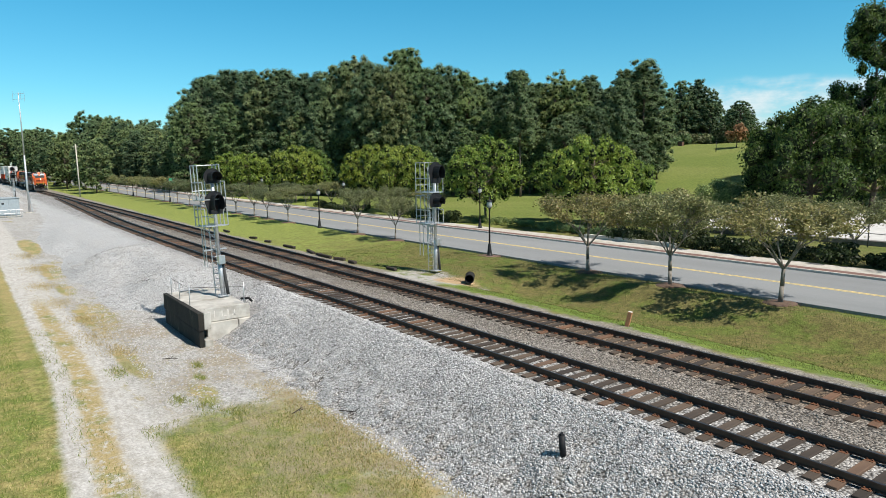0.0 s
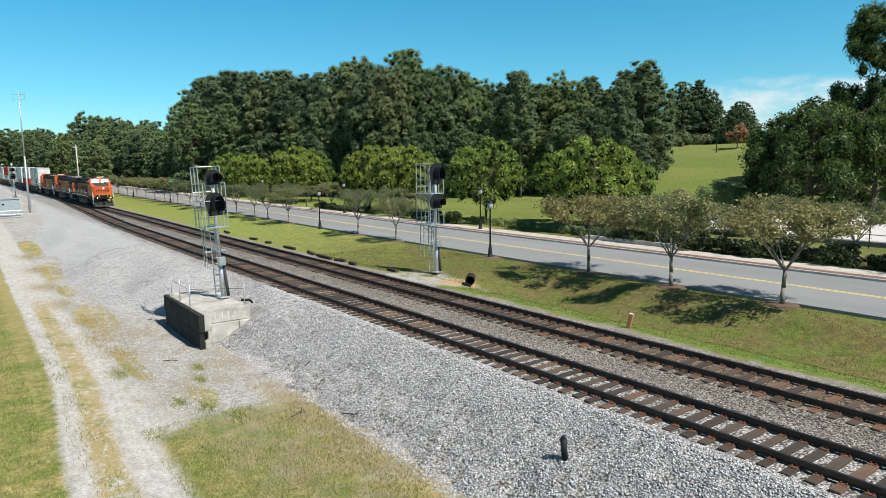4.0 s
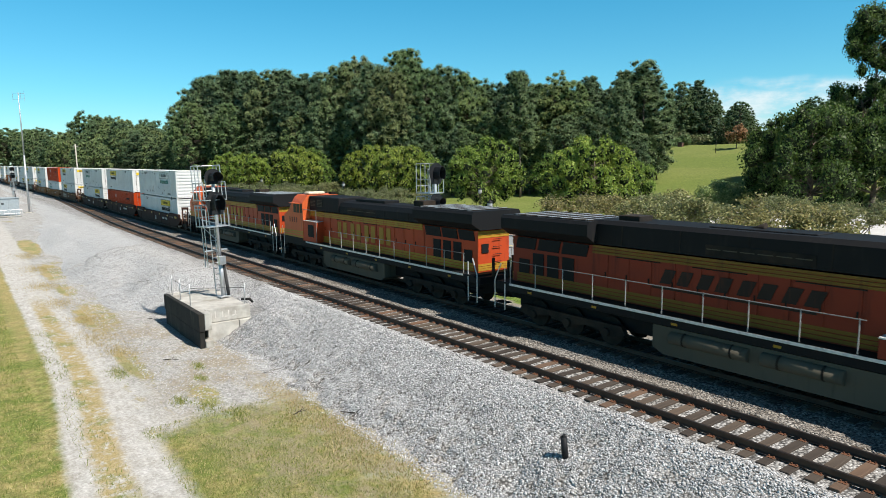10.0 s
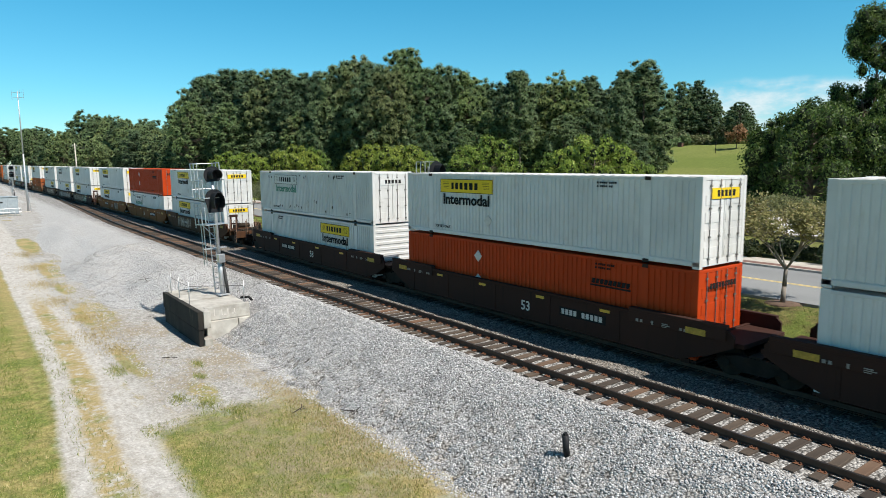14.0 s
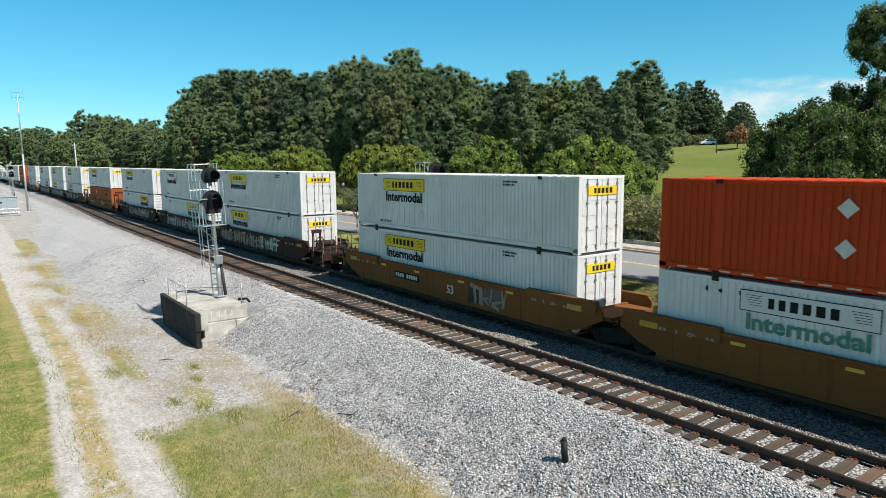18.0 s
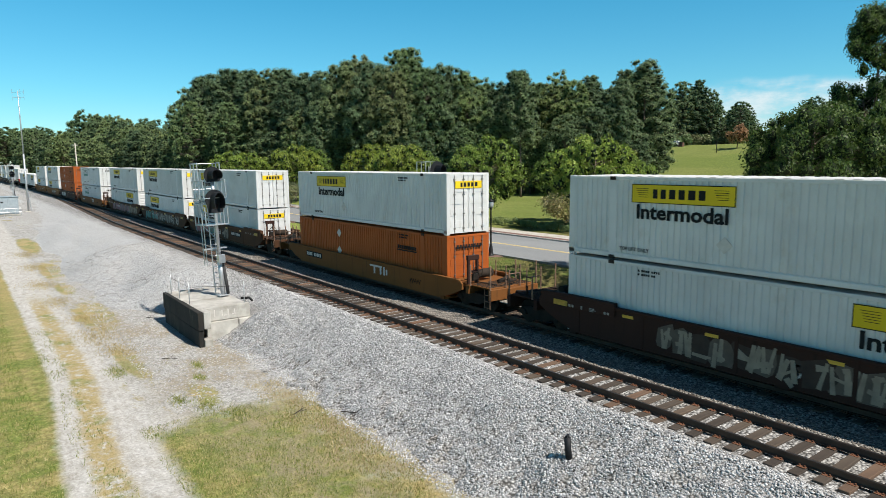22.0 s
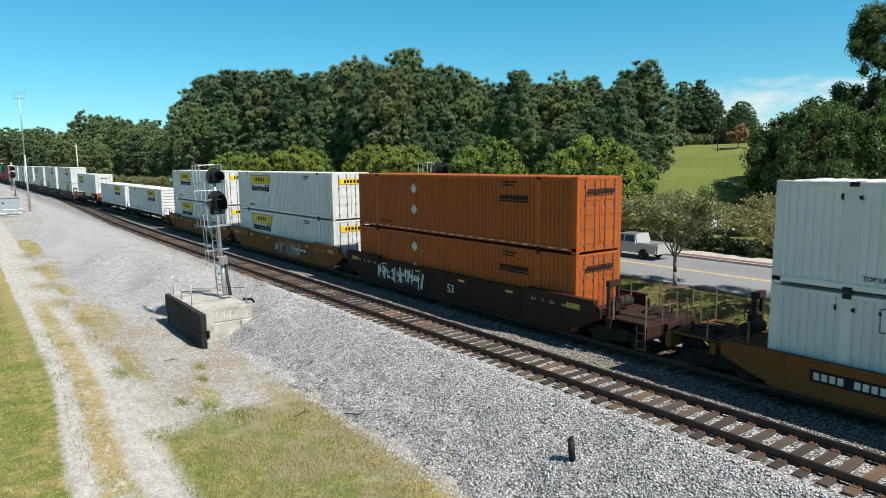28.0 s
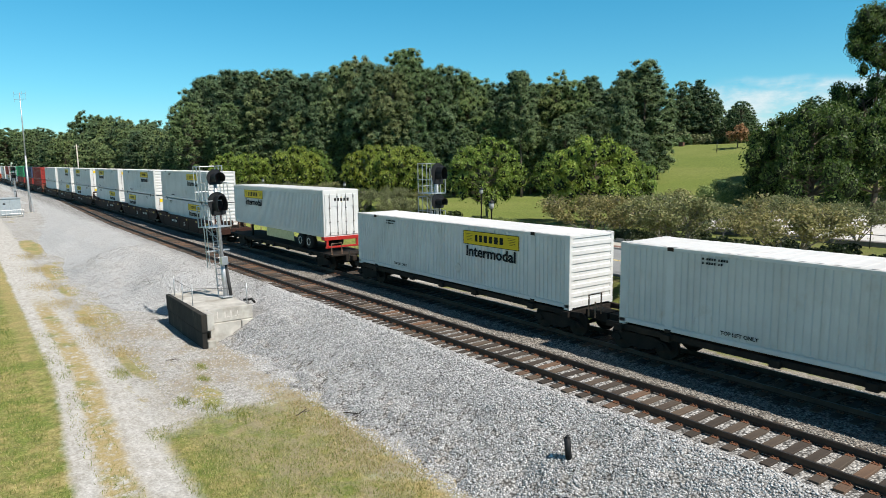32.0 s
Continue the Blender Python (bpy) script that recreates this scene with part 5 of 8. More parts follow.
def logo_block(x, z0, z1, w, lean, y, bar):
    """Two leaning bars side by side that stand in for one sign of the lettering."""
    bm = bmesh.new()
    h = z1 - z0

    def slab(u0, u1, v0, v1):
        prism(bm, [(x + u0 * w + lean * v0, z0 + v0 * h), (x + u1 * w + lean * v0, z0 + v0 * h), (x + u1 * w + lean * v1, z0 + v1 * h), (x + u0 * w + lean * v1, z0 + v1 * h)], y - 0.008, y + 0.008)

    slab(0.0, 0.5 - bar, 0.0, 1.0)
    slab(0.5 + bar, 1.0, 0.0, 1.0)
    return bm


def locomotive(label, leading, gold=False):
    root = thing("locomotive", label, "locomotive", "engines of the train")
    # frame, walkway, tank
    part("frame", boxes((-10.9, 10.3, -1.45, 1.45, 1.32, 1.62), bevel=0.02), LOCO_BLACK, root)
    part("walkway", boxes((-10.6, 7.0, -1.52, 1.52, 1.62, 1.70)), LOCO_BLACK, root)
    for s in (-1, 1):
        part("walkway_edge", boxes((-9.8, 6.6, s * 1.525 - 0.01, s * 1.525 + 0.01, 1.60, 1.69)), SILVER, root, "worn pale walkway edge")
    part("fuel_tank", prism(bmesh.new(), [(-2.9, 0.55), (-2.5, 0.35), (3.9, 0.35), (4.3, 0.55), (4.3, 1.3), (-2.9, 1.3)], -1.42, 1.42), TANK_GREY, root, "dusty grey fuel tank")
    for x0, x1 in ((-2.2, 0.4), (0.8, 3.0)):
        for y in (-1.42, 1.42):
            tank = part("air_reservoir", tubes(((x0, y, 0.98), (x1, y, 0.98), 0.21), seg=12), TANK_GREY, root, "dusty air reservoir")
            for xs in (x0 + 0.5, x1 - 0.5):
                part("strap", tubes(((xs - 0.03, y, 0.98), (xs + 0.03, y, 0.98), 0.225), seg=12), DARK_STEEL, tank)
    # trucks with three axles
    for cx in (-6.9, 7.1):
        bm = bmesh.new()
        for s in (-1, 1):
            prism(bm, [(cx - 2.7, 0.55), (cx - 2.5, 0.85), (cx + 2.5, 0.85), (cx + 2.7, 0.55), (cx + 2.2, 0.40), (cx + 1.0, 0.62), (cx, 0.42), (cx - 1.0, 0.62), (cx - 2.2, 0.40)], s * 1.05 - 0.1, s * 1.05 + 0.1)
            for w in (-1.85, 0, 1.85):
                tube(bm, (cx + w, s * 1.1, 0.53), (cx + w, s * 1.28, 0.53), 0.17, seg=10)
        t = part("truck", bm, DARK_STEEL, root, "grimy three-axle truck")
        for w in (-1.85, 0, 1.85):
            for s in (-1, 1):
                part("wheel", WHEEL, None, t, at=Matrix.Translation((cx + w, s * 0.76, 0.53)) @ Matrix.Diagonal((1.15, -s, 1.15, 1)))
    # long hood: orange flanks, dark crown, yellow stripes
    part("centre_sill", boxes((-10.0, 10.0, -0.7, 0.7, 0.62, 1.33), bevel=0.02), LOCO_BLACK, root)
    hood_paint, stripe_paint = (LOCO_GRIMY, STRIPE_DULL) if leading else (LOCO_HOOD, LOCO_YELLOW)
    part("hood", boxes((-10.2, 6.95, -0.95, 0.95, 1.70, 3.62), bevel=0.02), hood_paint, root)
    crown = [(-0.96, 3.68), (-0.96, 4.42), (-0.80, 4.56), (0.80, 4.56), (0.96, 4.42), (0.96, 3.68)] if leading else [(-0.96, 3.68), (-0.96, 4.12), (-0.82, 4.36), (-0.5, 4.46), (0.5, 4.46), (0.82, 4.36), (0.96, 4.12), (0.96, 3.68)]
    part("hood_top", run_along(crown, -6.2, 6.95), LOCO_BLACK, root, "sooty black hood top")
    for i, x in enumerate((-4.6, -2.3, 0.0, 2.3, 4.6)):
        part("roof_seam", run_along([(-0.97, 3.7), (-0.97, crown[1][1] + 0.005), (0.97, crown[1][1] + 0.005), (0.97, 3.7)], x - 0.02, x + 0.02), DARK_STEEL, root)
    for s in (-1, 1):
        for z in (3.33, 3.44, 3.55):
            part("stripe", boxes((-5.9, 6.9, s * 0.975 - 0.006, s * 0.975 + 0.006, z, z + 0.085)), stripe_paint, root, "yellow stripe")
        for z in (1.76, 1.89, 2.02):
            part("stripe", boxes((-9.9, 6.9, s * 0.975 - 0.006, s * 0.975 + 0.006, z, z + 0.10)), stripe_paint, root, "yellow stripe")
        # engine-room doors
        for i in range(13):
            x = -5.6 + i * 0.92
            bm = boxes((x - 0.41, x + 0.41, s * 0.96 - 0.012, s * 0.96 + 0.012, 2.02, 3.36), bevel=0.004)
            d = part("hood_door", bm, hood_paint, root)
            part("latch", boxes((x + 0.3, x + 0.34, s * 0.985 - 0.015, s * 0.985 + 0.015, 2.5, 2.7)), DARK_STEEL, d)
        # dark louvres in the rear part
        for x in (-9.5, -8.7, -7.9, -7.1):
            part("louvre", boxes((x - 0.3, x + 0.3, s * 0.965 - 0.012, s * 0.965 + 0.012, 2.1, 3.0 if x > -9 else 2.7)), LOCO_BLACK, root, "dark louvre panel")
        # radiator wing
    wing = [(-0.97, 3.66), (-1.47, 3.98), (-1.47, 4.40), (-1.36, 4.52), (1.36, 4.52), (1.47, 4.40), (1.47, 3.98), (0.97, 3.66)]
    part("radiator_housing", run_along(wing, -10.4, -5.75), LOCO_BLACK, root, "wide black radiator wing")
    part("radiator_grille", boxes((-9.9, -5.95, -1.2, 1.2, 4.52, 4.55)), DARK_STEEL, root, "dusty radiator screen")
    for i in range(7):
        part("screen_bar", boxes((-9.8 + i * 0.62, -9.74 + i * 0.62, -1.2, 1.2, 4.55, 4.57)), GALV, root)
    for s in (-1, 1):
        for x0, x1 in ((-10.0, -8.9), (-8.75, -7.6), (-7.45, -6.2)):
            part("radiator_intake", prism(bmesh.new(), [(x0, 3.14), (x1, 3.14), (x1 + 0.12, 3.60), (x0 + 0.12, 3.60)], min(s * 0.94, s * 0.985), max(s * 0.94, s * 0.985)), LOCO_BLACK, root, "dark intake screen")
    # roof gear
    part("exhaust_outlet", boxes((-5.2, -4.3, -0.4, 0.4, 4.42, 4.74), bevel=0.02), DARK_STEEL, root)
    if not leading:
        part("dynamic_brake", boxes((2.9, 6.93, -1.02, 1.02, 3.70, 4.62), bevel=0.05), LOCO_BLACK, root)
        for s in (-1, 1):
            for x0 in (5.0, 5.95):
                g = part("brake_grille", boxes((x0, x0 + 0.8, s * 1.02 - 0.012, s * 1.02 + 0.012, 3.95, 4.45)), DARK_STEEL, root, "louvred brake grille")
                for i in range(5):
                    part("louvre_slat", boxes((x0 + 0.04, x0 + 0.76, s * 1.035 - 0.012, s * 1.035 + 0.012, 3.99 + i * 0.09, 4.02 + i * 0.09)), TANK_GREY, g)
    part("roof_hatch", boxes((-1.6, 1.7, -0.5, 0.5, 4.44, 4.60), bevel=0.02), LOCO_BLACK, root)
    # rear end with stripes and steps
    for z in (3.28, 3.39, 3.50, 1.78, 1.89, 2.0):
        part("stripe", boxes((-10.215, -10.2, -0.95, 0.95, z, z + 0.09)), LOCO_YELLOW, root, "yellow stripe")
    for z in (2.15, 2.5, 2.85, 3.2):
        part("grab_iron", tubes(((-10.28, -0.4, z), (-10.28, 0.1, z), 0.015), seg=6), LOCO_BLACK, root)
    part("rear_badge", prism(bmesh.new(), [(-10.24, 2.6), (-10.24, 3.0), (-10.2, 3.0), (-10.2, 2.6)], 0.35, 0.75), LOCO_BLACK, root)
    # auxiliary cabinet behind the cab
    if leading:
        part("raised_walkway", boxes((3.7, 6.95, -1.5, 1.5, 1.70, 2.22), bevel=0.02), hood_paint, root)
        part("walkway_edge", boxes((3.7, 6.0, -1.51, 1.51, 2.22, 2.26)), SILVER, root, "worn pale walkway edge")
    else:
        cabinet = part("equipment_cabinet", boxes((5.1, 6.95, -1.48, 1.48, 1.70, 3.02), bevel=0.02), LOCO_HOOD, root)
        part("cabinet_top", boxes((5.08, 6.95, -1.49, 1.49, 3.02, 3.05)), SILVER, cabinet)
        for s in (-1, 1):
            part("cabinet_louvre", boxes((5.45, 6.25, s * 1.485 - 0.012, s * 1.485 + 0.012, 2.02, 2.80), bevel=0.004), LOCO_BLACK, cabinet, "dark louvred door")
            part("hoop_rail", tubes(((5.1, s * 1.46, 1.7), (5.1, s * 1.46, 3.75), 0.022), ((5.1, s * 1.46, 3.75), (6.9, s * 1.46, 3.75), 0.022), seg=6), RAIL_GREY, root)
    # cab, and a nose whose face is bent to a low ridge
    bm = bmesh.new()
    hull(bm, [(6.95, 1.5, 1.62), (6.95, 1.5, 4.16), (6.95, 1.12, 4.64), (8.42, 1.12, 4.68), (8.60, 1.30, 4.50), (8.60, 1.5, 4.10), (8.95, 1.5, 3.84), (8.95, 1.5, 1.62)])
    hull(bm, [(8.90, 1.495, 1.62), (8.90, 1.495, 3.76), (8.90, 1.22, 3.90), (10.05, 1.44, 3.22), (10.05, 1.44, 1.62), (10.36, 1.08, 3.30), (10.36, 1.08, 1.62), (10.47, 0.0, 3.36), (10.47, 0.0, 1.62)])
    body = part("cab", bm, LOCO_ORANGE, root, "orange cab with sloping nose")
    bm = bmesh.new()
    hull(bm, [(8.95, 1.16, 3.905), (10.30, 0.95, 3.365), (10.44, 0.0, 3.385), (8.95, 1.16, 3.925), (10.30, 0.95, 3.385), (10.44, 0.0, 3.405)])
    part("nose_top", bm, NOSE_GREY, body, "dark grey anti-glare nose top")
    part("grab_iron", tubes(((9.7, -1.0, 3.68), (9.5, 0.9, 3.76), 0.015), seg=6), LOCO_BLACK, root)
    part("air_conditioner", boxes((7.2, 7.9, -0.3, 0.9, 4.68, 4.86), bevel=0.05), plain("cream_housing", (0.6, 0.55, 0.42), 0.6), root, "cream roof unit")
    part("antenna", boxes((7.1, 7.5, -1.0, -0.7, 4.66, 4.8), bevel=0.02), DARK_STEEL, root)
    # windscreens on the slope
    d = Vector((0.35, 0, -0.66)).normalized()
    nrm = Vector((0.66, 0, 0.35)).normalized()
    for y0, y1 in ((-1.24, -0.16), (0.16, 1.24)):
        bm = bmesh.new()
        c = Vector((8.77, (y0 + y1) / 2, 4.18))
        hw, hh = (y1 - y0) / 2, 0.27
        vs = [bm.verts.new(c + nrm * q + Vector((0, u * hw, 0)) + d * w * hh) for q in (0.012, 0.03) for u, w in ((-0.94, -1), (0.94, -1), (1, 1), (-1, 1))]
        bm.faces.new(vs[4:])
        for i in range(4):
            j = (i + 1) % 4
            bm.faces.new((vs[i], vs[j], vs[4 + j], vs[4 + i]))
        bmesh.ops.recalc_face_normals(bm, faces=bm.faces)
        w = part("windscreen", bm, CAB_GLASS, root, "windscreen glass coloured blue for the reflected sky")
        bm = bmesh.new()
        for (u0, w0), (u1, w1) in (((-0.94, -1), (0.94, -1)), ((0.94, -1), (1, 1)), ((1, 1), (-1, 1)), ((-1, 1), (-0.94, -1))):
            tube(bm, c + nrm * 0.03 + Vector((0, u0 * hw, 0)) + d * w0 * hh, c + nrm * 0.03 + Vector((0, u1 * hw, 0)) + d * w1 * hh, 0.028, seg=6)
        part("window_frame", bm, LOCO_BLACK, w)
        ym = (y0 + y1) / 2
        nb = part("number_board", prism(bmesh.new(), [(8.40, 4.55), (8.62, 4.48), (8.68, 4.66), (8.44, 4.74)], ym - 0.36, ym + 0.36), LOCO_BLACK, root, "dark number board with pale bars")
        for i in range(4):
            part("number_mark", boxes((8.655, 8.675, ym - 0.26 + i * 0.14, ym - 0.16 + i * 0.14, 4.52, 4.63)), INK_PALE, nb)
    for s in (-1, 1):
        for x0, x1 in ((7.06, 7.34), (7.46, 7.88), (7.94, 8.36)):
            w = part("side_window", boxes((x0, x1, s * 1.5 - 0.012, s * 1.5 + 0.012, 3.50, 4.08)), SIDE_GLASS, root, "dark cab side window")
        part("sunshade", prism(bmesh.new(), [(7.3, 4.11), (8.45, 4.11), (8.45, 4.15), (7.3, 4.15)], min(s * 1.40, s * 1.80), max(s * 1.40, s * 1.80)), LOCO_ORANGE, root)
        for i in range(4):
            part("number_mark", boxes((7.85 + i * 0.36, 7.96 + i * 0.36, s * 1.503 - 0.006, s * 1.503 + 0.006, 2.84, 3.18)), LOGO_DARK, root, "dark bar in place of a number")
        part("stripe", boxes((7.0, 10.02, s * 1.505 - 0.006, s * 1.505 + 0.006, 1.86, 1.96)), LOCO_YELLOW, root, "dirty yellow stripe")
        if not leading:
            for z in (2.06, 2.20):
                part("stripe", boxes((7.0, 10.02, s * 1.505 - 0.006, s * 1.505 + 0.006, z, z + 0.09)), LOCO_YELLOW, root, "dirty yellow stripe")
        part("skirt_band", boxes((7.0, 10.02, s * 1.505 - 0.006, s * 1.505 + 0.006, 1.62, 1.85)), LOCO_BLACK, root, "sooty black band")
        # bars in place of the lettering on the hood
        y = s * 0.988
        if gold:
            for i in range(4):
                part("logo_mark", logo_block(-2.9 + i * 1.62, 2.26, 3.18, 1.15, 0.0, y, 0.12), LOGO_GOLD, root, "gold bars in place of lettering")
        else:
            part("logo_mark", boxes((-3.3, 2.0, y - 0.006, y + 0.006, 2.42, 2.50)), LOGO_DARK, root, "long thin bar under the slanted blocks")
            for i in range(4):
                part("logo_mark", logo_block(-3.0 + i * 1.34, 2.62, 3.10, 1.04, 0.2, y, 0.10), LOGO_DARK, root, "slanted dark bars in place of lettering")
    # marks that follow the two planes of the nose
    for s in (-1, 1):
        face = Matrix.Translation((10.475, 0, 0)) @ Matrix.Rotation(-s * 0.1015, 4, "Z")
        part("stripe", boxes((-0.006, 0.008, min(0, s * 1.08), max(0, s * 1.08), 1.96, 2.06)), LOCO_YELLOW, root, "yellow stripe", at=face @ Matrix.Rotation(2 * s * 0.1015, 4, "Z"))
        part("skirt_band", boxes((-0.006, 0.006, min(0, s * 1.08), max(0, s * 1.08), 1.62, 1.95)), LOCO_BLACK, root, "sooty black band", at=face @ Matrix.Rotation(2 * s * 0.1015, 4, "Z"))
        for i in range(4):
            y0 = (-0.98 if s < 0 else 0.06) + i * 0.235
            bm = bmesh.new()
            vs = [bm.verts.new((x, yy, zz)) for x in (-0.004, 0.010) for yy, zz in ((y0, 2.58), (y0 + 0.12, 2.58), (y0 + 0.21, 2.86), (y0 + 0.09, 2.86))]
            bm.faces.new(vs[4:])
            for a in range(4):
                b = (a + 1) % 4
                bm.faces.new((vs[a], vs[b], vs[4 + b], vs[4 + a]))
            part("logo_mark", bm, LOCO_BLACK, root, at=face @ Matrix.Rotation(2 * s * 0.1015, 4, "Z"))
        part("logo_mark", boxes((-0.004, 0.008, min(s * 0.05, s * 1.0), max(s * 0.05, s * 1.0), 2.44, 2.51)), LOCO_BLACK, root, at=face @ Matrix.Rotation(2 * s * 0.1015, 4, "Z"))
    nose_turn = Matrix.Translation((10.475, 0, 0)) @ Matrix.Rotation(0.1015, 4, "Z")
    part("nose_door", boxes((-0.02, 0.006, 0.38, 1.0, 2.10, 3.20), bevel=0.004), LOCO_ORANGE, root, at=nose_turn)
    part("door_window", boxes((0.0, 0.016, 0.58, 0.80, 2.92, 3.14), bevel=0.003), CAB_GLASS, root, at=nose_turn)
    # front platform, steps, plow, coupler, lights
    part("front_platform", boxes((10.2, 10.95, -1.0, 1.0, 1.4, 1.62), bevel=0.02), LOCO_BLACK, root)
    bm = bmesh.new()
    rings = []
    for y, dx in ((-1.38, -0.22), (-0.75, 0.0), (0.0, 0.14), (0.75, 0.0), (1.38, -0.22)):
        rings.append([bm.verts.new((x + dx, y, z)) for x, z in ((10.72, 0.14), (11.12, 0.14), (11.0, 0.42), (10.93, 0.66), (10.95, 0.88), (10.72, 0.88))])
    for p, q in zip(rings, rings[1:]):
        for i in range(6):
            j = (i + 1) % 6
            bm.faces.new((p[i], p[j], q[j], q[i]))
    bm.faces.new(rings[0])
    bm.faces.new(rings[-1])
    bmesh.ops.recalc_face_normals(bm, faces=bm.faces)
    part("plow", bm, PLOW_STEEL, root, "dark steel snow plow")
    for i, (y, z, q) in enumerate(((-0.62, 1.25, 0.12), (-0.35, 1.18, 0.1), (0.4, 1.22, 0.13), (0.68, 1.1, 0.09), (-0.9, 1.12, 0.08))):
        part("pilot_fitting", tubes(((10.8, y, z), (11.02, y, z), q, q * 0.7), seg=9), DARK_STEEL, root)
    for y in (-1.1, 1.1):
        part("step_side", boxes((10.3, 10.86, y - 0.03, y + 0.03, 0.35, 1.5), bevel=0.01), LOCO_BLACK, root)
    part("coupler", COUPLER, None, root, at=(10.85, 0, 0.0))
    part("coupler", COUPLER, None, root, at=Matrix.Translation((-10.85, 0, 0.0)) @ Matrix.Rotation(math.pi, 4, "Z"))
    for y in (-0.85, -0.5, 0.5, 0.85):
        part("air_hose", tubes(((10.95, y, 1.05), (11.12, y + 0.04, 0.75), 0.03), ((11.12, y + 0.04, 0.75), (11.1, y + 0.1, 0.45), 0.03), seg=6), RUBBER, root)
    for y in (-0.95, 0.95):
        part("ditch_light", tubes(((10.9, y, 1.55), (11.0, y, 1.55), 0.085), seg=12), HEADLIGHT if leading else LOCO_BLACK, root, "round ditch light")
    part("headlight_plate", boxes((10.40, 10.49, -0.02, 0.22, 2.90, 3.24), bevel=0.006), SILVER, root, "bright headlight plate")
    for z in (2.98, 3.15):
        part("headlight", tubes(((10.48, 0.1, z), (10.51, 0.1, z), 0.065), seg=12), HEADLIGHT if leading else LOCO_BLACK, root, "round headlight")
    for ex in (-1, 1):
        for s in (-1, 1):
            bm = boxes(*[(ex * 10.45 - 0.32, ex * 10.45 + 0.32, s * 1.28 - 0.2, s * 1.28 + 0.2, z, z + 0.04) for z in (0.45, 0.75, 1.05, 1.35)])
            part("step", bm, LOCO_BLACK, root)
            x = ex * 10.75
            part("grab_rail", tubes(((x, s * 1.48, 0.5), (x, s * 1.48, 1.75), 0.025), ((x, s * 1.48, 1.75), (x - ex * 0.35, s * 1.45, 2.45), 0.025), ((x - ex * 0.62, s * 1.48, 0.5), (x - ex * 0.62, s * 1.48, 2.3), 0.025), seg=6), SILVER, root, "bright grab rail")
        for y in (-0.6, 0.6):
            part("gate_post", boxes((ex * 10.85 - 0.04, ex * 10.85 + 0.04, y - 0.06, y + 0.06, 1.6, 2.45)), LOCO_YELLOW if ex > 0 else DARK_STEEL, root)
    for s in (-1, 1):
        bars = [((-9.9, s * 1.48, 2.62), (3.4, s * 1.48, 2.62), 0.018)]
        part("handrail", tubes(*bars, seg=6), RAIL_GREY, root, "dull grey handrail")
        for i in range(5):
            x = -8.8 + i * 3.3
            part("reflector", boxes((x, x + 0.22, s * 1.456 - 0.006, s * 1.456 + 0.006, 1.40, 1.48)), LOCO_YELLOW, root, "small yellow reflector")
        for x in (-3.9, -0.9, 2.3):
            part("hood_hinge_rail", boxes((x - 0.9, x + 0.9, s * 1.0 - 0.012, s * 1.0 + 0.012, 3.28, 3.31)), DARK_STEEL, root)
        part("vent_screen", boxes((-1.4, 1.9, s * 0.97 - 0.01, s * 0.97 + 0.01, 3.74, 4.08), bevel=0.004), DARK_STEEL, root, "dark vent screen")
        for i in range(6):
            part("vent_slat", boxes((-1.35 + i * 0.54, -0.9 + i * 0.54, s * 0.985 - 0.01, s * 0.985 + 0.01, 3.92, 3.95)), TANK_GREY, root)
        for i in range(10):
            x = -9.8 + i * 1.45
            part("stanchion", tubes(((x, s * 1.48, 1.65), (x, s * 1.48, 2.64), 0.018), seg=6), POST_GREY, root, "pale handrail post")
    if leading:
        part("horn", tubes(((-0.5, 0.2, 4.55), (-0.1, 0.2, 4.68), 0.05, 0.09), ((-0.5, 0.0, 4.55), (-0.05, 0.0, 4.66), 0.05, 0.08), seg=8), DARK_STEEL, root)
    return root


for i, (lead, lab) in enumerate(((True, "orange and black diesel locomotive, lights on, cab leading"), (False, "weathered orange locomotive with black hood, hood leading"), (False, "dirty orange and black locomotive running hood first"))):
    lo = locomotive(lab, lead, gold=i > 0)
    lo["turned"] = 0 if lead else 1
    MOVERS.append((lo, (10.75, 33.45, 55.75)[i], 7.0, 0.0))

# ---- signals, retaining box and small things beside the track ----
def round_plate(bm, r, flat, x0, x1, z0=0.0):
    """Target plate facing +x: a disc whose lower edge is cut or drawn down to flat."""
    pts = []
    for i in range(25):
        a = radians(-30 + 240 * i / 24)
        pts.append((r * math.cos(a), r * math.sin(a)))
    pts += [(-r * 0.72, -flat), (r * 0.72, -flat)] if flat > r * 0.6 else []
    va = [bm.verts.new((x0, y, z0 + z)) for y, z in pts]
    vb = [bm.verts.new((x1, y, z0 + z)) for y, z in pts]
    n = len(pts)
    for i in range(n):
        j = (i + 1) % n
        bm.faces.new((va[i], va[j], vb[j], vb[i]))
    bm.faces.new(va[::-1])
    bm.faces.new(vb)
    bmesh.ops.recalc_face_normals(bm, faces=bm.faces)
    return bm


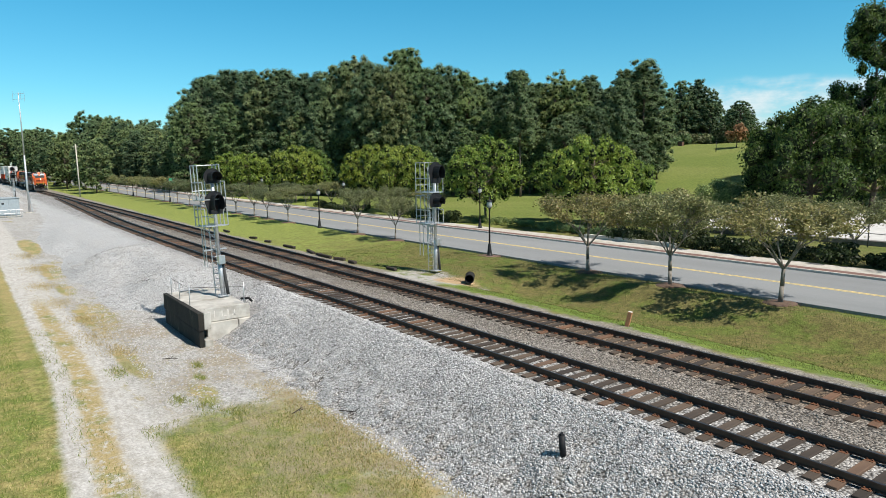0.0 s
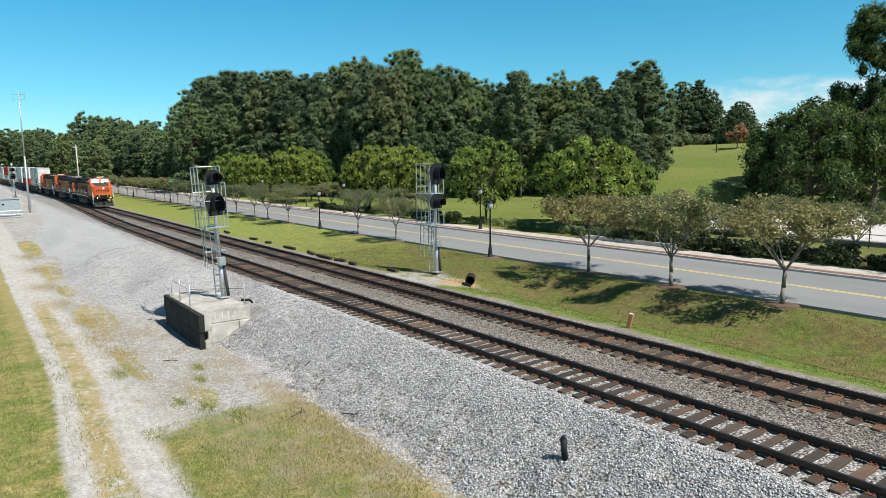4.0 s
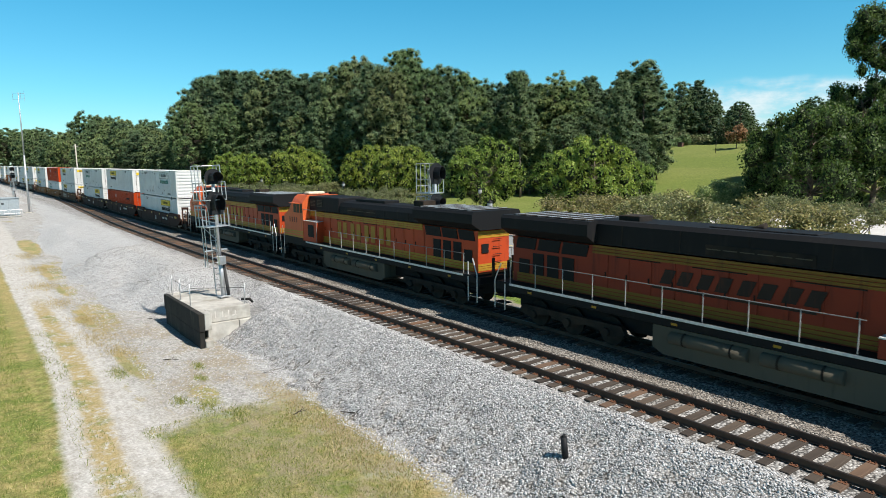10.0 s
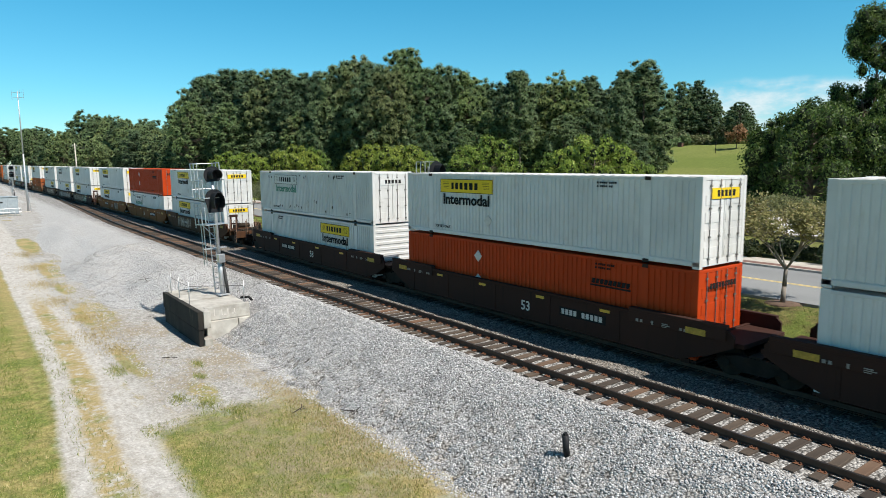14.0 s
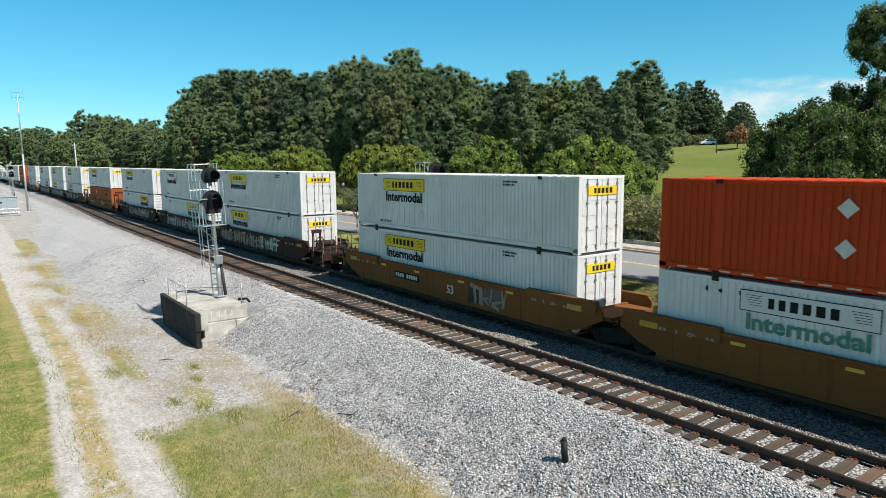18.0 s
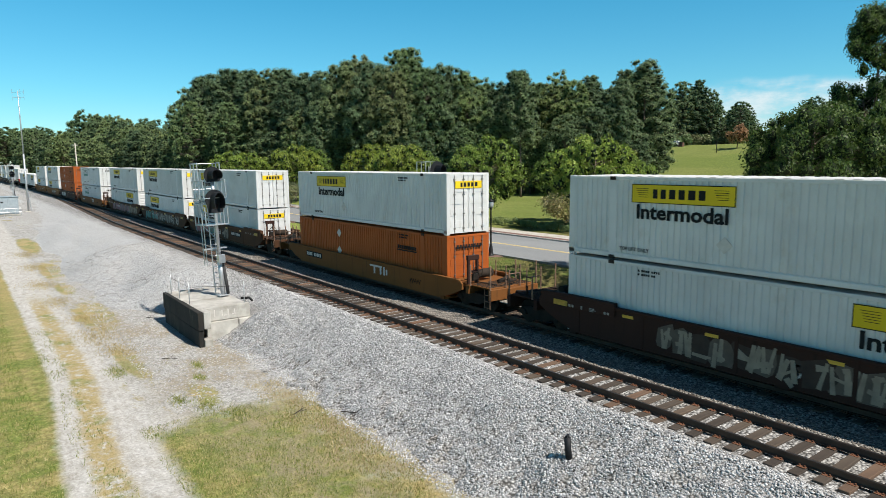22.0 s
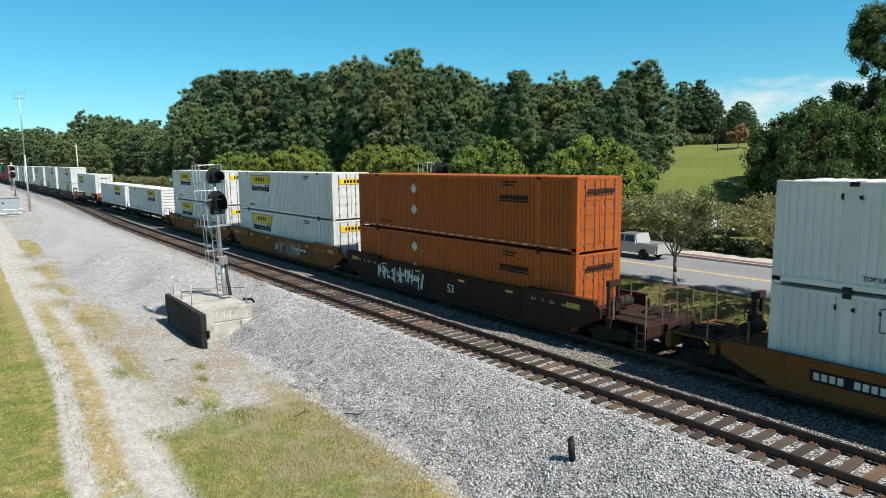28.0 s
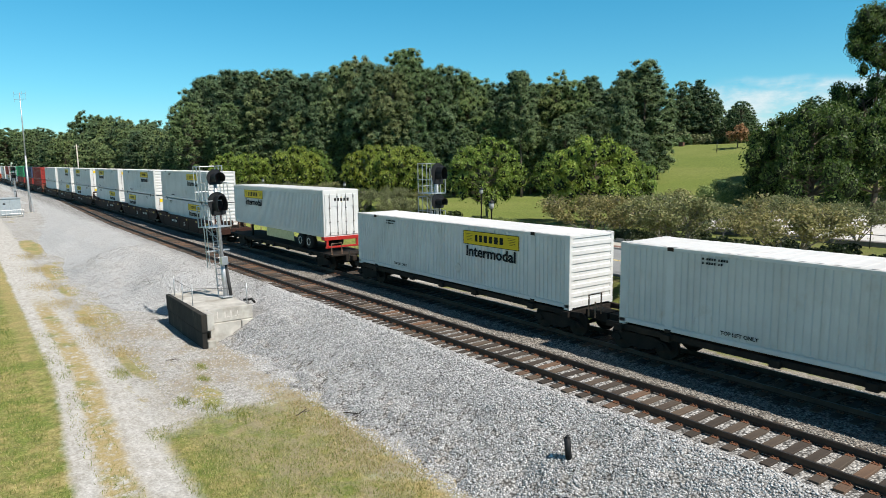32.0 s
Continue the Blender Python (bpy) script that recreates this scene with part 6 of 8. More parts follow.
def hood(bm, r, length, z0, y0=0.0):
    """Half-open sun hood that sticks out towards +x."""
    n = 14
    a = []
    for x in (0.1, 0.1 + length):
        for k in (1.0, 0.94):
            a.append([bm.verts.new((x, y0 + r * k * math.cos(radians(-40 + 260 * i / n)), z0 + r * k * math.sin(radians(-40 + 260 * i / n)) - (0.0))) for i in range(n + 1)])
    for i in range(n):
        bm.faces.new((a[0][i], a[0][i + 1], a[2][i + 1], a[2][i]))
        bm.faces.new((a[1][i + 1], a[1][i], a[3][i], a[3][i + 1]))
        bm.faces.new((a[2][i], a[2][i + 1], a[3][i + 1], a[3][i]))
    bmesh.ops.recalc_face_normals(bm, faces=bm.faces)
    return bm


def signal_head(parent, z, tall, r):
    """A signal head facing +x, with hooded lamps."""
    bm = bmesh.new()
    round_plate(bm, r, r * (1.35 if tall else 0.72), 0.08, 0.11, z)
    h = part("target", bm, SIGNAL_BLACK, parent, "black target plate")
    part("lamp_case", boxes((-0.28, 0.08, -0.2, 0.2, z - r * (1.1 if tall else 0.6), z + 0.3), bevel=0.03), SIGNAL_BLACK, h)
    bm = bmesh.new()
    hood(bm, 0.29, 0.62, 0.0)
    for v in bm.verts:
        v.co.z = z + (v.co.z * 1.75 - 0.14 if tall else v.co.z)
    part("lamp_hood", bm, SIGNAL_BLACK, h)
    for dz in ((0.13, -0.36) if tall else (0.0,)):
        part("lens", tubes(((0.1, 0, z + dz), (0.13, 0, z + dz), 0.15), seg=16), LENS, h, "unlit dark lens")


LENS = plain("dark_lens_glass", (0.03, 0.02, 0.02), 0.1)


def signal_mast(label, height, heads, lean, platforms, back, pole_r=0.075):
    """A mast with ladder and caged platforms behind (+y side set by back), base at z 0."""
    root = thing("railway_signal", label, "signal", "signals beside the track")
    part("mast", tubes(((0, 0, 0), (0, 0, 2.1), pole_r * 1.7), ((0, 0, 2.1), (0, 0, height), pole_r * 1.15), seg=14), GALV, root)
    part("cable_duct", tubes(((0.16, 0.22, 0), (0.05, 0.12, 2.0), 0.085), seg=10), NOSE_GREY, root, "dark grey cable duct")
    part("base_plate", boxes((-0.28, 0.28, -0.28, 0.28, 0, 0.06), bevel=0.008), GALV, root)
    part("junction_box", boxes((0.09, 0.33, -0.18, 0.18, 1.75, 2.2), bevel=0.02), ALUMINIUM, root, "bare metal junction box")
    for z, tall, r in heads:
        signal_head(root, z, tall, r)
    # ladder
    lad = part("ladder", tubes(((-0.5, -0.2, 0), (-0.5, -0.2, height - 0.3), 0.03), ((-0.5, 0.2, 0), (-0.5, 0.2, height - 0.3), 0.03), seg=6), GALV, root, "galvanised ladder")
    z = 0.3
    while z < height - 0.4:
        part("rung", tubes(((-0.5, -0.2, z), (-0.5, 0.2, z), 0.02), seg=6), GALV, lad)
        z += 0.3
    for z in (1.2, 3.0, 4.6):
        if z < height:
            part("ladder_bracket", tubes(((-0.5, -0.2, z), (0, 0, z), 0.014), ((-0.5, 0.2, z), (0, 0, z), 0.014), seg=6), GALV, root)
    # platforms with cages behind the heads
    for z, top in platforms:
        p = part("platform", boxes((-1.25, 0.15, -0.60, 0.60, z, z + 0.05)), GALV, root, "grated service platform")
        bars = []
        for y in (-0.60, 0.60):
            for x in (-1.25, -0.80, -0.35, 0.15):
                bars.append(((x, y, z), (x, y, top if x < 0 else z + 0.95), 0.028))
            bars.append(((-1.25, y, top), (-0.35, y, top), 0.028))
            bars.append(((-1.25, y, z + 0.95), (0.15, y, z + 0.95), 0.028))
        for zz in (z + 0.5, top):
            bars.append(((-1.25, -0.60, zz), (-1.25, 0.60, zz), 0.028))
        for bar in bars:
            part("cage_bar", tubes(bar, seg=6), GALV, p)
        part("platform_strut", tubes(((-1.2, 0.3, z), (-0.1, 0.05, z - 0.7), 0.025), ((-1.2, -0.3, z), (-0.1, -0.05, z - 0.7), 0.025), seg=6), GALV, p)
    low = platforms[-1][0] - 1.3
    part("cross_arm", boxes((-0.62, -0.38, -0.62, 0.62, low, low + 0.06)), GALV, root, "galvanised cross arm")
    # ladder guard rods hanging from the cage
    for y in (-0.35, 0.35):
        for x in (-1.2, -0.85):
            part("guard_rod", tubes(((x, y, platforms[-1][0] - 2.2), (x, y, platforms[-1][0]), 0.028), seg=6), GALV, root)
    return root


near_sig = signal_mast("two-headed railway signal on galvanised mast with ladder and cages", 6.75, [(6.35, False, 0.46), (5.1, True, 0.52)], 0, [(5.15, 7.0), (3.75, 4.9)], 1)
near_sig.matrix_basis = pose(-34.5, 11.1, -0.30, 1.5, -2.2, 5)
far_sig = signal_mast("two-headed railway signal with black plates and ladder, beyond the track", 7.3, [(6.75, True, 0.60), (4.75, False, 0.58)], 0, [(5.3, 7.3), (3.2, 5.1)], 1)
far_sig.matrix_basis = pose(-35.2, 25.8, -0.66, 0, 0, 6)

# concrete retaining box round the near signal
OLD_CONCRETE = plain("stained_precast_concrete", (0.43, 0.42, 0.39), 0.9, 0, 0.22, 1.6, 0.006, dirt=(0.22, 0.20, 0.165))
# stained concrete, its colour taken near black for the side turned from the sun
k = Mat("shade_dark_stained_concrete", 0.95)
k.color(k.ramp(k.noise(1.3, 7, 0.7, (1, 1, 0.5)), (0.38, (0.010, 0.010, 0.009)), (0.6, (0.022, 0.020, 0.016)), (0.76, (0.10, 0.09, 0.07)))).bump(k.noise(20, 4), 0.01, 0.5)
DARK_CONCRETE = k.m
box_thing = thing("retaining_box", "weathered precast concrete retaining box holding the signal base", "retaining wall")
panels = [
    ((-37.4, -34.3, 8.75, 8.95, -1.15, -0.30), ""), ((-34.28, -30.9, 8.70, 8.95, -1.15, -0.28), ""),
    ((-37.3, -34.5, 8.78, 8.97, -2.3, -1.17), ""), ((-34.48, -30.95, 8.72, 8.95, -2.4, -1.17), ""),
    ((-31.6, -30.9, 8.97, 9.30, -1.10, -0.29), ""), ((-32.1, -31.88, 9.32, 11.55, -1.0, -0.33), ""),
    ((-32.1, -31.76, 9.36, 10.9, -2.4, -1.02), ""), ((-32.0, -31.70, 10.92, 12.2, -2.4, -1.02), ""), ((-31.5, -30.92, 8.97, 9.35, -2.4, -1.62), ""),
    ((-37.45, -37.25, 8.97, 11.2, -1.2, -0.31), ""),
]
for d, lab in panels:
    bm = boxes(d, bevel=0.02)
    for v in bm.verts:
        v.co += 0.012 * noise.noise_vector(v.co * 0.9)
    part("panel", bm, DARK_CONCRETE if d[3] < 9 and d[1] - d[0] > 1 else OLD_CONCRETE, box_thing, "stained concrete panel coloured dark for its shaded side" if d[3] < 9 and d[1] - d[0] > 1 else "")
part("slab", boxes((-37.3, -31.95, 8.94, 11.5, -0.62, -0.36), bevel=0.02), OLD_CONCRETE, box_thing, "sandy concrete slab")
for i, (y, w, h) in enumerate(((9.75, 0.05, 0.34), (10.12, 0.05, 0.30), (10.24, 0.16, 0.05), (10.42, 0.05, 0.32), (10.62, 0.22, 0.06), (10.75, 0.05, 0.28))):
    part("faded_mark", boxes((-31.885, -31.872, y, y + w, -0.80, -0.80 + h)), INK_PALE, box_thing, "faded sprayed stroke")
for x, y in ((-37.0, 9.1), (-35.4, 9.1), (-33.6, 9.1), (-32.2, 11.4)):
    part("rod", tubes(((x, y, -0.4), (x + 0.03, y, 0.75), 0.028), seg=8), GALV, box_thing, "short upright steel rod")
part("cable", tubes(((-37.0, 9.1, 0.55), (-35.4, 9.1, 0.5), 0.01), ((-35.4, 9.1, 0.5), (-33.6, 9.1, 0.52), 0.01), ((-33.6, 9.1, 0.52), (-32.2, 11.4, 0.5), 0.01), seg=5), DARK_STEEL, box_thing)
t = thing("cable_guard", "dark cable entry lying on the concrete slab", "cable guard", at=(-33.2, 11.6, -0.36))
part("hose", tubes(((0, 0, 0.05), (0.5, 0.25, 0.12), 0.06), ((0.5, 0.25, 0.12), (0.75, 0.3, 0.0), 0.06), seg=8), RUBBER, t)

# sawn-off post in the ballast
post_z = bed_z(-11.0, 12.1)
post = thing("stub_post", "short black leaning plastic post in the ballast", "post", at=pose(-11.0, 12.1, post_z - 0.1, 3, -4, 20))
part("pipe", tubes(((0, 0, 0), (0, 0, 0.66), 0.085), seg=16), SIGNAL_BLACK, post)
bm = bmesh.new()
prism(bm, [(-0.02, 0.62), (0.02, 0.62), (0.03, 0.72), (-0.03, 0.72)], -0.07, 0.07)
part("cap", bm, SIGNAL_BLACK, post)
# orange marker post, pipe end, old ties on the far verge
WOOD = plain("bare_orange_wood", (0.40, 0.19, 0.09), 0.8, 0, 0.2, 12)
mk = thing("marker_post", "leaning bare wooden marker post in the grass", "post", at=pose(-17.5, 23.2, -0.72, 0, 12, 20))
part("stake", boxes((-0.09, 0.09, -0.09, 0.09, 0, 0.8), bevel=0.015), WOOD, mk)
part("top", boxes((-0.08, 0.08, -0.08, 0.08, 0.8, 0.812)), INK_PALE, mk)
pp = thing("drain_pipe", "dark corrugated drain pipe end in sandy bank", "pipe", at=pose(-31.2, 25.5, -0.55, 0, 0, 48))
bm = bmesh.new()
prof = []
for i in range(7):
    prof += [(0.27, -0.6 + i * 0.17), (0.30, -0.55 + i * 0.17), (0.30, -0.48 + i * 0.17)]
prof += [(0.25, 0.6), (0.24, -0.5)]
lathe(bm, prof, 20)
bmesh.ops.rotate(bm, verts=bm.verts, matrix=Matrix.Rotation(radians(90), 3, "X"))
part("pipe", bm, RUBBER, pp)
OLD_TIE = plain("rotten_old_tie", (0.05, 0.042, 0.035), 0.95, 0, 0.4, 5)
rng = random.Random(5)
for x, y, ln, rz in ((-53.0, 23.0, 1.9, 4), (-48.5, 22.9, 1.6, -8), (-45.6, 22.6, 2.2, 3), (-43.4, 22.8, 1.0, 25), (-37.2, 23.5, 0.9, 8), (-41.2, 22.7, 0.8, 5), (-62, 23.2, 1.4, 6), (-70, 23.3, 1.8, -4), (-76, 23.2, 1.3, 9), (-58, 23.1, 0.7, 30)):
    t = thing("discarded_tie", "broken old wooden tie lying on the verge", "railway tie", "discarded ties", at=pose(x, y, ground_z(x, y) + 0.02, 0, rng.uniform(-3, 3), rz))
    bm = boxes((-ln / 2, ln / 2, -0.13, 0.13, 0, 0.2), bevel=0.03)
    for v in bm.verts:
        v.co += 0.03 * noise.noise_vector(v.co * 4 + Vector((x, y, 0)))
    part("timber", bm, OLD_TIE, t)
# twigs and debris on the gravel
for x, y, s, a in ((-19.0, 10.2, 0.5, 20), (-9.0, 10.8, 0.3, 60), (-45, 9.5, 0.9, -15), (-29.8, 7.0, 0.35, 30), (-20.5, 9.0, 0.3, 100), (-38.6, 8.2, 0.3, 10)):
    z = max(bed_z(x, y), ground_z(x, y))
    t = thing("fallen_twig", "dry dark twig lying on the gravel", "twig", "twigs on the gravel", at=pose(x, y, z + 0.02, 0, 0, a))
    part("stem", tubes(((-s, 0, 0.02), (s * 0.2, 0.05, 0.08), 0.018), ((s * 0.2, 0.05, 0.08), (s, 0.2, 0.05), 0.012), ((0, 0, 0.06), (s * 0.5, -s * 0.5, 0.12), 0.01), ((s * 0.3, 0.05, 0.08), (s * 0.5, s * 0.3, 0.2), 0.01), seg=5), OLD_TIE, t)

# ---- far end of the yard: radio mast, equipment cabinet, second signal ----
mx, my = -121.0, 9.4
mz = side_level(mx) + grade(mx)
mast = thing("radio_mast", "slender galvanised radio mast with small aerials", "mast", at=(mx, my, mz - 0.05))
part("pole", tubes(((0, 0, 0), (0, 0, 9.0), 0.16, 0.13), ((0, 0, 9.0), (0, 0, 18.6), 0.12, 0.06), seg=10), GALV, mast)
part("base", boxes((-0.6, 0.6, -0.6, 0.6, 0, 0.12), bevel=0.02), CONCRETE, mast)
for s in (-1, 1):
    part("stay", tubes(((s * 0.7, 0.4, 0.1), (0, 0, 4.0), 0.03), seg=6), GALV, mast)
for z in (17.6, 18.4):
    part("aerial", tubes(((-0.9, -0.7, z), (0.9, 0.7, z), 0.025), ((-0.9, -0.7, z - 0.4), (-0.9, -0.7, z + 0.5), 0.02), ((0.9, 0.7, z - 0.4), (0.9, 0.7, z + 0.5), 0.02), ((0.3, 0.25, z - 0.3), (0.3, 0.25, z + 0.4), 0.02), seg=6), GALV, mast)
CAB_GREY = plain("blue_grey_cabinet_paint", (0.30, 0.35, 0.38), 0.5, 0.1, 0.1, 3)
cx, cy = -113.5, 5.9
cz = side_level(cx) + grade(cx)
cab = thing("equipment_cabinet", "blue-grey metal equipment cabinet on a concrete base", "cabinet", at=pose(cx, cy, cz, 0, 0, 8))
part("body", boxes((-1.3, 1.3, -1.5, 1.5, 0.25, 2.7), bevel=0.03), CAB_GREY, cab)
part("roof", boxes((-1.4, 1.4, -1.6, 1.6, 2.7, 2.82), bevel=0.02), CAB_GREY, cab)
part("base", boxes((-1.5, 1.5, -1.7, 1.7, -0.3, 0.25), bevel=0.02), CONCRETE, cab)
part("door", boxes((1.3, 1.33, -1.2, 0.1, 0.35, 2.5), bevel=0.01), CAB_GREY, cab)
part("door", boxes((1.3, 1.33, 0.15, 1.3, 0.35, 2.5), bevel=0.01), CAB_GREY, cab)
part("vent", boxes((1.33, 1.36, -0.7, -0.4, 1.9, 2.1)), SIGNAL_BLACK, cab)
for i in range(6):
    part("fence_rail", tubes(((1.9, -1.9 + i * 0.7, 0.0), (1.9, -1.9 + i * 0.7, 1.1), 0.03), seg=6), GALV, cab)
part("fence_rail", tubes(((1.9, -1.9, 1.1), (1.9, 1.7, 1.1), 0.03), ((1.9, -1.9, 0.6), (1.9, 1.7, 0.6), 0.025), seg=6), GALV, cab)
third = copy_thing(near_sig, pose(-168, 10.6, -0.5 + grade(-168), 0, 0, 4))
third["label"] = "distant railway signal mast with cages beside the single track"

# ---- across the tracks: lamps, signs, poles, lot, cars ----
k = Mat("frosted_lamp_globe", 0.3)
k.color((0.36, 0.37, 0.37))
LAMP_GLASS = k.m


def street_lamp():
    root = thing("street_lamp", "black cast-iron street lamp with frosted globe", "street lamp", "street lamps along the road")
    bm = bmesh.new()
    lathe(bm, [(0.26, 0), (0.26, 0.08), (0.2, 0.12), (0.17, 0.35), (0.13, 0.75), (0.10, 0.85), (0.12, 0.9), (0.07, 0.98)], 12)
    part("base", bm, IRON_BLACK, root)
    bm = bmesh.new()
    lathe(bm, [(0.07, 0.98), (0.055, 3.55), (0.09, 3.6), (0.06, 3.66), (0.14, 3.76)], 10)
    part("post", bm, IRON_BLACK, root)
    bm = bmesh.new()
    lathe(bm, [(0.13, 3.76), (0.21, 3.86), (0.20, 4.16), (0.17, 4.2)], 12)
    part("globe", bm, LAMP_GLASS, root, "frosted glass globe")
    bm = bmesh.new()
    lathe(bm, [(0.24, 4.2), (0.22, 4.26), (0.1, 4.36), (0.03, 4.42), (0.03, 4.52), (0.005, 4.58)], 12)
    part("cap", bm, IRON_BLACK, root)
    return root


lamp = street_lamp()
lamp.matrix_basis = pose(-37.8, 32.9, ground_z(-37.8, 32.9) - 0.02)
for x, y in ((-67.3, 33.0), (-99.0, 33.0), (-130.5, 33.0), (-162, 33.0), (-193, 33.0), (-53.5, 45.2), (-84, 45.2), (-115, 45.2), (-146, 45.2)):
    copy_thing(lamp, pose(x, y, grade(x) + (-0.62 if y < 40 else -0.44)))
BRICK_PAD = boxes((-0.8, 0.8, -0.55, 0.55, -0.06, 0.03), bevel=0.01)
pad = part("brick_pad", BRICK_PAD, BRICK_PAVE)
pad.matrix_basis = pose(-37.8, 32.85, ground_z(-37.8, 32.9))
tagged(pad, "small red brick pad under a street lamp", "paving", kind="structure")
GREEN_SIGN = plain("green_sign_sheet", (0.02, 0.30, 0.16), 0.4)
for x in (-129.8, -192):
    s = thing("street_sign", "small green street sign on a thin post", "sign", "street signs", at=(x, 33.4, grade(x) - 0.62))
    part("post", tubes(((0, 0, 0), (0, 0, 4.6), 0.035), seg=8), GALV, s)
    part("plate", boxes((-0.02, 0.02, -0.55, 0.55, 3.7, 4.6), bevel=0.005), GREEN_SIGN, s)
    part("text_bar", boxes((0.02, 0.026, -0.4, 0.4, 4.05, 4.2)), INK_PALE, s)
# utility pole with crossarm beyond the line
POLE_WOOD = plain("silvered_pole_wood", (0.46, 0.43, 0.38), 0.9, 0, 0.2, 4)
ux, uy = plan(-0.556 * 150, 150)
up = thing("utility_pole", "grey wooden utility pole leaning slightly", "utility pole", at=pose(ux, uy, ground_z(ux, uy) - 0.2, 0, -3, 0))
part("pole", tubes(((0, 0, 0), (0, 0, 12.2), 0.17, 0.12), seg=10), POLE_WOOD, up)
part("crossarm", boxes((-0.06, 0.06, -0.5, 0.5, 11.5, 11.6)), POLE_WOOD, up)
for y in (-0.42, 0.42):
    part("insulator", tubes(((0, y, 11.63), (0, y, 11.82), 0.05), seg=8), GALV, up)
part("wire", tubes(((0, 0.42, 11.82), (-75, 20, 11.0), 0.02), ((0, -0.42, 11.82), (-80, 8, 10.8), 0.02), seg=4), IRON_BLACK, up)

# pale lot with low edging, and the drive on the right
bm = bmesh.new()
for x0, x1, y0, y1 in ((-46, 40, 60.0, 90),):
    n = 12
    vs = [[bm.verts.new((x0 + (x1 - x0) * i / n, y0 + (y1 - y0) * j / 4, 0.10 + 0.25 * j / 4 + ground_z(x0 + (x1 - x0) * i / n, y0 + (y1 - y0) * j / 4))) for i in range(n + 1)] for j in range(5)]
    for j in range(4):
        for i in range(n):
            bm.faces.new((vs[j][i], vs[j][i + 1], vs[j + 1][i + 1], vs[j + 1][i]))
tagged(part("parking_lot", bm, PALE_LOT), "pale bleached gravel lot beyond the road", "lot", kind="structure")
edge = tagged(part("lot_edging", boxes((-46, 40, 59.3, 59.95, -0.7, -0.1), bevel=0.04), plain("dark_stone_edging", (0.16, 0.15, 0.14), 0.9, 0, 0.3, 2, 0.01)), "dark low stone edging along the lot", "edging", kind="structure")
drive = tagged(part("driveway", boxes((-9.5, 60, 43.42, 46.8, -0.7, -0.40), bevel=0.02), plain("sandy_concrete_drive", (0.52, 0.46, 0.37), 0.9, 0, 0.12, 1.5, 0.004)), "sandy pale concrete drive entrance beside the road", "driveway", kind="structure")
FENCE_WIRE = plain("dull_fence_steel", (0.10, 0.10, 0.10), 0.7, 0.4, 0.2, 6)
fence = thing("lot_fence", "dark steel post-and-rail fence at the lot's edge", "fence")
f0, f1 = Vector((-24.0, 58.6, -0.6)), Vector((8.0, 54.5, -0.6))
for i in range(11):
    p = f0.lerp(f1, i / 10)
    part("post", tubes((p, p + Vector((0, 0, 2.2)), 0.05), seg=8), FENCE_WIRE, fence)
for h in (0.25, 1.2, 2.15):
    part("rail", tubes((f0 + Vector((0, 0, h)), f1 + Vector((0, 0, h)), 0.03), seg=6), FENCE_WIRE, fence)
wl = tagged(part("low_kerb_wall", boxes((-40, -30.5, 46.4, 46.7, -0.6, -0.1), bevel=0.02), CONCRETE), "short pale concrete kerb wall by the footpath", "kerb", kind="structure")

# pale house far off between the trunks
WALL = plain("pale_house_wall", (0.55, 0.53, 0.5), 0.8, 0, 0.1, 1)
ROOF = plain("grey_shingle_roof", (0.33, 0.31, 0.30), 0.9, 0, 0.2, 3)
for v, ahead, w in ((0.590, 172, 9.0),):
    x, y = plan((-0.682 + v * 1.364) * ahead, ahead)
    h = thing("far_house", "pale house with grey roof between the trees", "house", "far houses", at=pose(x, y, ground_z(x, y) - 0.3, 0, 0, 35))
    part("wall", boxes((-w / 2, w / 2, -3.5, 3.5, 0, 3.2)), WALL, h)
    part("roof", prism(bmesh.new(), [(-w / 2 - 0.5, 3.2), (w / 2 + 0.5, 3.2), (0, 6.0)], -4, 4), ROOF, h)
    for s in (-1.8, 1.8):
        part("window", boxes((w / 2 - 0.01, w / 2 + 0.03, s - 0.5, s + 0.5, 1.1, 2.4)), CAB_GLASS, h)
        part("window", boxes((s - 0.5, s + 0.5, -3.53, -3.49, 1.1, 2.4)), CAB_GLASS, h)


# ---- road vehicles ----
CAR_GLASS = CAB_GLASS
CHROME = plain("bright_chrome", (0.7, 0.7, 0.7), 0.2, 0.9)
TAIL = plain("red_tail_lamp", (0.4, 0.02, 0.02), 0.3)


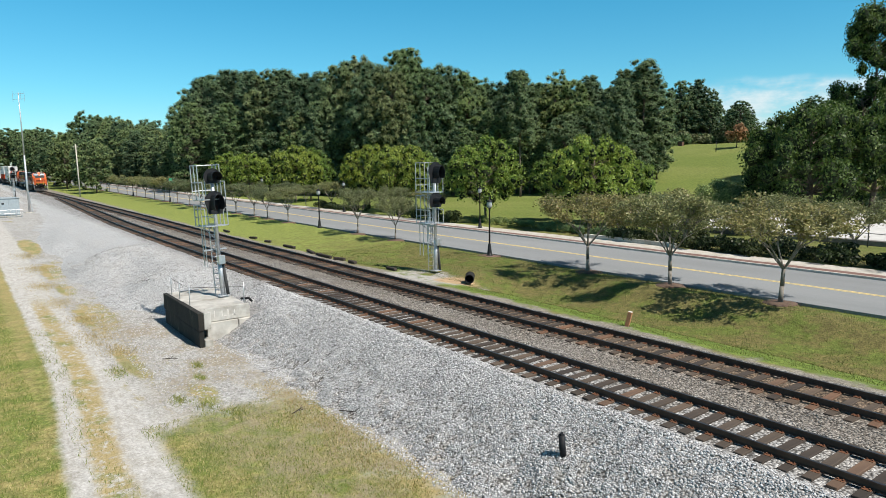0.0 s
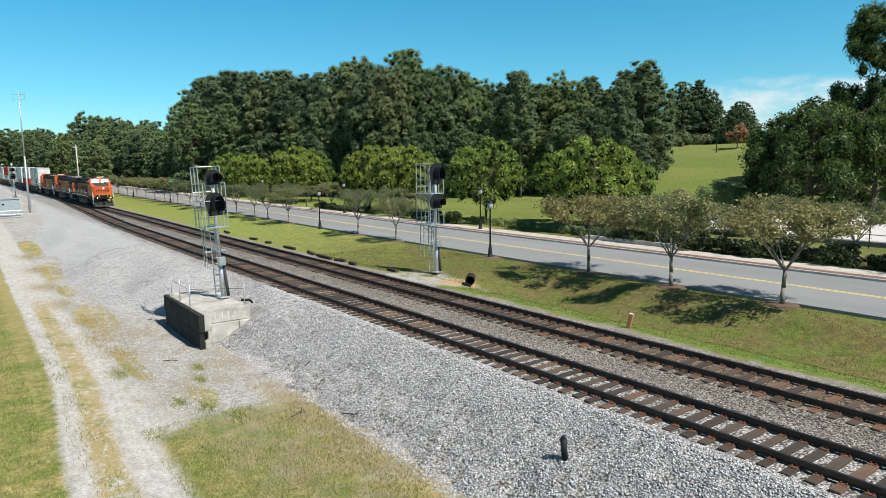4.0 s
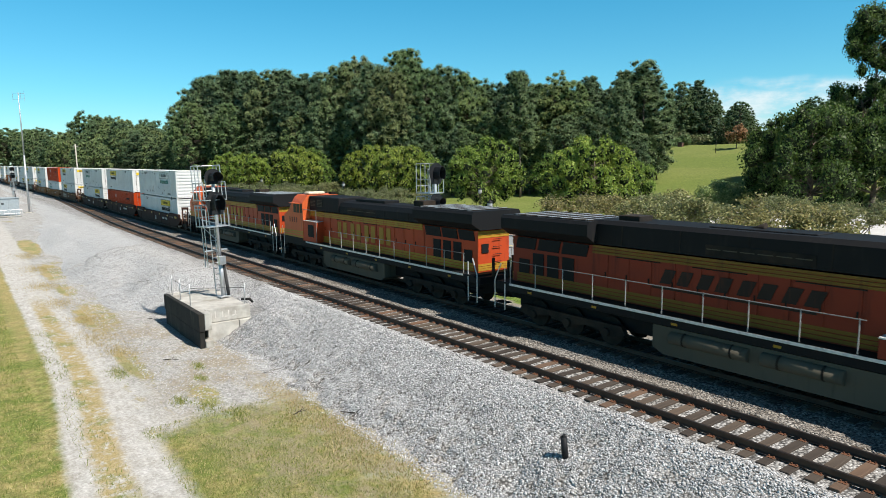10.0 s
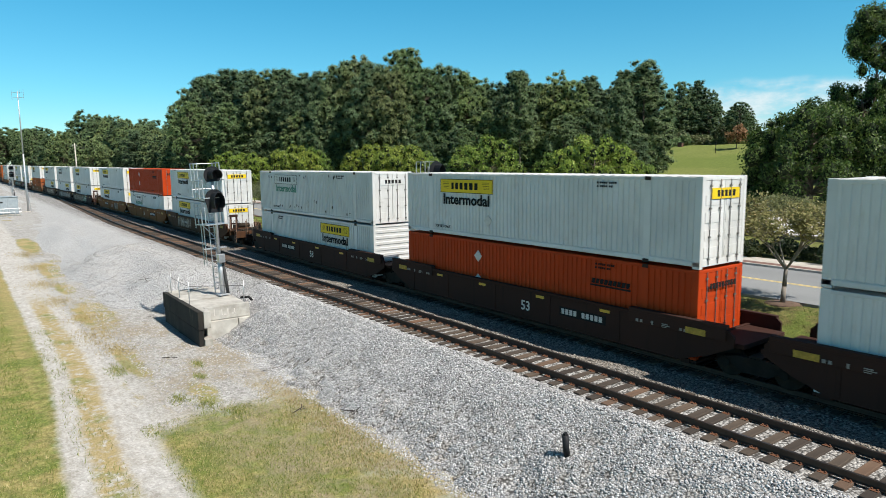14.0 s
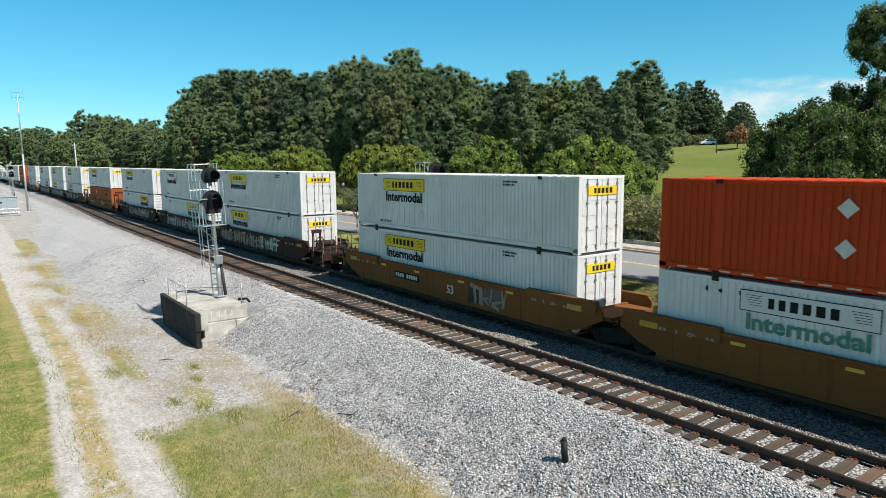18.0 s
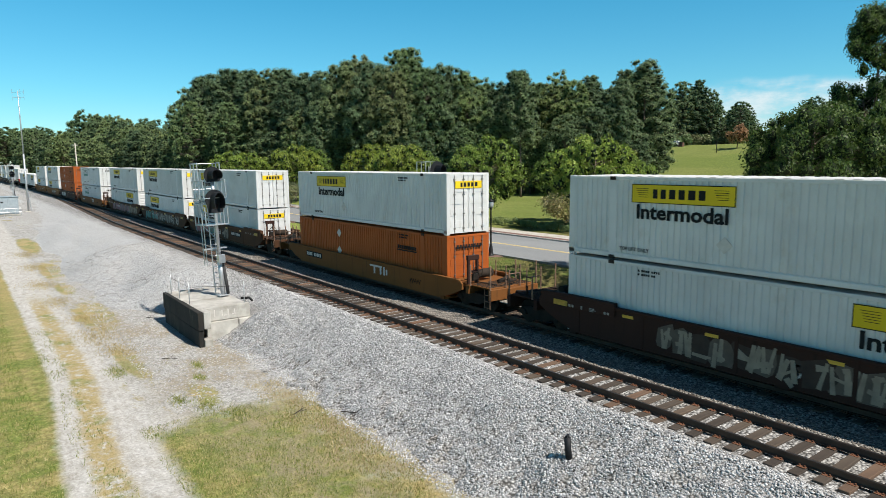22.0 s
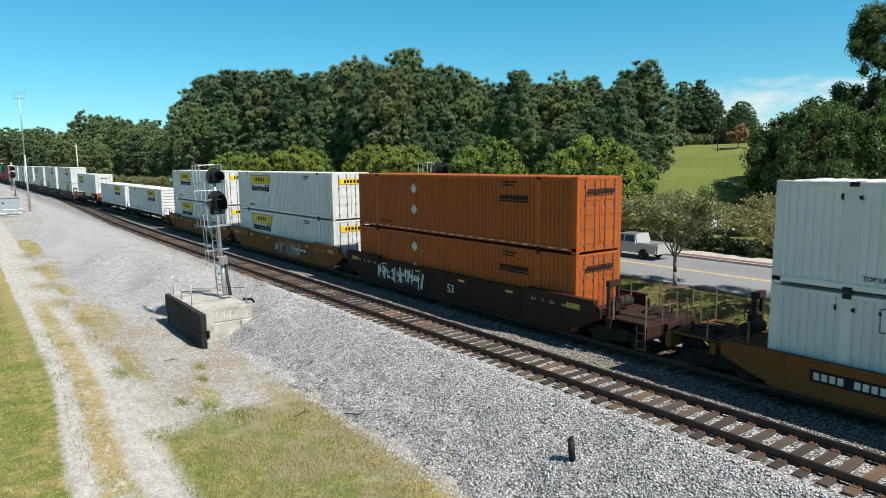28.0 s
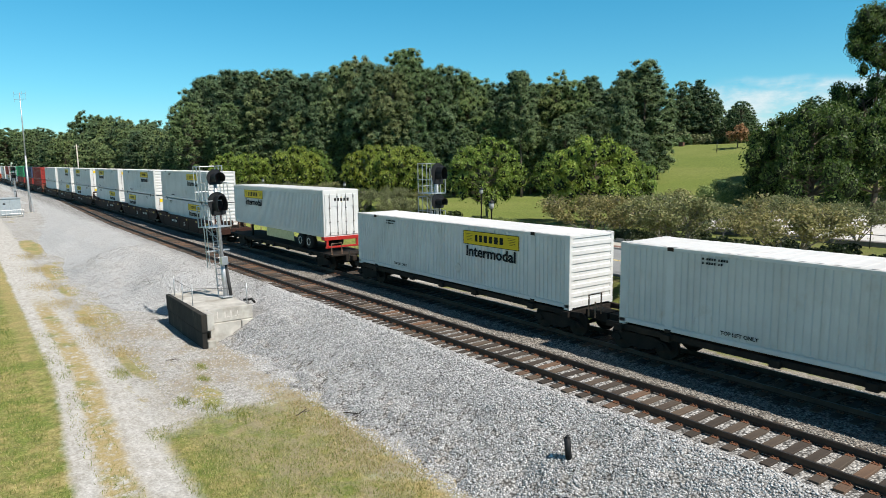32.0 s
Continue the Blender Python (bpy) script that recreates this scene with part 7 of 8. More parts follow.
def vehicle(name, label, paint, length, width, side, glass, wheel_r, wheel_xs):
    """A car from its side outline, front at +x."""
    root = thing(name, label, "car")
    bm = bmesh.new()
    prism(bm, side, -width / 2, width / 2)
    bmesh.ops.bevel(bm, geom=[e for e in bm.edges if abs(e.verts[0].co.y - e.verts[1].co.y) < 0.01], offset=0.09, segments=2, affect="EDGES")
    for v in bm.verts:
        if v.co.z > 1.0:
            v.co.y *= 1 - 0.16 * min(1.0, (v.co.z - 1.0) / 0.6)
    part("body", bm, paint, root)
    for k2, outline in enumerate(glass):
        zs = [z for _, z in outline]
        for s in (-1, 1):
            bm = bmesh.new()
            pts = []
            for x, z in outline:
                w = width / 2 * (1 - 0.16 * min(1.0, max(0.0, (z - 1.0) / 0.6))) + 0.006
                pts.append(bm.verts.new((x, s * w, z)))
            f = bm.faces.new(pts)
            r = bmesh.ops.extrude_face_region(bm, geom=[f])
            bmesh.ops.translate(bm, verts=[v for v in r["geom"] if isinstance(v, bmesh.types.BMVert)], vec=(0, -s * 0.05, 0))
            bmesh.ops.recalc_face_normals(bm, faces=bm.faces)
            part("side_window", bm, CAR_GLASS, root, "dark side window")
    for x in wheel_xs:
        for s in (-1, 1):
            bm = bmesh.new()
            lathe(bm, [(wheel_r * 0.6, -0.12), (wheel_r * 0.95, -0.12), (wheel_r, -0.08), (wheel_r, 0.08), (wheel_r * 0.95, 0.12), (wheel_r * 0.6, 0.12)], 18)
            bmesh.ops.rotate(bm, verts=bm.verts, matrix=Matrix.Rotation(radians(90), 3, "X"))
            w = part("wheel", bm, RUBBER, root, at=(x, s * (width / 2 - 0.1), wheel_r))
            bm = bmesh.new()
            lathe(bm, [(0.03, -0.1), (wheel_r * 0.55, -0.09), (wheel_r * 0.62, -0.125), (wheel_r * 0.62, 0.1)], 14)
            bmesh.ops.rotate(bm, verts=bm.verts, matrix=Matrix.Rotation(radians(90 * s), 3, "X"))
            part("rim", bm, CHROME, w)
    for s in (-1, 1):
        part("headlight", boxes((length / 2 - 0.12, length / 2 - 0.02, s * width * 0.36 - 0.16, s * width * 0.36 + 0.16, 0.68, 0.84), bevel=0.02), CHROME, root)
        part("tail_light", boxes((-length / 2 + 0.01, -length / 2 + 0.1, s * width * 0.42 - 0.1, s * width * 0.42 + 0.1, 0.75, 1.05), bevel=0.02), TAIL, root)
        part("mirror", boxes((0.75, 0.95, s * (width / 2 + 0.02) - 0.08, s * (width / 2 + 0.02) + 0.08, 1.05, 1.2), bevel=0.02), paint, root)
    part("bumper", boxes((length / 2 - 0.1, length / 2 + 0.02, -width * 0.42, width * 0.42, 0.35, 0.6), bevel=0.03), CHROME if "pickup" in name else paint, root)
    return root


def car_paint(name, c):
    k3 = Mat(name, 0.25, 0.1, 0.6)
    k3.color(c)
    k3.b.inputs["Coat Weight"].default_value = 0.6
    return k3.m


TRUCK_SIDE = [(-2.9, 0.45), (2.85, 0.42), (2.9, 0.85), (2.75, 1.12), (1.35, 1.22), (0.65, 1.78), (-0.95, 1.82), (-1.1, 1.2), (-2.9, 1.2)]
SEDAN_SIDE = [(-2.3, 0.32), (2.3, 0.30), (2.35, 0.65), (2.1, 0.86), (1.0, 0.98), (0.3, 1.42), (-0.9, 1.44), (-1.75, 1.05), (-2.3, 1.0)]
SUV_SIDE = [(-2.35, 0.38), (2.35, 0.36), (2.4, 0.8), (2.2, 1.05), (1.25, 1.14), (0.6, 1.72), (-2.1, 1.76), (-2.35, 1.1)]
pickup = vehicle("pickup_truck", "silver crew-cab pickup truck driving on the road", car_paint("silver_car_paint", (0.42, 0.42, 0.41)), 5.8, 1.95, TRUCK_SIDE, [[(1.2, 1.22), (0.62, 1.68), (0.05, 1.7), (0.05, 1.22)], [(-0.05, 1.22), (-0.05, 1.7), (-0.85, 1.7), (-0.95, 1.22)]], 0.40, (1.85, -1.75))
blue_car = vehicle("sedan_car", "dark blue sedan driving on the road", car_paint("blue_car_paint", (0.02, 0.035, 0.12)), 4.6, 1.8, SEDAN_SIDE, [[(0.9, 1.0), (0.3, 1.35), (-0.25, 1.37), (-0.25, 1.0)], [(-0.35, 1.0), (-0.35, 1.37), (-0.9, 1.36), (-1.5, 1.02)]], 0.33, (1.4, -1.4))
suv = vehicle("suv_car", "white sport utility car driving along the hilltop", car_paint("white_car_paint", (0.75, 0.75, 0.74)), 4.8, 1.85, SUV_SIDE, [[(1.1, 1.14), (0.58, 1.62), (-0.1, 1.64), (-0.1, 1.14)], [(-0.2, 1.14), (-0.2, 1.64), (-1.2, 1.64), (-1.2, 1.14)], [(-1.3, 1.14), (-1.3, 1.64), (-1.95, 1.62), (-2.1, 1.14)]], 0.36, (1.45, -1.45))
parked = vehicle("parked_car", "dark blue car parked at the far roadside", bpy.data.materials["blue_car_paint"], 4.6, 1.8, SEDAN_SIDE, [[(0.9, 1.0), (0.3, 1.35), (-0.25, 1.37), (-0.25, 1.0)]], 0.33, (1.4, -1.4))
px, py = plan(-0.583 * 222, 222)
parked.matrix_basis = pose(px, py, grade(px) - 0.56, 0, 0, 60)
CARS = []


def on_road(x):
    return pose(x, 40.9, grade(x) - 0.555, 0, 0, 180)


CARS.append((pickup, [(t, on_road(-29.6 - 13.0 * (t - 27.9))) for t in range(0, 33, 2)]))
CARS.append((blue_car, [(t, on_road(-24.5 - 13.0 * (t - 11.5))) for t in range(0, 33, 2)]))
SUV_AT = [(0, 190), (8, 142), (14, 104), (16.5, 89), (17, 86), (18, 80.8), (19, 76.8), (20, 74.2), (21, 72.0), (22, 69.8), (24, 64), (32, 38)]
rows = []
for t, right in SUV_AT:
    x, y = plan(right, 200)
    rows.append((t, pose(x, y, ground_z(x, y) + 0.02, 0, 0, 233)))
CARS.append((suv, rows))
tagged(strip("hill_lane", -10, -9, 190, 190.1, -1, -0.9, ASPHALT), "thin asphalt lane on the hill", "road", kind="structure") if False else None
bx2, by2 = plan(0.364 * 197, 197)
bin1 = thing("litter_bin", "brown litter bin on the hill lawn", "bin", at=(bx2, by2, ground_z(bx2, by2)))
part("drum", boxes((-0.7, 0.7, -0.5, 0.5, -0.2, 1.2), bevel=0.06), plain("brown_bin_paint", (0.12, 0.06, 0.04), 0.7), bin1)
part("lid", boxes((-0.75, 0.75, -0.55, 0.55, 1.2, 1.32), bevel=0.03), IRON_BLACK, bin1)
fx, fy = plan(0.4178 * 168, 168)
flag = thing("thin_post", "thin dark post on the mown hill", "post", at=(fx, fy, ground_z(fx, fy) - 0.05))
part("stem", tubes(((0, 0, 0), (0, 0, 2.6), 0.09), seg=8), IRON_BLACK, flag)
part("lantern", tubes(((0, 0, 2.6), (0, 0, 2.9), 0.16), seg=8), IRON_BLACK, flag)

# bank of white cloud low over the hill
k = Mat("thin_white_cloud", 1.0)
k.t.nodes.remove(k.b)
cm = k.math("MULTIPLY", ranged(k, k.noise(0.0035, 6, 0.6, (1, 1, 2.6)), 0.32, 0.72), 0.85)
zc = k.axis(2)
cm = k.math("MULTIPLY", cm, k.math("MULTIPLY", ranged(k, zc, -420, -120), k.math("SUBTRACT", 1.0, ranged(k, k.math("ADD", zc, k.math("MULTIPLY", k.noise(0.004, 5), 90)), 70, 130))))
xc = k.axis(0)
cm = k.math("MULTIPLY", cm, k.math("MULTIPLY", ranged(k, xc, -520, -330), k.math("SUBTRACT", 1.0, ranged(k, xc, 700, 1300))))
em = k.node("Emission", Strength=0.72)
em.inputs["Color"].default_value = (0.84, 0.95, 1.0, 1)
tr = k.node("BsdfTransparent")
mx = k.node("MixShader")
k.link(cm, mx.inputs[0])
k.link(tr.outputs[0], mx.inputs[1])
k.link(em.outputs[0], mx.inputs[2])
k.link(mx.outputs[0], k.t.nodes["Material Output"].inputs[0])
bm = bmesh.new()
vs = [bm.verts.new(q) for q in ((-600, 0, -300), (1500, 0, -300), (1500, 0, 140), (-600, 0, 140))]
bm.faces.new(vs)
cx2, cy2 = plan(0.50 * 3600, 3600)
cloud = part("cloud_backdrop", bm, k.m)
cloud.matrix_basis = pose(cx2, cy2, 370, 0, 0, 53 - 26.5)
cloud.visible_shadow = False
tagged(cloud, "low bank of thin white cloud", "backdrop", kind="structure")

# ---- trees ----
def leaf_material(name, dark, mid, light, dry=None):
    k = Mat(name, 0.5, spec=0.4)
    isl = k.island()
    stops = [(0.0, dark), (0.45, mid), (0.9, light)] + ([(1.0, dry)] if dry else [])
    c = k.ramp(isl, *stops)
    c = k.mix(1.0, c, k.ramp(k.random(), (0.0, (0.68, 0.78, 0.82)), (0.3, (0.88, 0.96, 0.97)), (0.55, (1.05, 1.08, 1.05)), (0.85, (1.25, 1.22, 1.08)), (1.0, (1.32, 1.12, 0.98))), "MULTIPLY")
    k.color(c)
    tr = k.node("BsdfTranslucent")
    k.link(c, tr.inputs["Color"])
    mx = k.node("MixShader")
    mx.inputs[0].default_value = 0.38
    k.link(k.b.outputs[0], mx.inputs[1])
    k.link(tr.outputs[0], mx.inputs[2])
    out = k.t.nodes["Material Output"]
    k.link(mx.outputs[0], out.inputs[0])
    return k.m


LEAF_DARK = leaf_material("dark_forest_leaf", (0.100, 0.158, 0.080), (0.156, 0.222, 0.112), (0.235, 0.30, 0.150))
LEAF_OAK = leaf_material("mid_green_leaf", (0.116, 0.182, 0.074), (0.180, 0.256, 0.104), (0.265, 0.335, 0.145))
LEAF_PINE = leaf_material("pine_needle", (0.086, 0.140, 0.076), (0.135, 0.200, 0.104), (0.205, 0.268, 0.136))
LEAF_LIGHT = leaf_material("bright_green_leaf", (0.115, 0.185, 0.034), (0.175, 0.255, 0.046), (0.26, 0.345, 0.072), (0.31, 0.34, 0.07))
LEAF_YELLOW = leaf_material("turning_yellow_leaf", (0.14, 0.19, 0.028), (0.21, 0.27, 0.036), (0.32, 0.34, 0.05), (0.37, 0.33, 0.05))
LEAF_OLIVE = leaf_material("sparse_olive_leaf", (0.11, 0.122, 0.05), (0.19, 0.205, 0.09), (0.28, 0.285, 0.14), (0.29, 0.25, 0.14))
LEAF_RED = leaf_material("autumn_red_leaf", (0.20, 0.105, 0.055), (0.30, 0.17, 0.095), (0.38, 0.24, 0.14))
BARK = plain("grey_brown_bark", (0.13, 0.10, 0.08), 0.95, 0, 0.35, 7, 0.02)
BARK_PALE = plain("pale_smooth_bark", (0.185, 0.165, 0.14), 0.8, 0, 0.3, 5, 0.005)
TREE_RNG = np.random.default_rng(4)


# solid lumps added inside crowns, coloured near black as the inner shade
CORE_SHADE = plain("inner_shade_core", (0.016, 0.025, 0.010), 0.9, 0, 0.4, 3)
core_bm = bmesh.new()
bmesh.ops.create_icosphere(core_bm, subdivisions=1, radius=1.0)
core_bm.verts.ensure_lookup_table()
CORE_V = np.array([v.co[:] for v in core_bm.verts])
CORE_F = np.array([[v.index for v in f.verts] for f in core_bm.faces])
core_bm.free()


def leaf_mesh(name, blobs, count, size, mat, flat=0.0, shell=0.22, core=0.0, top=0.0, face=0.95):
    """A crown of many small leaves spread over lumps (x, y, z, rx, ry, rz)."""
    r = TREE_RNG
    b = np.array(blobs, float)
    wt = (b[:, 3] * b[:, 4] + b[:, 3] * b[:, 5])
    pick = r.choice(len(b), count, p=wt / wt.sum())
    d = r.normal(size=(count, 3))
    d /= np.linalg.norm(d, axis=1)[:, None]
    d[:, 2] = np.where((d[:, 2] < -0.2) & (r.random(count) < 0.45), -d[:, 2], d[:, 2])
    rad = 1 - np.abs(r.normal(0, shell, count))
    c = b[pick, :3] + d * b[pick, 3:6] * np.clip(rad, 0.1, 1.1)[:, None]
    n = d * face + r.normal(size=(count, 3)) * 0.5
    n[:, 2] += flat
    n /= np.linalg.norm(n, axis=1)[:, None]
    u = np.cross(n, r.normal(size=(count, 3)))
    u /= np.linalg.norm(u, axis=1)[:, None]
    v = np.cross(n, u)
    s = size * r.uniform(0.6, 1.35, count)[:, None]
    w = s * r.uniform(0.45, 0.8, count)[:, None]
    p = np.stack([c - u * s, c - v * w + n * s * 0.12, c + u * s, c + v * w + n * s * 0.12], 1).reshape(-1, 3)
    verts, sizes, loops = [p], [4] * count, np.arange(count * 4)
    k0 = count * 4
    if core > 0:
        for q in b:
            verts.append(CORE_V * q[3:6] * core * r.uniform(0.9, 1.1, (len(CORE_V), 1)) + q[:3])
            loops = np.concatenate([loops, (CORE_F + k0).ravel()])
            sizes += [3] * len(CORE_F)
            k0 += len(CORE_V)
    p = np.concatenate(verts)
    if top:
        p[:, 2] *= top / np.percentile(p[:, 2], 99.8)
    sizes = np.array(sizes, dtype=np.int32)
    me = bpy.data.meshes.new(name)
    me.vertices.add(len(p))
    me.vertices.foreach_set("co", p.ravel())
    me.loops.add(len(loops))
    me.loops.foreach_set("vertex_index", loops.astype(np.int32))
    me.polygons.add(len(sizes))
    me.polygons.foreach_set("loop_start", np.concatenate([[0], np.cumsum(sizes)[:-1]]).astype(np.int32))
    me.polygons.foreach_set("loop_total", sizes)
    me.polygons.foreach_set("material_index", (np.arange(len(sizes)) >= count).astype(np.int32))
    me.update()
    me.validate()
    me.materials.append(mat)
    me.materials.append(CORE_SHADE)
    return me


def trunk_mesh(height, r0, limbs, mat, top=0.75, bend=0.3, seg=8):
    rng = random.Random(int(height * 100) + len(limbs))
    bm = bmesh.new()
    n = 5
    pts = [Vector((bend * math.sin(i * 1.3) * i / n, bend * math.cos(i * 1.7) * i / n - bend * i / n, height * top * i / n)) for i in range(n + 1)]
    for i in range(n):
        tube(bm, pts[i], pts[i + 1], r0 * (1 - 0.15 * i), r0 * (1 - 0.15 * (i + 1)), seg=seg, caps=i in (0, n - 1))
    for x, y, z in limbs:
        t = min(1.0, max(0.25, (z - 0.35 * math.hypot(x, y)) / (height * top)))
        j = min(n - 1, int(t * n))
        a = pts[j].lerp(pts[j + 1], t * n - j)
        b = Vector((x, y, z))
        m = a.lerp(b, 0.5) + Vector((0, 0, 0.06 * (b - a).length))
        r = r0 * 0.35 * (1 - 0.5 * t)
        tube(bm, a, m, r, r * 0.7, seg=5, caps=False)
        tube(bm, m, b, r * 0.7, r * 0.25, seg=5, caps=False)
    return mesh_of(bm, "trunk", mat)


def broad_tree(height, width, low, count, size, leaf, seed, lumps=26, lump=0.24, bark=None, r0=0.3):
    """Meshes of a broad-leaved tree: trunk and crown."""
    rng = random.Random(seed)
    blobs = []
    ch = height - low
    while len(blobs) < lumps:
        x, y, z = rng.uniform(-1, 1), rng.uniform(-1, 1), rng.random() ** 0.72 * 0.97
        env = math.sin(math.pi * min(0.97, 0.20 + 0.80 * z ** 1.15)) ** 0.55
        q = math.hypot(x, y)
        if q > env or (q < env * 0.45 and z < 0.75):
            continue
        r = lump * width * 0.5 * rng.uniform(0.75, 1.35) * (1 - 0.18 * z * z)
        blobs.append((x * (width * 0.5 - r * 0.6), y * (width * 0.5 - r * 0.6), low + r * 0.6 + z * (ch - r * 1.5), r, r, r * rng.uniform(0.8, 1.35)))
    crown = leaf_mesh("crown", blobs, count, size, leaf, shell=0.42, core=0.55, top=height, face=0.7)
    limbs = [b[:3] for b in blobs[::2]]
    return trunk_mesh(height, r0, limbs, bark or BARK), crown


def pine_tree(height, width, low, count, size, seed):
    """Meshes of a pine: a straight trunk with flat tufted boughs in open layers, and a rounded top."""
    rng = random.Random(seed)
    blobs = []
    z, a = low, rng.uniform(0, 6.28)
    while z < height - 0.8:
        u = (z - low) / (height - low)
        reach = width * 0.5 * (0.62 + 0.38 * math.sin(math.pi * min(1.0, 0.25 + 0.75 * u))) * (1 - 0.5 * u ** 4)
        for _ in range(rng.choice((3, 4, 4, 5))):
            a += 2.4 + rng.uniform(-0.5, 0.5)
            q = reach * rng.uniform(0.6, 1.0)
            for t in (0.45, 0.80, 1.0):
                r = width * rng.uniform(0.085, 0.125) * (1.15 - 0.35 * u)
                blobs.append((q * t * math.cos(a) + rng.uniform(-0.3, 0.3), q * t * math.sin(a) + rng.uniform(-0.3, 0.3), z + 0.16 * q * t + rng.uniform(-0.7, 0.7), r, r, r * rng.uniform(0.7, 1.0)))
        z += rng.uniform(0.7, 1.2)
    for _ in range(5):
        r = width * rng.uniform(0.08, 0.11)
        blobs.append((rng.uniform(-0.7, 0.7), rng.uniform(-0.7, 0.7), height - rng.uniform(0.3, 1.6), r, r, r))
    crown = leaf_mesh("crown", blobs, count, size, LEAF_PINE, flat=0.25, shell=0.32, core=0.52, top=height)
    return trunk_mesh(height, 0.26, [b[:3] for b in blobs[2::6]], BARK, top=0.92, bend=0.25), crown


def plant(meshes, name, label, x, y, scale=1.0, turn=0.0, group="", z=None, widen=1.0):
    zz = ground_z(x, y) - 0.08 if z is None else z
    m = Matrix.Translation((x, y, zz)) @ Matrix.Rotation(turn, 4, "Z") @ Matrix.Diagonal((scale * widen, scale * widen, scale, 1))
    t = thing(name, label, "tree" if "tree" in name else name.split("_")[-1], group)
    t.matrix_basis = m
    if meshes[0]:
        part("trunk", meshes[0], None, t)
    part("crown", meshes[1], None, t)
    return t


rng = random.Random(21)
FOREST = [broad_tree(25, 11, 1.5, 46000, 0.125, LEAF_DARK, 1, 300, 0.135), broad_tree(25, 10, 2, 42000, 0.12, LEAF_OAK, 2, 280, 0.14), broad_tree(25, 12, 1.5, 48000, 0.13, LEAF_DARK, 3, 320, 0.13), broad_tree(25, 9, 2.5, 40000, 0.12, LEAF_OAK, 4, 260, 0.145)]
PINES = [pine_tree(25, 9.5, 6, 30000, 0.13, 5), pine_tree(25, 8, 11, 22000, 0.13, 6), pine_tree(25, 10.5, 3, 34000, 0.135, 7)]
# along the wood's edge: right of the camera axis, ahead, height, kind
WOOD = []


def wood(right_per, y, top_per, kind, widen=1.0):
    """A tree seen at a bearing right_per, on the line y, its top top_per above the eye (both per metre ahead)."""
    ahead = y / (0.6004 + 0.7997 * right_per)
    x, yy = plan(right_per * ahead, ahead)
    h = 6.69 + top_per * ahead - ground_z(x, yy)
    arche = (FOREST + PINES)[kind]
    name = "forest_tree" if kind < 4 else "pine_tree"
    lab = ("tall dark green broad-leaved tree at the wood's edge", "tall pine tree with bare lower trunk and dark needles")[kind >= 4]
    plant(arche, name, lab, x, yy, h / 25, rng.uniform(0, 6.28), "trees of the wood", widen=widen)


def bearing(v):
    return -0.682 + v * 1.364


# skyline of the main wood, left to right
SKYLINE = [(0.222, 56, 0.112, 2), (0.236, 58, 0.129, 6), (0.248, 57, 0.132, 2), (0.262, 60, 0.140, 4), (0.277, 62, 0.137, 6), (0.292, 61, 0.139, 5), (0.307, 63, 0.137, 0),
           (0.322, 66, 0.140, 4), (0.337, 66, 0.134, 6), (0.352, 68, 0.132, 0), (0.368, 70, 0.134, 2), (0.383, 70, 0.140, 0), (0.396, 72, 0.150, 2), (0.412, 74, 0.156, 0), (0.428, 73, 0.146, 2), (0.443, 74, 0.141, 0),
           (0.457, 80, 0.168, 1), (0.468, 82, 0.163, 3), (0.483, 80, 0.138, 1), (0.497, 84, 0.142, 0), (0.512, 86, 0.140, 2), (0.528, 88, 0.130, 1), (0.545, 92, 0.122, 3), (0.560, 94, 0.116, 0),
           (0.583, 96, 0.135, 5), (0.603, 100, 0.115, 1), (0.628, 102, 0.132, 3), (0.645, 104, 0.120, 1), (0.664, 108, 0.125, 5), (0.683, 112, 0.105, 0), (0.702, 112, 0.133, 5), (0.725, 112, 0.148, 6), (0.737, 118, 0.118, 1),
           (0.765, 186, 0.116, 2), (0.783, 190, 0.118, 4), (0.798, 192, 0.104, 0)]
for v, y, top, kind in SKYLINE:
    wood(bearing(v), y, top, kind, 1.12 if kind < 4 else 1.2)
# lower trees in front of and between them
for i in range(58):
    v = 0.222 + 0.508 * (i + rng.uniform(-0.4, 0.4)) / 58
    y = 52 + 58 * max(0.0, (v - 0.22) / 0.5) + rng.uniform(-4, 3)
    wood(bearing(v), y, rng.uniform(0.045, 0.10), rng.choice((0, 1, 2, 3, 0, 2)), 1.3)
for i in range(58):
    v = 0.232 + 0.498 * (i + rng.random()) / 58
    y = 62 + 62 * max(0.0, (v - 0.22) / 0.5) + rng.uniform(4, 12)
    wood(bearing(v), y, rng.uniform(0.84, 0.95) * float(np.interp(v, [q[0] for q in SKYLINE], [q[2] for q in SKYLINE])), rng.choice((0, 1, 2, 3, 4, 6)), 1.2)
# thin tall pines that stand clear of the wood
for v, y, top in ((0.588, 90, 0.132), (0.700, 100, 0.120)):
    wood(bearing(v), y, top, 5, 0.9)
# leaf colour lightened to stand in for haze over distance
LEAF_FAR = leaf_material("haze_lightened_leaf", (0.13, 0.19, 0.085), (0.18, 0.245, 0.11), (0.25, 0.31, 0.14))
RISE = [broad_tree(25, 12, 1.0, 20000, 0.19, LEAF_FAR, 71, 220, 0.15), broad_tree(25, 11, 1.0, 20000, 0.19, LEAF_FAR, 72, 200, 0.155), broad_tree(25, 13, 0.6, 22000, 0.19, LEAF_FAR, 73, 230, 0.145)]
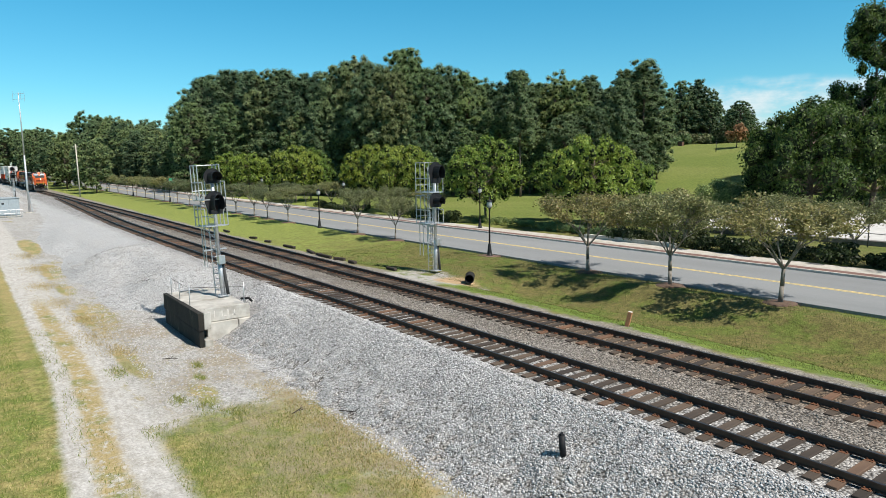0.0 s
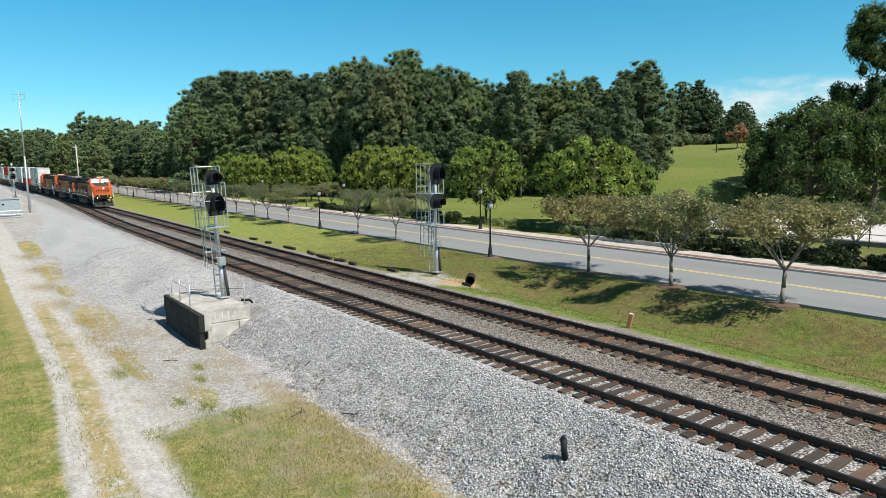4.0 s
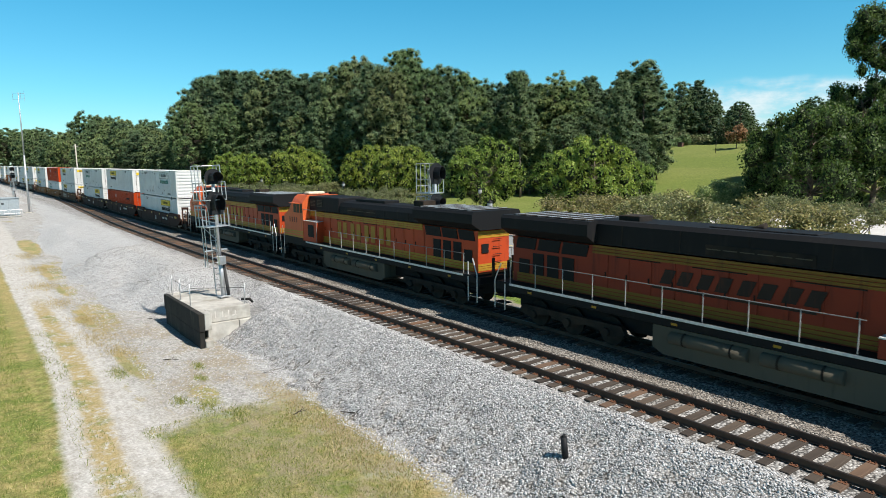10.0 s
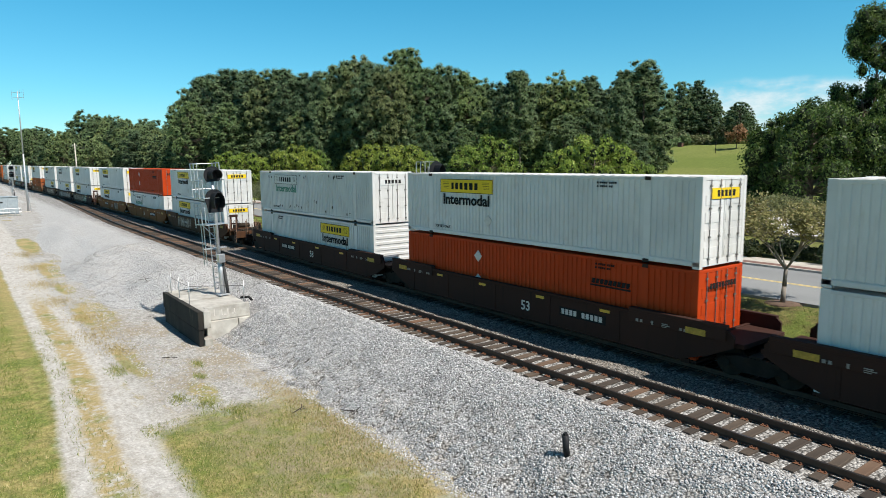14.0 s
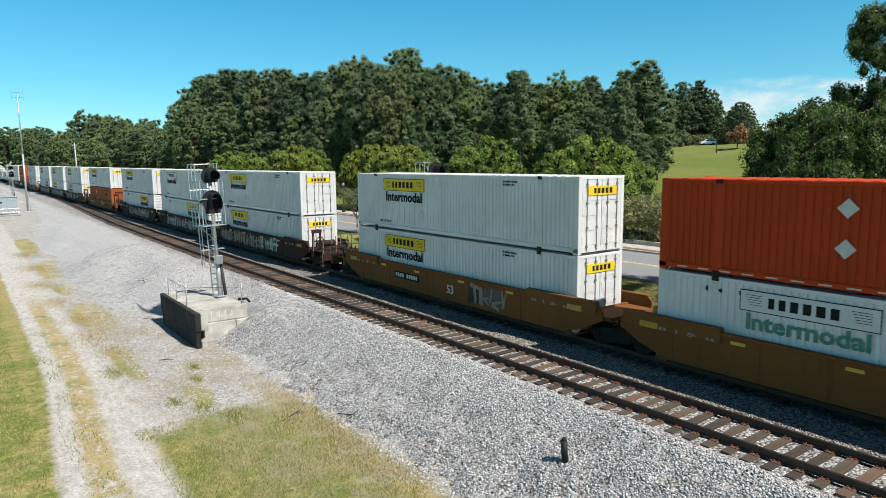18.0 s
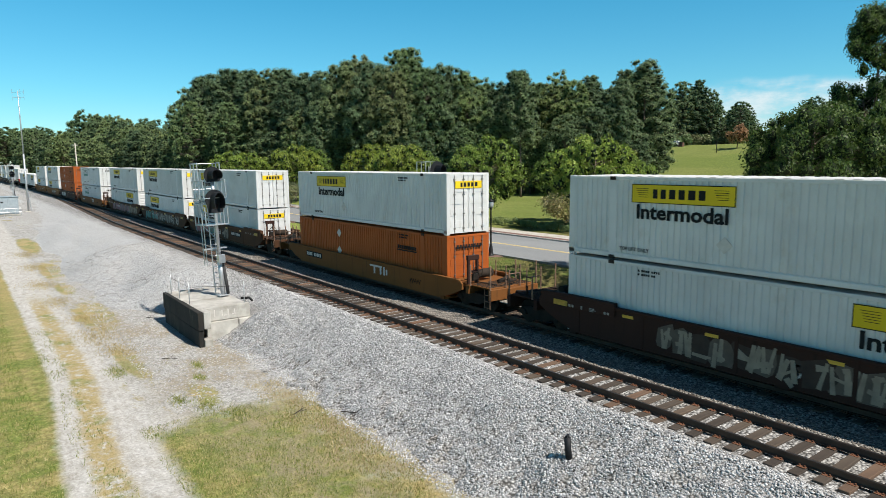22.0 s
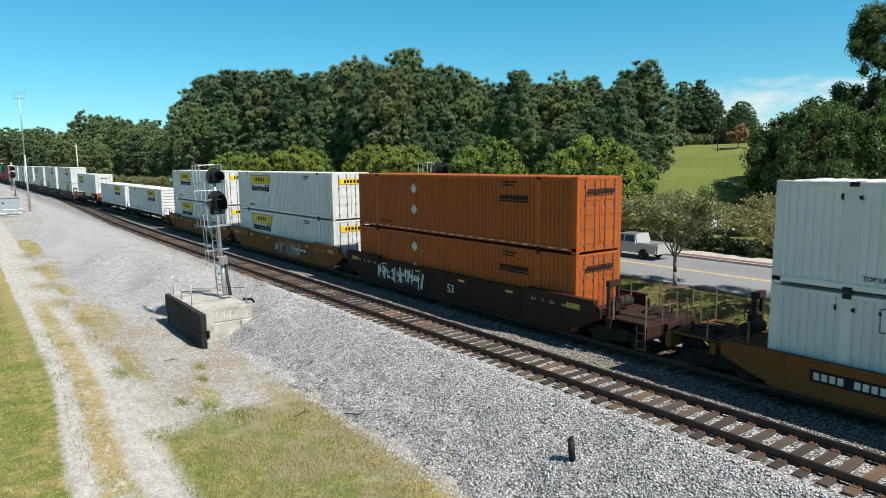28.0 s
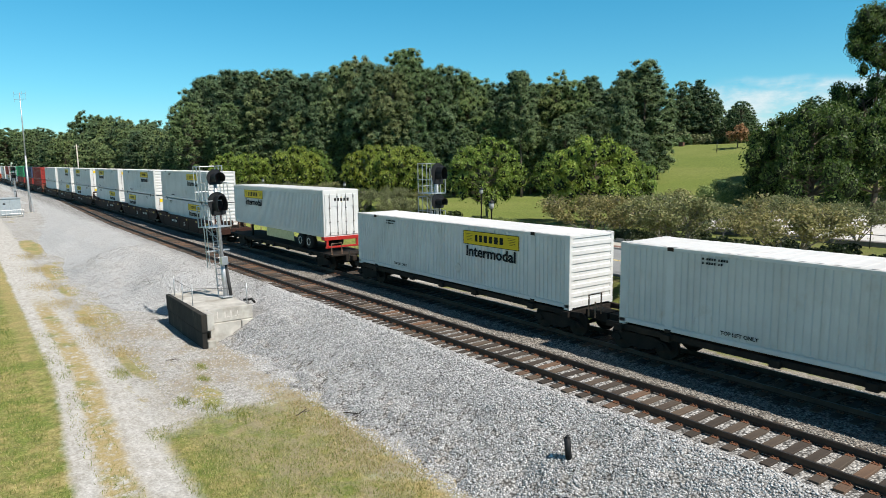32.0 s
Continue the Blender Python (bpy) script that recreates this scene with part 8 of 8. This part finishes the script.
# far wooded rise at the end of the line
for i, (v, top) in enumerate(((-0.03, 0.058), (0.0, 0.055), (0.018, 0.052), (0.035, 0.054), (0.052, 0.066), (0.066, 0.078), (0.080, 0.083), (0.094, 0.074), (0.108, 0.075), (0.122, 0.071), (0.136, 0.070), (0.150, 0.072), (0.165, 0.067), (0.180, 0.068), (0.195, 0.064))):
    ahead = 265 + rng.uniform(-15, 25)
    for q in range(5):
        a2 = ahead - 22 * q + rng.uniform(-8, 8)
        x, y = plan((bearing(v) + rng.uniform(-0.008, 0.008)) * a2, a2)
        if y < far_y(x) + (15 if q == 0 else 9):
            y = far_y(x) + 12 + rng.uniform(0, 14)
        if 31 < y < 48:
            y = 49 + rng.uniform(0, 6)
        h = (6.69 + (top - 0.008 * q) * a2 - ground_z(x, y))
        plant(rng.choice(RISE + RISE + PINES[2:]), "forest_tree", "distant green tree on the wooded rise", x, y, h / 25, rng.uniform(0, 6), "trees of the far rise", widen=1.25)
# left of the line, far off
for i in range(14):
    x, y = -330 - i * 22, -6 - rng.uniform(0, 30)
    plant(rng.choice(RISE), "forest_tree", "distant green tree past the end of the yard", x, y, rng.uniform(0.6, 0.8), rng.uniform(0, 6), "trees of the far rise", widen=1.4)

# bright round trees behind the footpath
ROUND = [broad_tree(10, 10, 1.6, 19000, 0.125, LEAF_LIGHT, 11, 110, 0.16, r0=0.16), broad_tree(10, 10.5, 1.4, 20000, 0.125, LEAF_LIGHT, 12, 120, 0.155, r0=0.16), broad_tree(10, 9.5, 1.8, 18000, 0.125, LEAF_YELLOW, 13, 100, 0.165, r0=0.15)]
for v, y, h, kind in ((0.262, 51, 9.8, 0), (0.285, 53, 9.5, 1), (0.335, 52, 10.6, 1), (0.352, 56, 10.2, 0), (0.418, 53, 10.0, 2), (0.452, 52, 9.6, 1), (0.470, 55, 9.4, 0), (0.549, 51, 10.0, 0), (0.668, 53, 9.7, 1), (0.640, 57, 8.8, 0), (0.205, 52, 9.0, 0), (0.165, 53, 8.5, 1), (0.148, 54, 7.5, 2), (0.70, 60, 8.0, 1)):
    b = bearing(v)
    a = y / (0.6004 + 0.7997 * b)
    x, yy = plan(b * a, a)
    plant(ROUND[kind], "round_tree", ("bright green round-crowned tree on the lawn", "bright green round-crowned tree on the lawn", "round tree turning yellow on the lawn")[kind], x, yy, h / 10, rng.uniform(0, 6.28), "round trees along the footpath")

# crape myrtles along the near kerb: several stems, twiggy sparse crowns


def crape(seed):
    rng2 = random.Random(seed)
    bm = bmesh.new()
    tips = []

    def grow(a, d, ln, r, depth):
        b = a + d * ln
        tube(bm, a, b, r, r * 0.72, seg=6 if depth < 2 else (4 if depth < 4 else 3), caps=False)
        if depth >= 5:
            tips.append(b)
            return
        for _ in range(3 if depth in (0, 1) else 2 + (rng2.random() < 0.5)):
            nd = (d + Vector((rng2.gauss(0, 0.40), rng2.gauss(0, 0.40), rng2.uniform(-0.16, 0.10)))).normalized()
            if depth > 1 and nd.z < 0.1:
                nd.z = 0.12
            grow(b, nd.normalized(), ln * rng2.uniform(0.62, 0.84), max(0.012, r * 0.62), depth + 1)
            if depth >= 2:
                tips.append(b.copy())

    base = Vector((0, 0, 0))
    tube(bm, base, Vector((0.02, 0.01, 0.8)), 0.085, 0.07, seg=10)
    tube(bm, Vector((0.02, 0.01, 0.78)), Vector((0.04, 0.02, 1.55)), 0.07, 0.06, seg=10)
    for i in range(6):
        a = i * 1.05 + rng2.uniform(-0.3, 0.3)
        sp = rng2.uniform(0.35, 0.62)
        grow(Vector((0.04, 0.02, 1.5)), Vector((math.cos(a) * sp, math.sin(a) * sp, 0.82)).normalized(), 1.05, 0.038, 1)
    trunk = mesh_of(bm, "trunk", BARK_PALE)
    blobs = [(p.x, p.y, p.z, 0.42, 0.42, 0.30) for p in tips]
    crown = leaf_mesh("crown", blobs, 11500, 0.052, LEAF_OLIVE, shell=0.9, face=0.3)
    return trunk, crown


CRAPES = [crape(31), crape(32), crape(33)]
MULCH = plain("brown_mulch", (0.11, 0.07, 0.05), 0.95, 0, 0.4, 14, 0.02)
bm = bmesh.new()
lathe(bm, [(0.95, -0.1), (0.8, 0.05), (0.3, 0.09), (0.05, 0.10)], 16)
MULCH_MESH = mesh_of(bm, "mulch_ring", MULCH)
crape_xs = [-15.5, -21.8, -28.0, -51.5, -58.7, -75.7, -82.3, -87.4, -94.5, -104.0, -111, -118, -125, -134, -142, -150, -158, -168, -178, -190, -202, -215]
for i, x in enumerate(crape_xs):
    y = 32.95 + rng.uniform(-0.12, 0.12)
    s = rng.uniform(1.12, 1.24) if x > -30 else rng.uniform(0.95, 1.08)
    plant(CRAPES[i % 3], "crape_myrtle_tree", "small spreading street tree with sparse olive leaves and bare twigs", x, y, s, (0.4, 2.5, 4.4, 1.2)[i % 4], "street trees along the kerb", widen=1.27 if x > -30 else 1.08)
    part("mulch_ring", MULCH_MESH, None).matrix_basis = pose(x, y, ground_z(x, y) - 0.03)
for ob in bpy.data.objects:
    if ob.name.startswith("mulch_ring"):
        tagged(ob, "ring of brown mulch round a street tree", "mulch", "mulch rings", "structure")
# more of them across the road and behind it
for i, (x, y) in enumerate(((-8.5, 49.5), (-13.5, 49.0), (-18.5, 49.6), (-23.5, 49.2), (-28.5, 49.8), (-33.5, 49.3), (-38.5, 49.5), (-66, 47.2), (-74, 47.4), (-92, 47.3), (-101, 47.2), (-110, 47.5))):
    plant(CRAPES[(i + 1) % 3], "crape_myrtle_tree", "small twiggy street tree across the road", x, y, rng.uniform(0.82, 1.0), i * 1.7, "street trees across the road", widen=1.25)

# dark shrubs and clipped hedges across the road
LEAF_SHRUB = leaf_material("dark_shrub_leaf", (0.012, 0.022, 0.008), (0.026, 0.042, 0.014), (0.05, 0.075, 0.022))


def shrub_mesh(w, d, h, count, size, leaf, seed, lumps=9):
    r2 = random.Random(seed)
    blobs = [(r2.uniform(-w, w) * 0.5, r2.uniform(-d, d) * 0.5, h * r2.uniform(0.35, 0.68), max(0.3, 0.30 * d), max(0.3, 0.30 * d), h * 0.36) for _ in range(lumps)]
    return None, leaf_mesh("crown", blobs, count, size, leaf)


SHRUBS = [shrub_mesh(2.0, 1.8, 1.5, 1500, 0.10, LEAF_SHRUB, 41), shrub_mesh(2.6, 2.0, 1.3, 1700, 0.10, LEAF_SHRUB, 42)]
for i, x in enumerate((-15.5, -17.2, -18.8, -20.4, -22, -23.6, -25.2, -26.9, -28.5, -30.2, -31.9, -33.6, -35.3, -37, -61, -63.5, -66.2, -69, -72, -84, -88, -92, -97)):
    plant(SHRUBS[i % 2], "clipped_shrub", "dark low evergreen shrub behind the footpath", x, 47.4 + 0.4 * math.sin(i * 2.1), 0.95 + 0.15 * math.sin(i * 3.7), i * 0.9, "shrubs behind the footpath")
HEDGE = shrub_mesh(9.0, 1.1, 1.0, 5200, 0.07, LEAF_OAK, 43, 40)
for x, y in ((-47.0, 49.3), (-55.5, 49.6), (-40, 49.0)):
    plant(HEDGE, "clipped_hedge", "long low green hedge along the lawn", x, y, 1.0, 0.0, "hedges along the lawn")
BUSH = [shrub_mesh(3.2, 3.2, 3.2, 3200, 0.13, LEAF_OLIVE, 44, 14), shrub_mesh(3.0, 3.0, 3.6, 3400, 0.13, LEAF_OAK, 45, 14)]
for v, ahead, k2, s in ((0.770, 88, 0, 1.15), (0.808, 92, 1, 1.1), (0.826, 95, 1, 1.25), (0.79, 60, 0, 0.8), (0.84, 62, 0, 0.9), (0.75, 62, 0, 0.85), (0.71, 66, 0, 0.8)):
    x, y = plan(bearing(v) * ahead, ahead)
    plant(BUSH[k2], "round_bush", "round loose bush on the lawn", x, y, s, v * 9, "bushes on the lawn")

# big dark trees on the right
LEAF_BIG = leaf_material("deep_green_leaf", (0.028, 0.056, 0.012), (0.058, 0.102, 0.022), (0.115, 0.17, 0.038))
BIG = broad_tree(15, 19, 0.4, 42000, 0.16, LEAF_BIG, 51, 110, 0.17, r0=0.5)
BIG2 = broad_tree(15, 15, 0.6, 30000, 0.16, LEAF_BIG, 52, 80, 0.19, r0=0.45)
for v, ahead, h, m, w in ((0.914, 86, 14.2, BIG, 1.0), (0.985, 84, 13.5, BIG2, 1.0), (1.06, 88, 14.5, BIG, 1.0), (0.888, 96, 12.5, BIG2, 0.75)):
    x, y = plan(bearing(v) * ahead, ahead)
    plant(m, "large_shade_tree", "large dense dark green shade tree", x, y, h / 15, v * 7, "large trees beyond the lot", widen=w)
TALL = broad_tree(30, 16, 17, 22000, 0.17, LEAF_BIG, 53, 60, 0.22, r0=0.45)
for v, ahead, h, w in ((0.979, 112, 30.2, 0.9), (1.05, 112, 30, 1.0)):
    x, y = plan(bearing(v) * ahead, ahead)
    plant(TALL, "tall_shade_tree", "tall tree with high open dark crown", x, y, (h - ground_z(x, y) * 0.4) / 30, v * 11, "tall trees beyond the lot", widen=w)
for v, ahead, top, m, w, hh in ((0.968, 112, 0.135, BIG2, 0.78, 15), (1.02, 114, 0.12, BIG2, 0.8, 15), (0.913, 150, 0.092, FOREST[0], 1.5, 25), (0.928, 146, 0.085, FOREST[2], 1.4, 25), (0.945, 130, 0.095, BIG2, 0.8, 15)):
    x, y = plan(bearing(v) * ahead, ahead)
    plant(m, "large_shade_tree", "large dense dark green shade tree", x, y, (6.69 + top * ahead - ground_z(x, y)) / hh, v * 5, "large trees beyond the lot", widen=w)
# trees on the green hill
for v, ahead, top, m, w in ((0.741, 138, 0.070, FOREST[1], 1.1), (0.832, 196, 0.086, FOREST[2], 1.5), (0.815, 204, 0.06, FOREST[0], 1.5), (0.848, 204, 0.06, FOREST[0], 1.4), (0.865, 185, 0.045, FOREST[2], 1.5), (0.905, 178, 0.085, PINES[2], 1.5)):
    x, y = plan(bearing(v) * ahead, ahead)
    h = 6.69 + top * ahead - ground_z(x, y)
    plant(m, "hill_tree", "dark green tree on the mown hill", x, y, h / 25, v * 13, "trees on the hill", widen=w)
RED_TREE = broad_tree(8, 8, 1.5, 3600, 0.26, LEAF_RED, 61, 24, 0.26, r0=0.18)
x, y = plan(bearing(0.829) * 172, 172)
plant(RED_TREE, "red_tree", "small tree with reddish autumn leaves on the hill", x, y, 0.8, 1.0)

# shrubs and low growth along the crest
for i in range(22):
    v = 0.755 + 0.13 * i / 22 + rng.uniform(-0.003, 0.003)
    ahead = 205 + rng.uniform(0, 8)
    x, y = plan(bearing(v) * ahead, ahead)
    plant(BUSH[i % 2], "crest_bush", "dark bush along the crest of the hill", x, y, rng.uniform(1.2, 1.9), i * 1.3, "bushes along the crest", z=ground_z(x, y) - 1.3, widen=1.5)
# more crowns behind the crest
for i, v in enumerate((0.757, 0.768, 0.779, 0.790, 0.801, 0.822, 0.830, 0.838)):
    ahead = 212 + 3 * (i % 3)
    x, y = plan(bearing(v) * ahead, ahead)
    top = (0.088, 0.095, 0.102, 0.098, 0.085, 0.074, 0.080, 0.070)[i]
    plant(FOREST[i % 4], "hill_tree", "dark green tree behind the mown hill", x, y, (6.69 + top * ahead - ground_z(x, y)) / 25, v * 17, "trees on the hill", widen=1.6)
# far wood behind the end of the line
for i in range(13):
    v = -0.05 + 0.105 * i / 12
    ahead = 820 + rng.uniform(-40, 40)
    x, y = plan(bearing(v) * ahead, ahead)
    plant(RISE[i % 3], "forest_tree", "distant tall tree of a wooded rise", x, y, (6.69 + rng.uniform(0.050, 0.060) * ahead - ground_z(x, y)) / 25, i * 1.1, "trees of the far rise", widen=1.7)

# ---- loose stones and grass blades where the camera is near ----
def scatter_mesh(name, pts, unit_v, unit_f, sizes, mat, squash=1.0, upright=False):
    r = np.random.default_rng(len(pts))
    n, m = len(pts), len(unit_v)
    ang = r.uniform(0, 2 * math.pi, n)
    v = unit_v[None] * sizes[:, None, None] * (1 + (0.0 if upright else 0.35) * r.normal(size=(n, m, 1)))
    c, s = np.cos(ang)[:, None], np.sin(ang)[:, None]
    x = v[..., 0] * c - v[..., 1] * s
    y = v[..., 0] * s + v[..., 1] * c
    p = np.stack([x, y, v[..., 2] * squash], -1)
    if upright:
        lean = r.normal(0, 0.45, (n, 1, 2))
        p[..., :2] += lean * p[..., 2:3]
    p = (p + pts[:, None]).reshape(-1, 3)
    f = (unit_f[None] + (np.arange(n) * m)[:, None, None]).reshape(-1, 3)
    me = bpy.data.meshes.new(name)
    me.vertices.add(len(p))
    me.vertices.foreach_set("co", p.ravel())
    me.loops.add(f.size)
    me.loops.foreach_set("vertex_index", f.ravel().astype(np.int32))
    me.polygons.add(len(f))
    me.polygons.foreach_set("loop_start", np.arange(0, f.size, 3, dtype=np.int32))
    me.polygons.foreach_set("loop_total", np.full(len(f), 3, dtype=np.int32))
    me.update()
    me.validate()
    me.materials.append(mat)
    return new(name, me)


def spots(count, x0, x1, y0, y1, zf, keep, seed):
    r = random.Random(seed)
    out = []
    while len(out) < count:
        x, y = r.uniform(x0, x1), r.uniform(y0, y1)
        if keep(x, y, r):
            out.append((x, y, zf(x, y)))
    return np.array(out)


OCT_V = np.array([(1, 0, 0), (0, 1, 0), (-1, 0, 0), (0, -1, 0), (0, 0, 0.8), (0, 0, -0.8)], float)
OCT_F = np.array([(0, 1, 4), (1, 2, 4), (2, 3, 4), (3, 0, 4), (1, 0, 5), (2, 1, 5), (3, 2, 5), (0, 3, 5)])
k = Mat("loose_ballast_piece", 0.9)
k.color(k.ramp(k.island(), (0.0, (0.20, 0.20, 0.20)), (0.35, (0.31, 0.316, 0.322)), (0.75, (0.45, 0.457, 0.465)), (1.0, (0.60, 0.61, 0.62))))
STONE = k.m
# stones between the tracks, coloured dark to sit in the train's shadow
k = Mat("shadow_toned_track_piece", 0.95, spec=0.2)
k.color(k.ramp(k.island(), (0.0, (0.10, 0.092, 0.082)), (0.5, (0.19, 0.175, 0.155)), (1.0, (0.36, 0.335, 0.305))))
TRACK_STONE = k.m
k = Mat("dusty_yard_piece", 0.95)
k.color(k.ramp(k.island(), (0.0, (0.22, 0.212, 0.20)), (0.6, (0.39, 0.388, 0.38)), (1.0, (0.52, 0.522, 0.52))))
YARD_STONE = k.m
r8 = np.random.default_rng(8)
top = lambda x, y: max(bed_z(x, y), ground_z(x, y))
pts = spots(90000, -36, 0, 9.3, 14.1, top, lambda x, y, r: y > 9.6 + 0.5 * r.random() and not (x < -31.4 and y < 12.3), 81)
tagged(scatter_mesh("ballast_stones", pts, OCT_V, OCT_F, r8.uniform(0.020, 0.048, len(pts)), STONE, 0.8), "loose grey stones on the ballast slope", "stones", kind="stuff")
pts = spots(9000, -34, 3, 16.9, 18.2, lambda x, y: bed_z(x, y), lambda x, y, r: True, 82)
tagged(scatter_mesh("ballast_stones", pts, OCT_V, OCT_F, r8.uniform(0.022, 0.05, len(pts)), TRACK_STONE, 0.8), "loose grey stones between the two tracks", "stones", kind="stuff")
pts = spots(26000, -62, -23, 5.6, 13.6, top, lambda x, y, r: not (-37.8 < x < -31.4 and 8.5 < y < 12.3), 83)
tagged(scatter_mesh("gravel_stones", pts, OCT_V, OCT_F, r8.uniform(0.02, 0.05, len(pts)), YARD_STONE, 0.8), "loose stones scattered on the gravel yard", "stones", kind="stuff")

BLADE_V = np.array([(-0.12, 0, 0), (0.12, 0, 0), (0, 0.1, 1.0)], float)
BLADE_F = np.array([(0, 1, 2)])
k = Mat("dry_and_green_blades", 0.8, spec=0.2)
k.color(k.ramp(k.island(), (0.0, (0.09, 0.13, 0.022)), (0.5, (0.18, 0.22, 0.05)), (0.75, (0.31, 0.29, 0.11)), (1.0, (0.48, 0.40, 0.22))))
BLADES = k.m
k = Mat("green_lawn_blades", 0.8, spec=0.2)
k.color(k.ramp(k.island(), (0.0, (0.06, 0.085, 0.018)), (0.5, (0.115, 0.148, 0.034)), (0.85, (0.16, 0.175, 0.05)), (1.0, (0.21, 0.20, 0.08))))
LAWN = k.m


def patchy(x, y, r, edge):
    return noise.noise((x * 0.5, y * 0.5, 11.0)) + 0.6 * noise.noise((x * 1.7, y * 1.7, 12.0)) + edge > r.uniform(-0.4, 0.5)


pts = spots(60000, -22.5, 3, 4.2, 9.9, ground_z, lambda x, y, r: patchy(x, y, r, 0.35 * min(1, (y - 4.2) / 0.8, (9.6 - y + 1.3 * noise.noise((x * 0.6, y * 0.6, 31.0))) / 0.7, (x + 21.6 + 2.6 * noise.noise((x * 0.5, y * 0.7, 32.0))) / 1.6)), 84)
tagged(scatter_mesh("grass_blades", pts, BLADE_V, BLADE_F, r8.uniform(0.035, 0.09, len(pts)), BLADES, 1.0, True), "short dry and green grass between lane and ballast", "grass", kind="stuff")
pts = spots(30000, -45, 3, -3.0, 1.7, ground_z, lambda x, y, r: patchy(x, y, r, 0.5), 85)
tagged(scatter_mesh("grass_blades", pts, BLADE_V, BLADE_F, r8.uniform(0.05, 0.12, len(pts)), BLADES, 1.0, True), "short grass beside the dirt lane", "grass", kind="stuff")
pts = spots(2500, -40, 3, 2.3, 3.3, ground_z, lambda x, y, r: patchy(x, y * 2, r, 0.1), 86)
tagged(scatter_mesh("straw_blades", pts, BLADE_V, BLADE_F, r8.uniform(0.05, 0.12, len(pts)), BLADES, 1.0, True), "dry straw between the wheel tracks of the lane", "grass", kind="stuff")
pts = spots(60000, -50, 2, 23.1, 33.4, ground_z, lambda x, y, r: not (-37 < x < -30 and y < 25.0) and patchy(x, y, r, 0.5), 87)
tagged(scatter_mesh("lawn_blades", pts, BLADE_V, BLADE_F, r8.uniform(0.04, 0.10, len(pts)), LAWN, 1.0, True), "green lawn between track and road", "grass", kind="stuff")
k = Mat("bleached_straw_blades", 0.85, spec=0.2)
k.color(k.ramp(k.island(), (0.0, (0.20, 0.15, 0.06)), (0.5, (0.36, 0.28, 0.13)), (0.85, (0.50, 0.42, 0.24)), (1.0, (0.20, 0.22, 0.05))))
STRAW = k.m
pts = spots(9000, -24.5, 3, 8.4, 10.4, ground_z, lambda x, y, r: patchy(x, y, r, 0.35 - 0.5 * abs(y - 9.4)), 88)
tagged(scatter_mesh("straw_blades", pts, BLADE_V, BLADE_F, r8.uniform(0.04, 0.10, len(pts)), STRAW, 1.0, True), "dry straw where the grass meets the ballast", "grass", kind="stuff")
# tufts of weeds in the gravel
for wx, wy, ww in ((-24.3, 6.0, 0.35), (-26.5, 7.4, 0.25), (-21.8, 7.3, 0.5), (-23.2, 6.6, 0.45), (-29.5, 4.9, 0.5), (-33, 5.6, 1.0), (-36.5, 5.2, 1.3), (-41, 5.5, 1.1), (-47, 4.8, 1.2), (-28.2, 7.8, 0.3), (-54, 4.6, 1.3), (-62, 4.9, 1.2), (-70, 5.0, 1.4)):
    rr = np.random.default_rng(int(abs(wx) * 10))
    n = int(900 * ww + 60)
    q = rr.normal(0, ww * 0.55, (n, 2)) * (1.6, 0.8)
    pts = np.array([(wx + a, wy + b, ground_z(wx + a, wy + b)) for a, b in q])
    tagged(scatter_mesh("weed_tuft", pts, BLADE_V, BLADE_F, rr.uniform(0.05, 0.12, n), STRAW if ww > 0.9 else BLADES, 1.0, True), "low tuft of weeds in the gravel", "weeds", "weed tufts", kind="stuff")

# ---- the pieces of the tracks ----
make_track("near_track", near_y, "railway track with dark rails on weathered wooden ties", -156, 1)
make_track("far_track", far_y, "railway track with dark rails on weathered ties, used by the train", -700, 2)
motions()
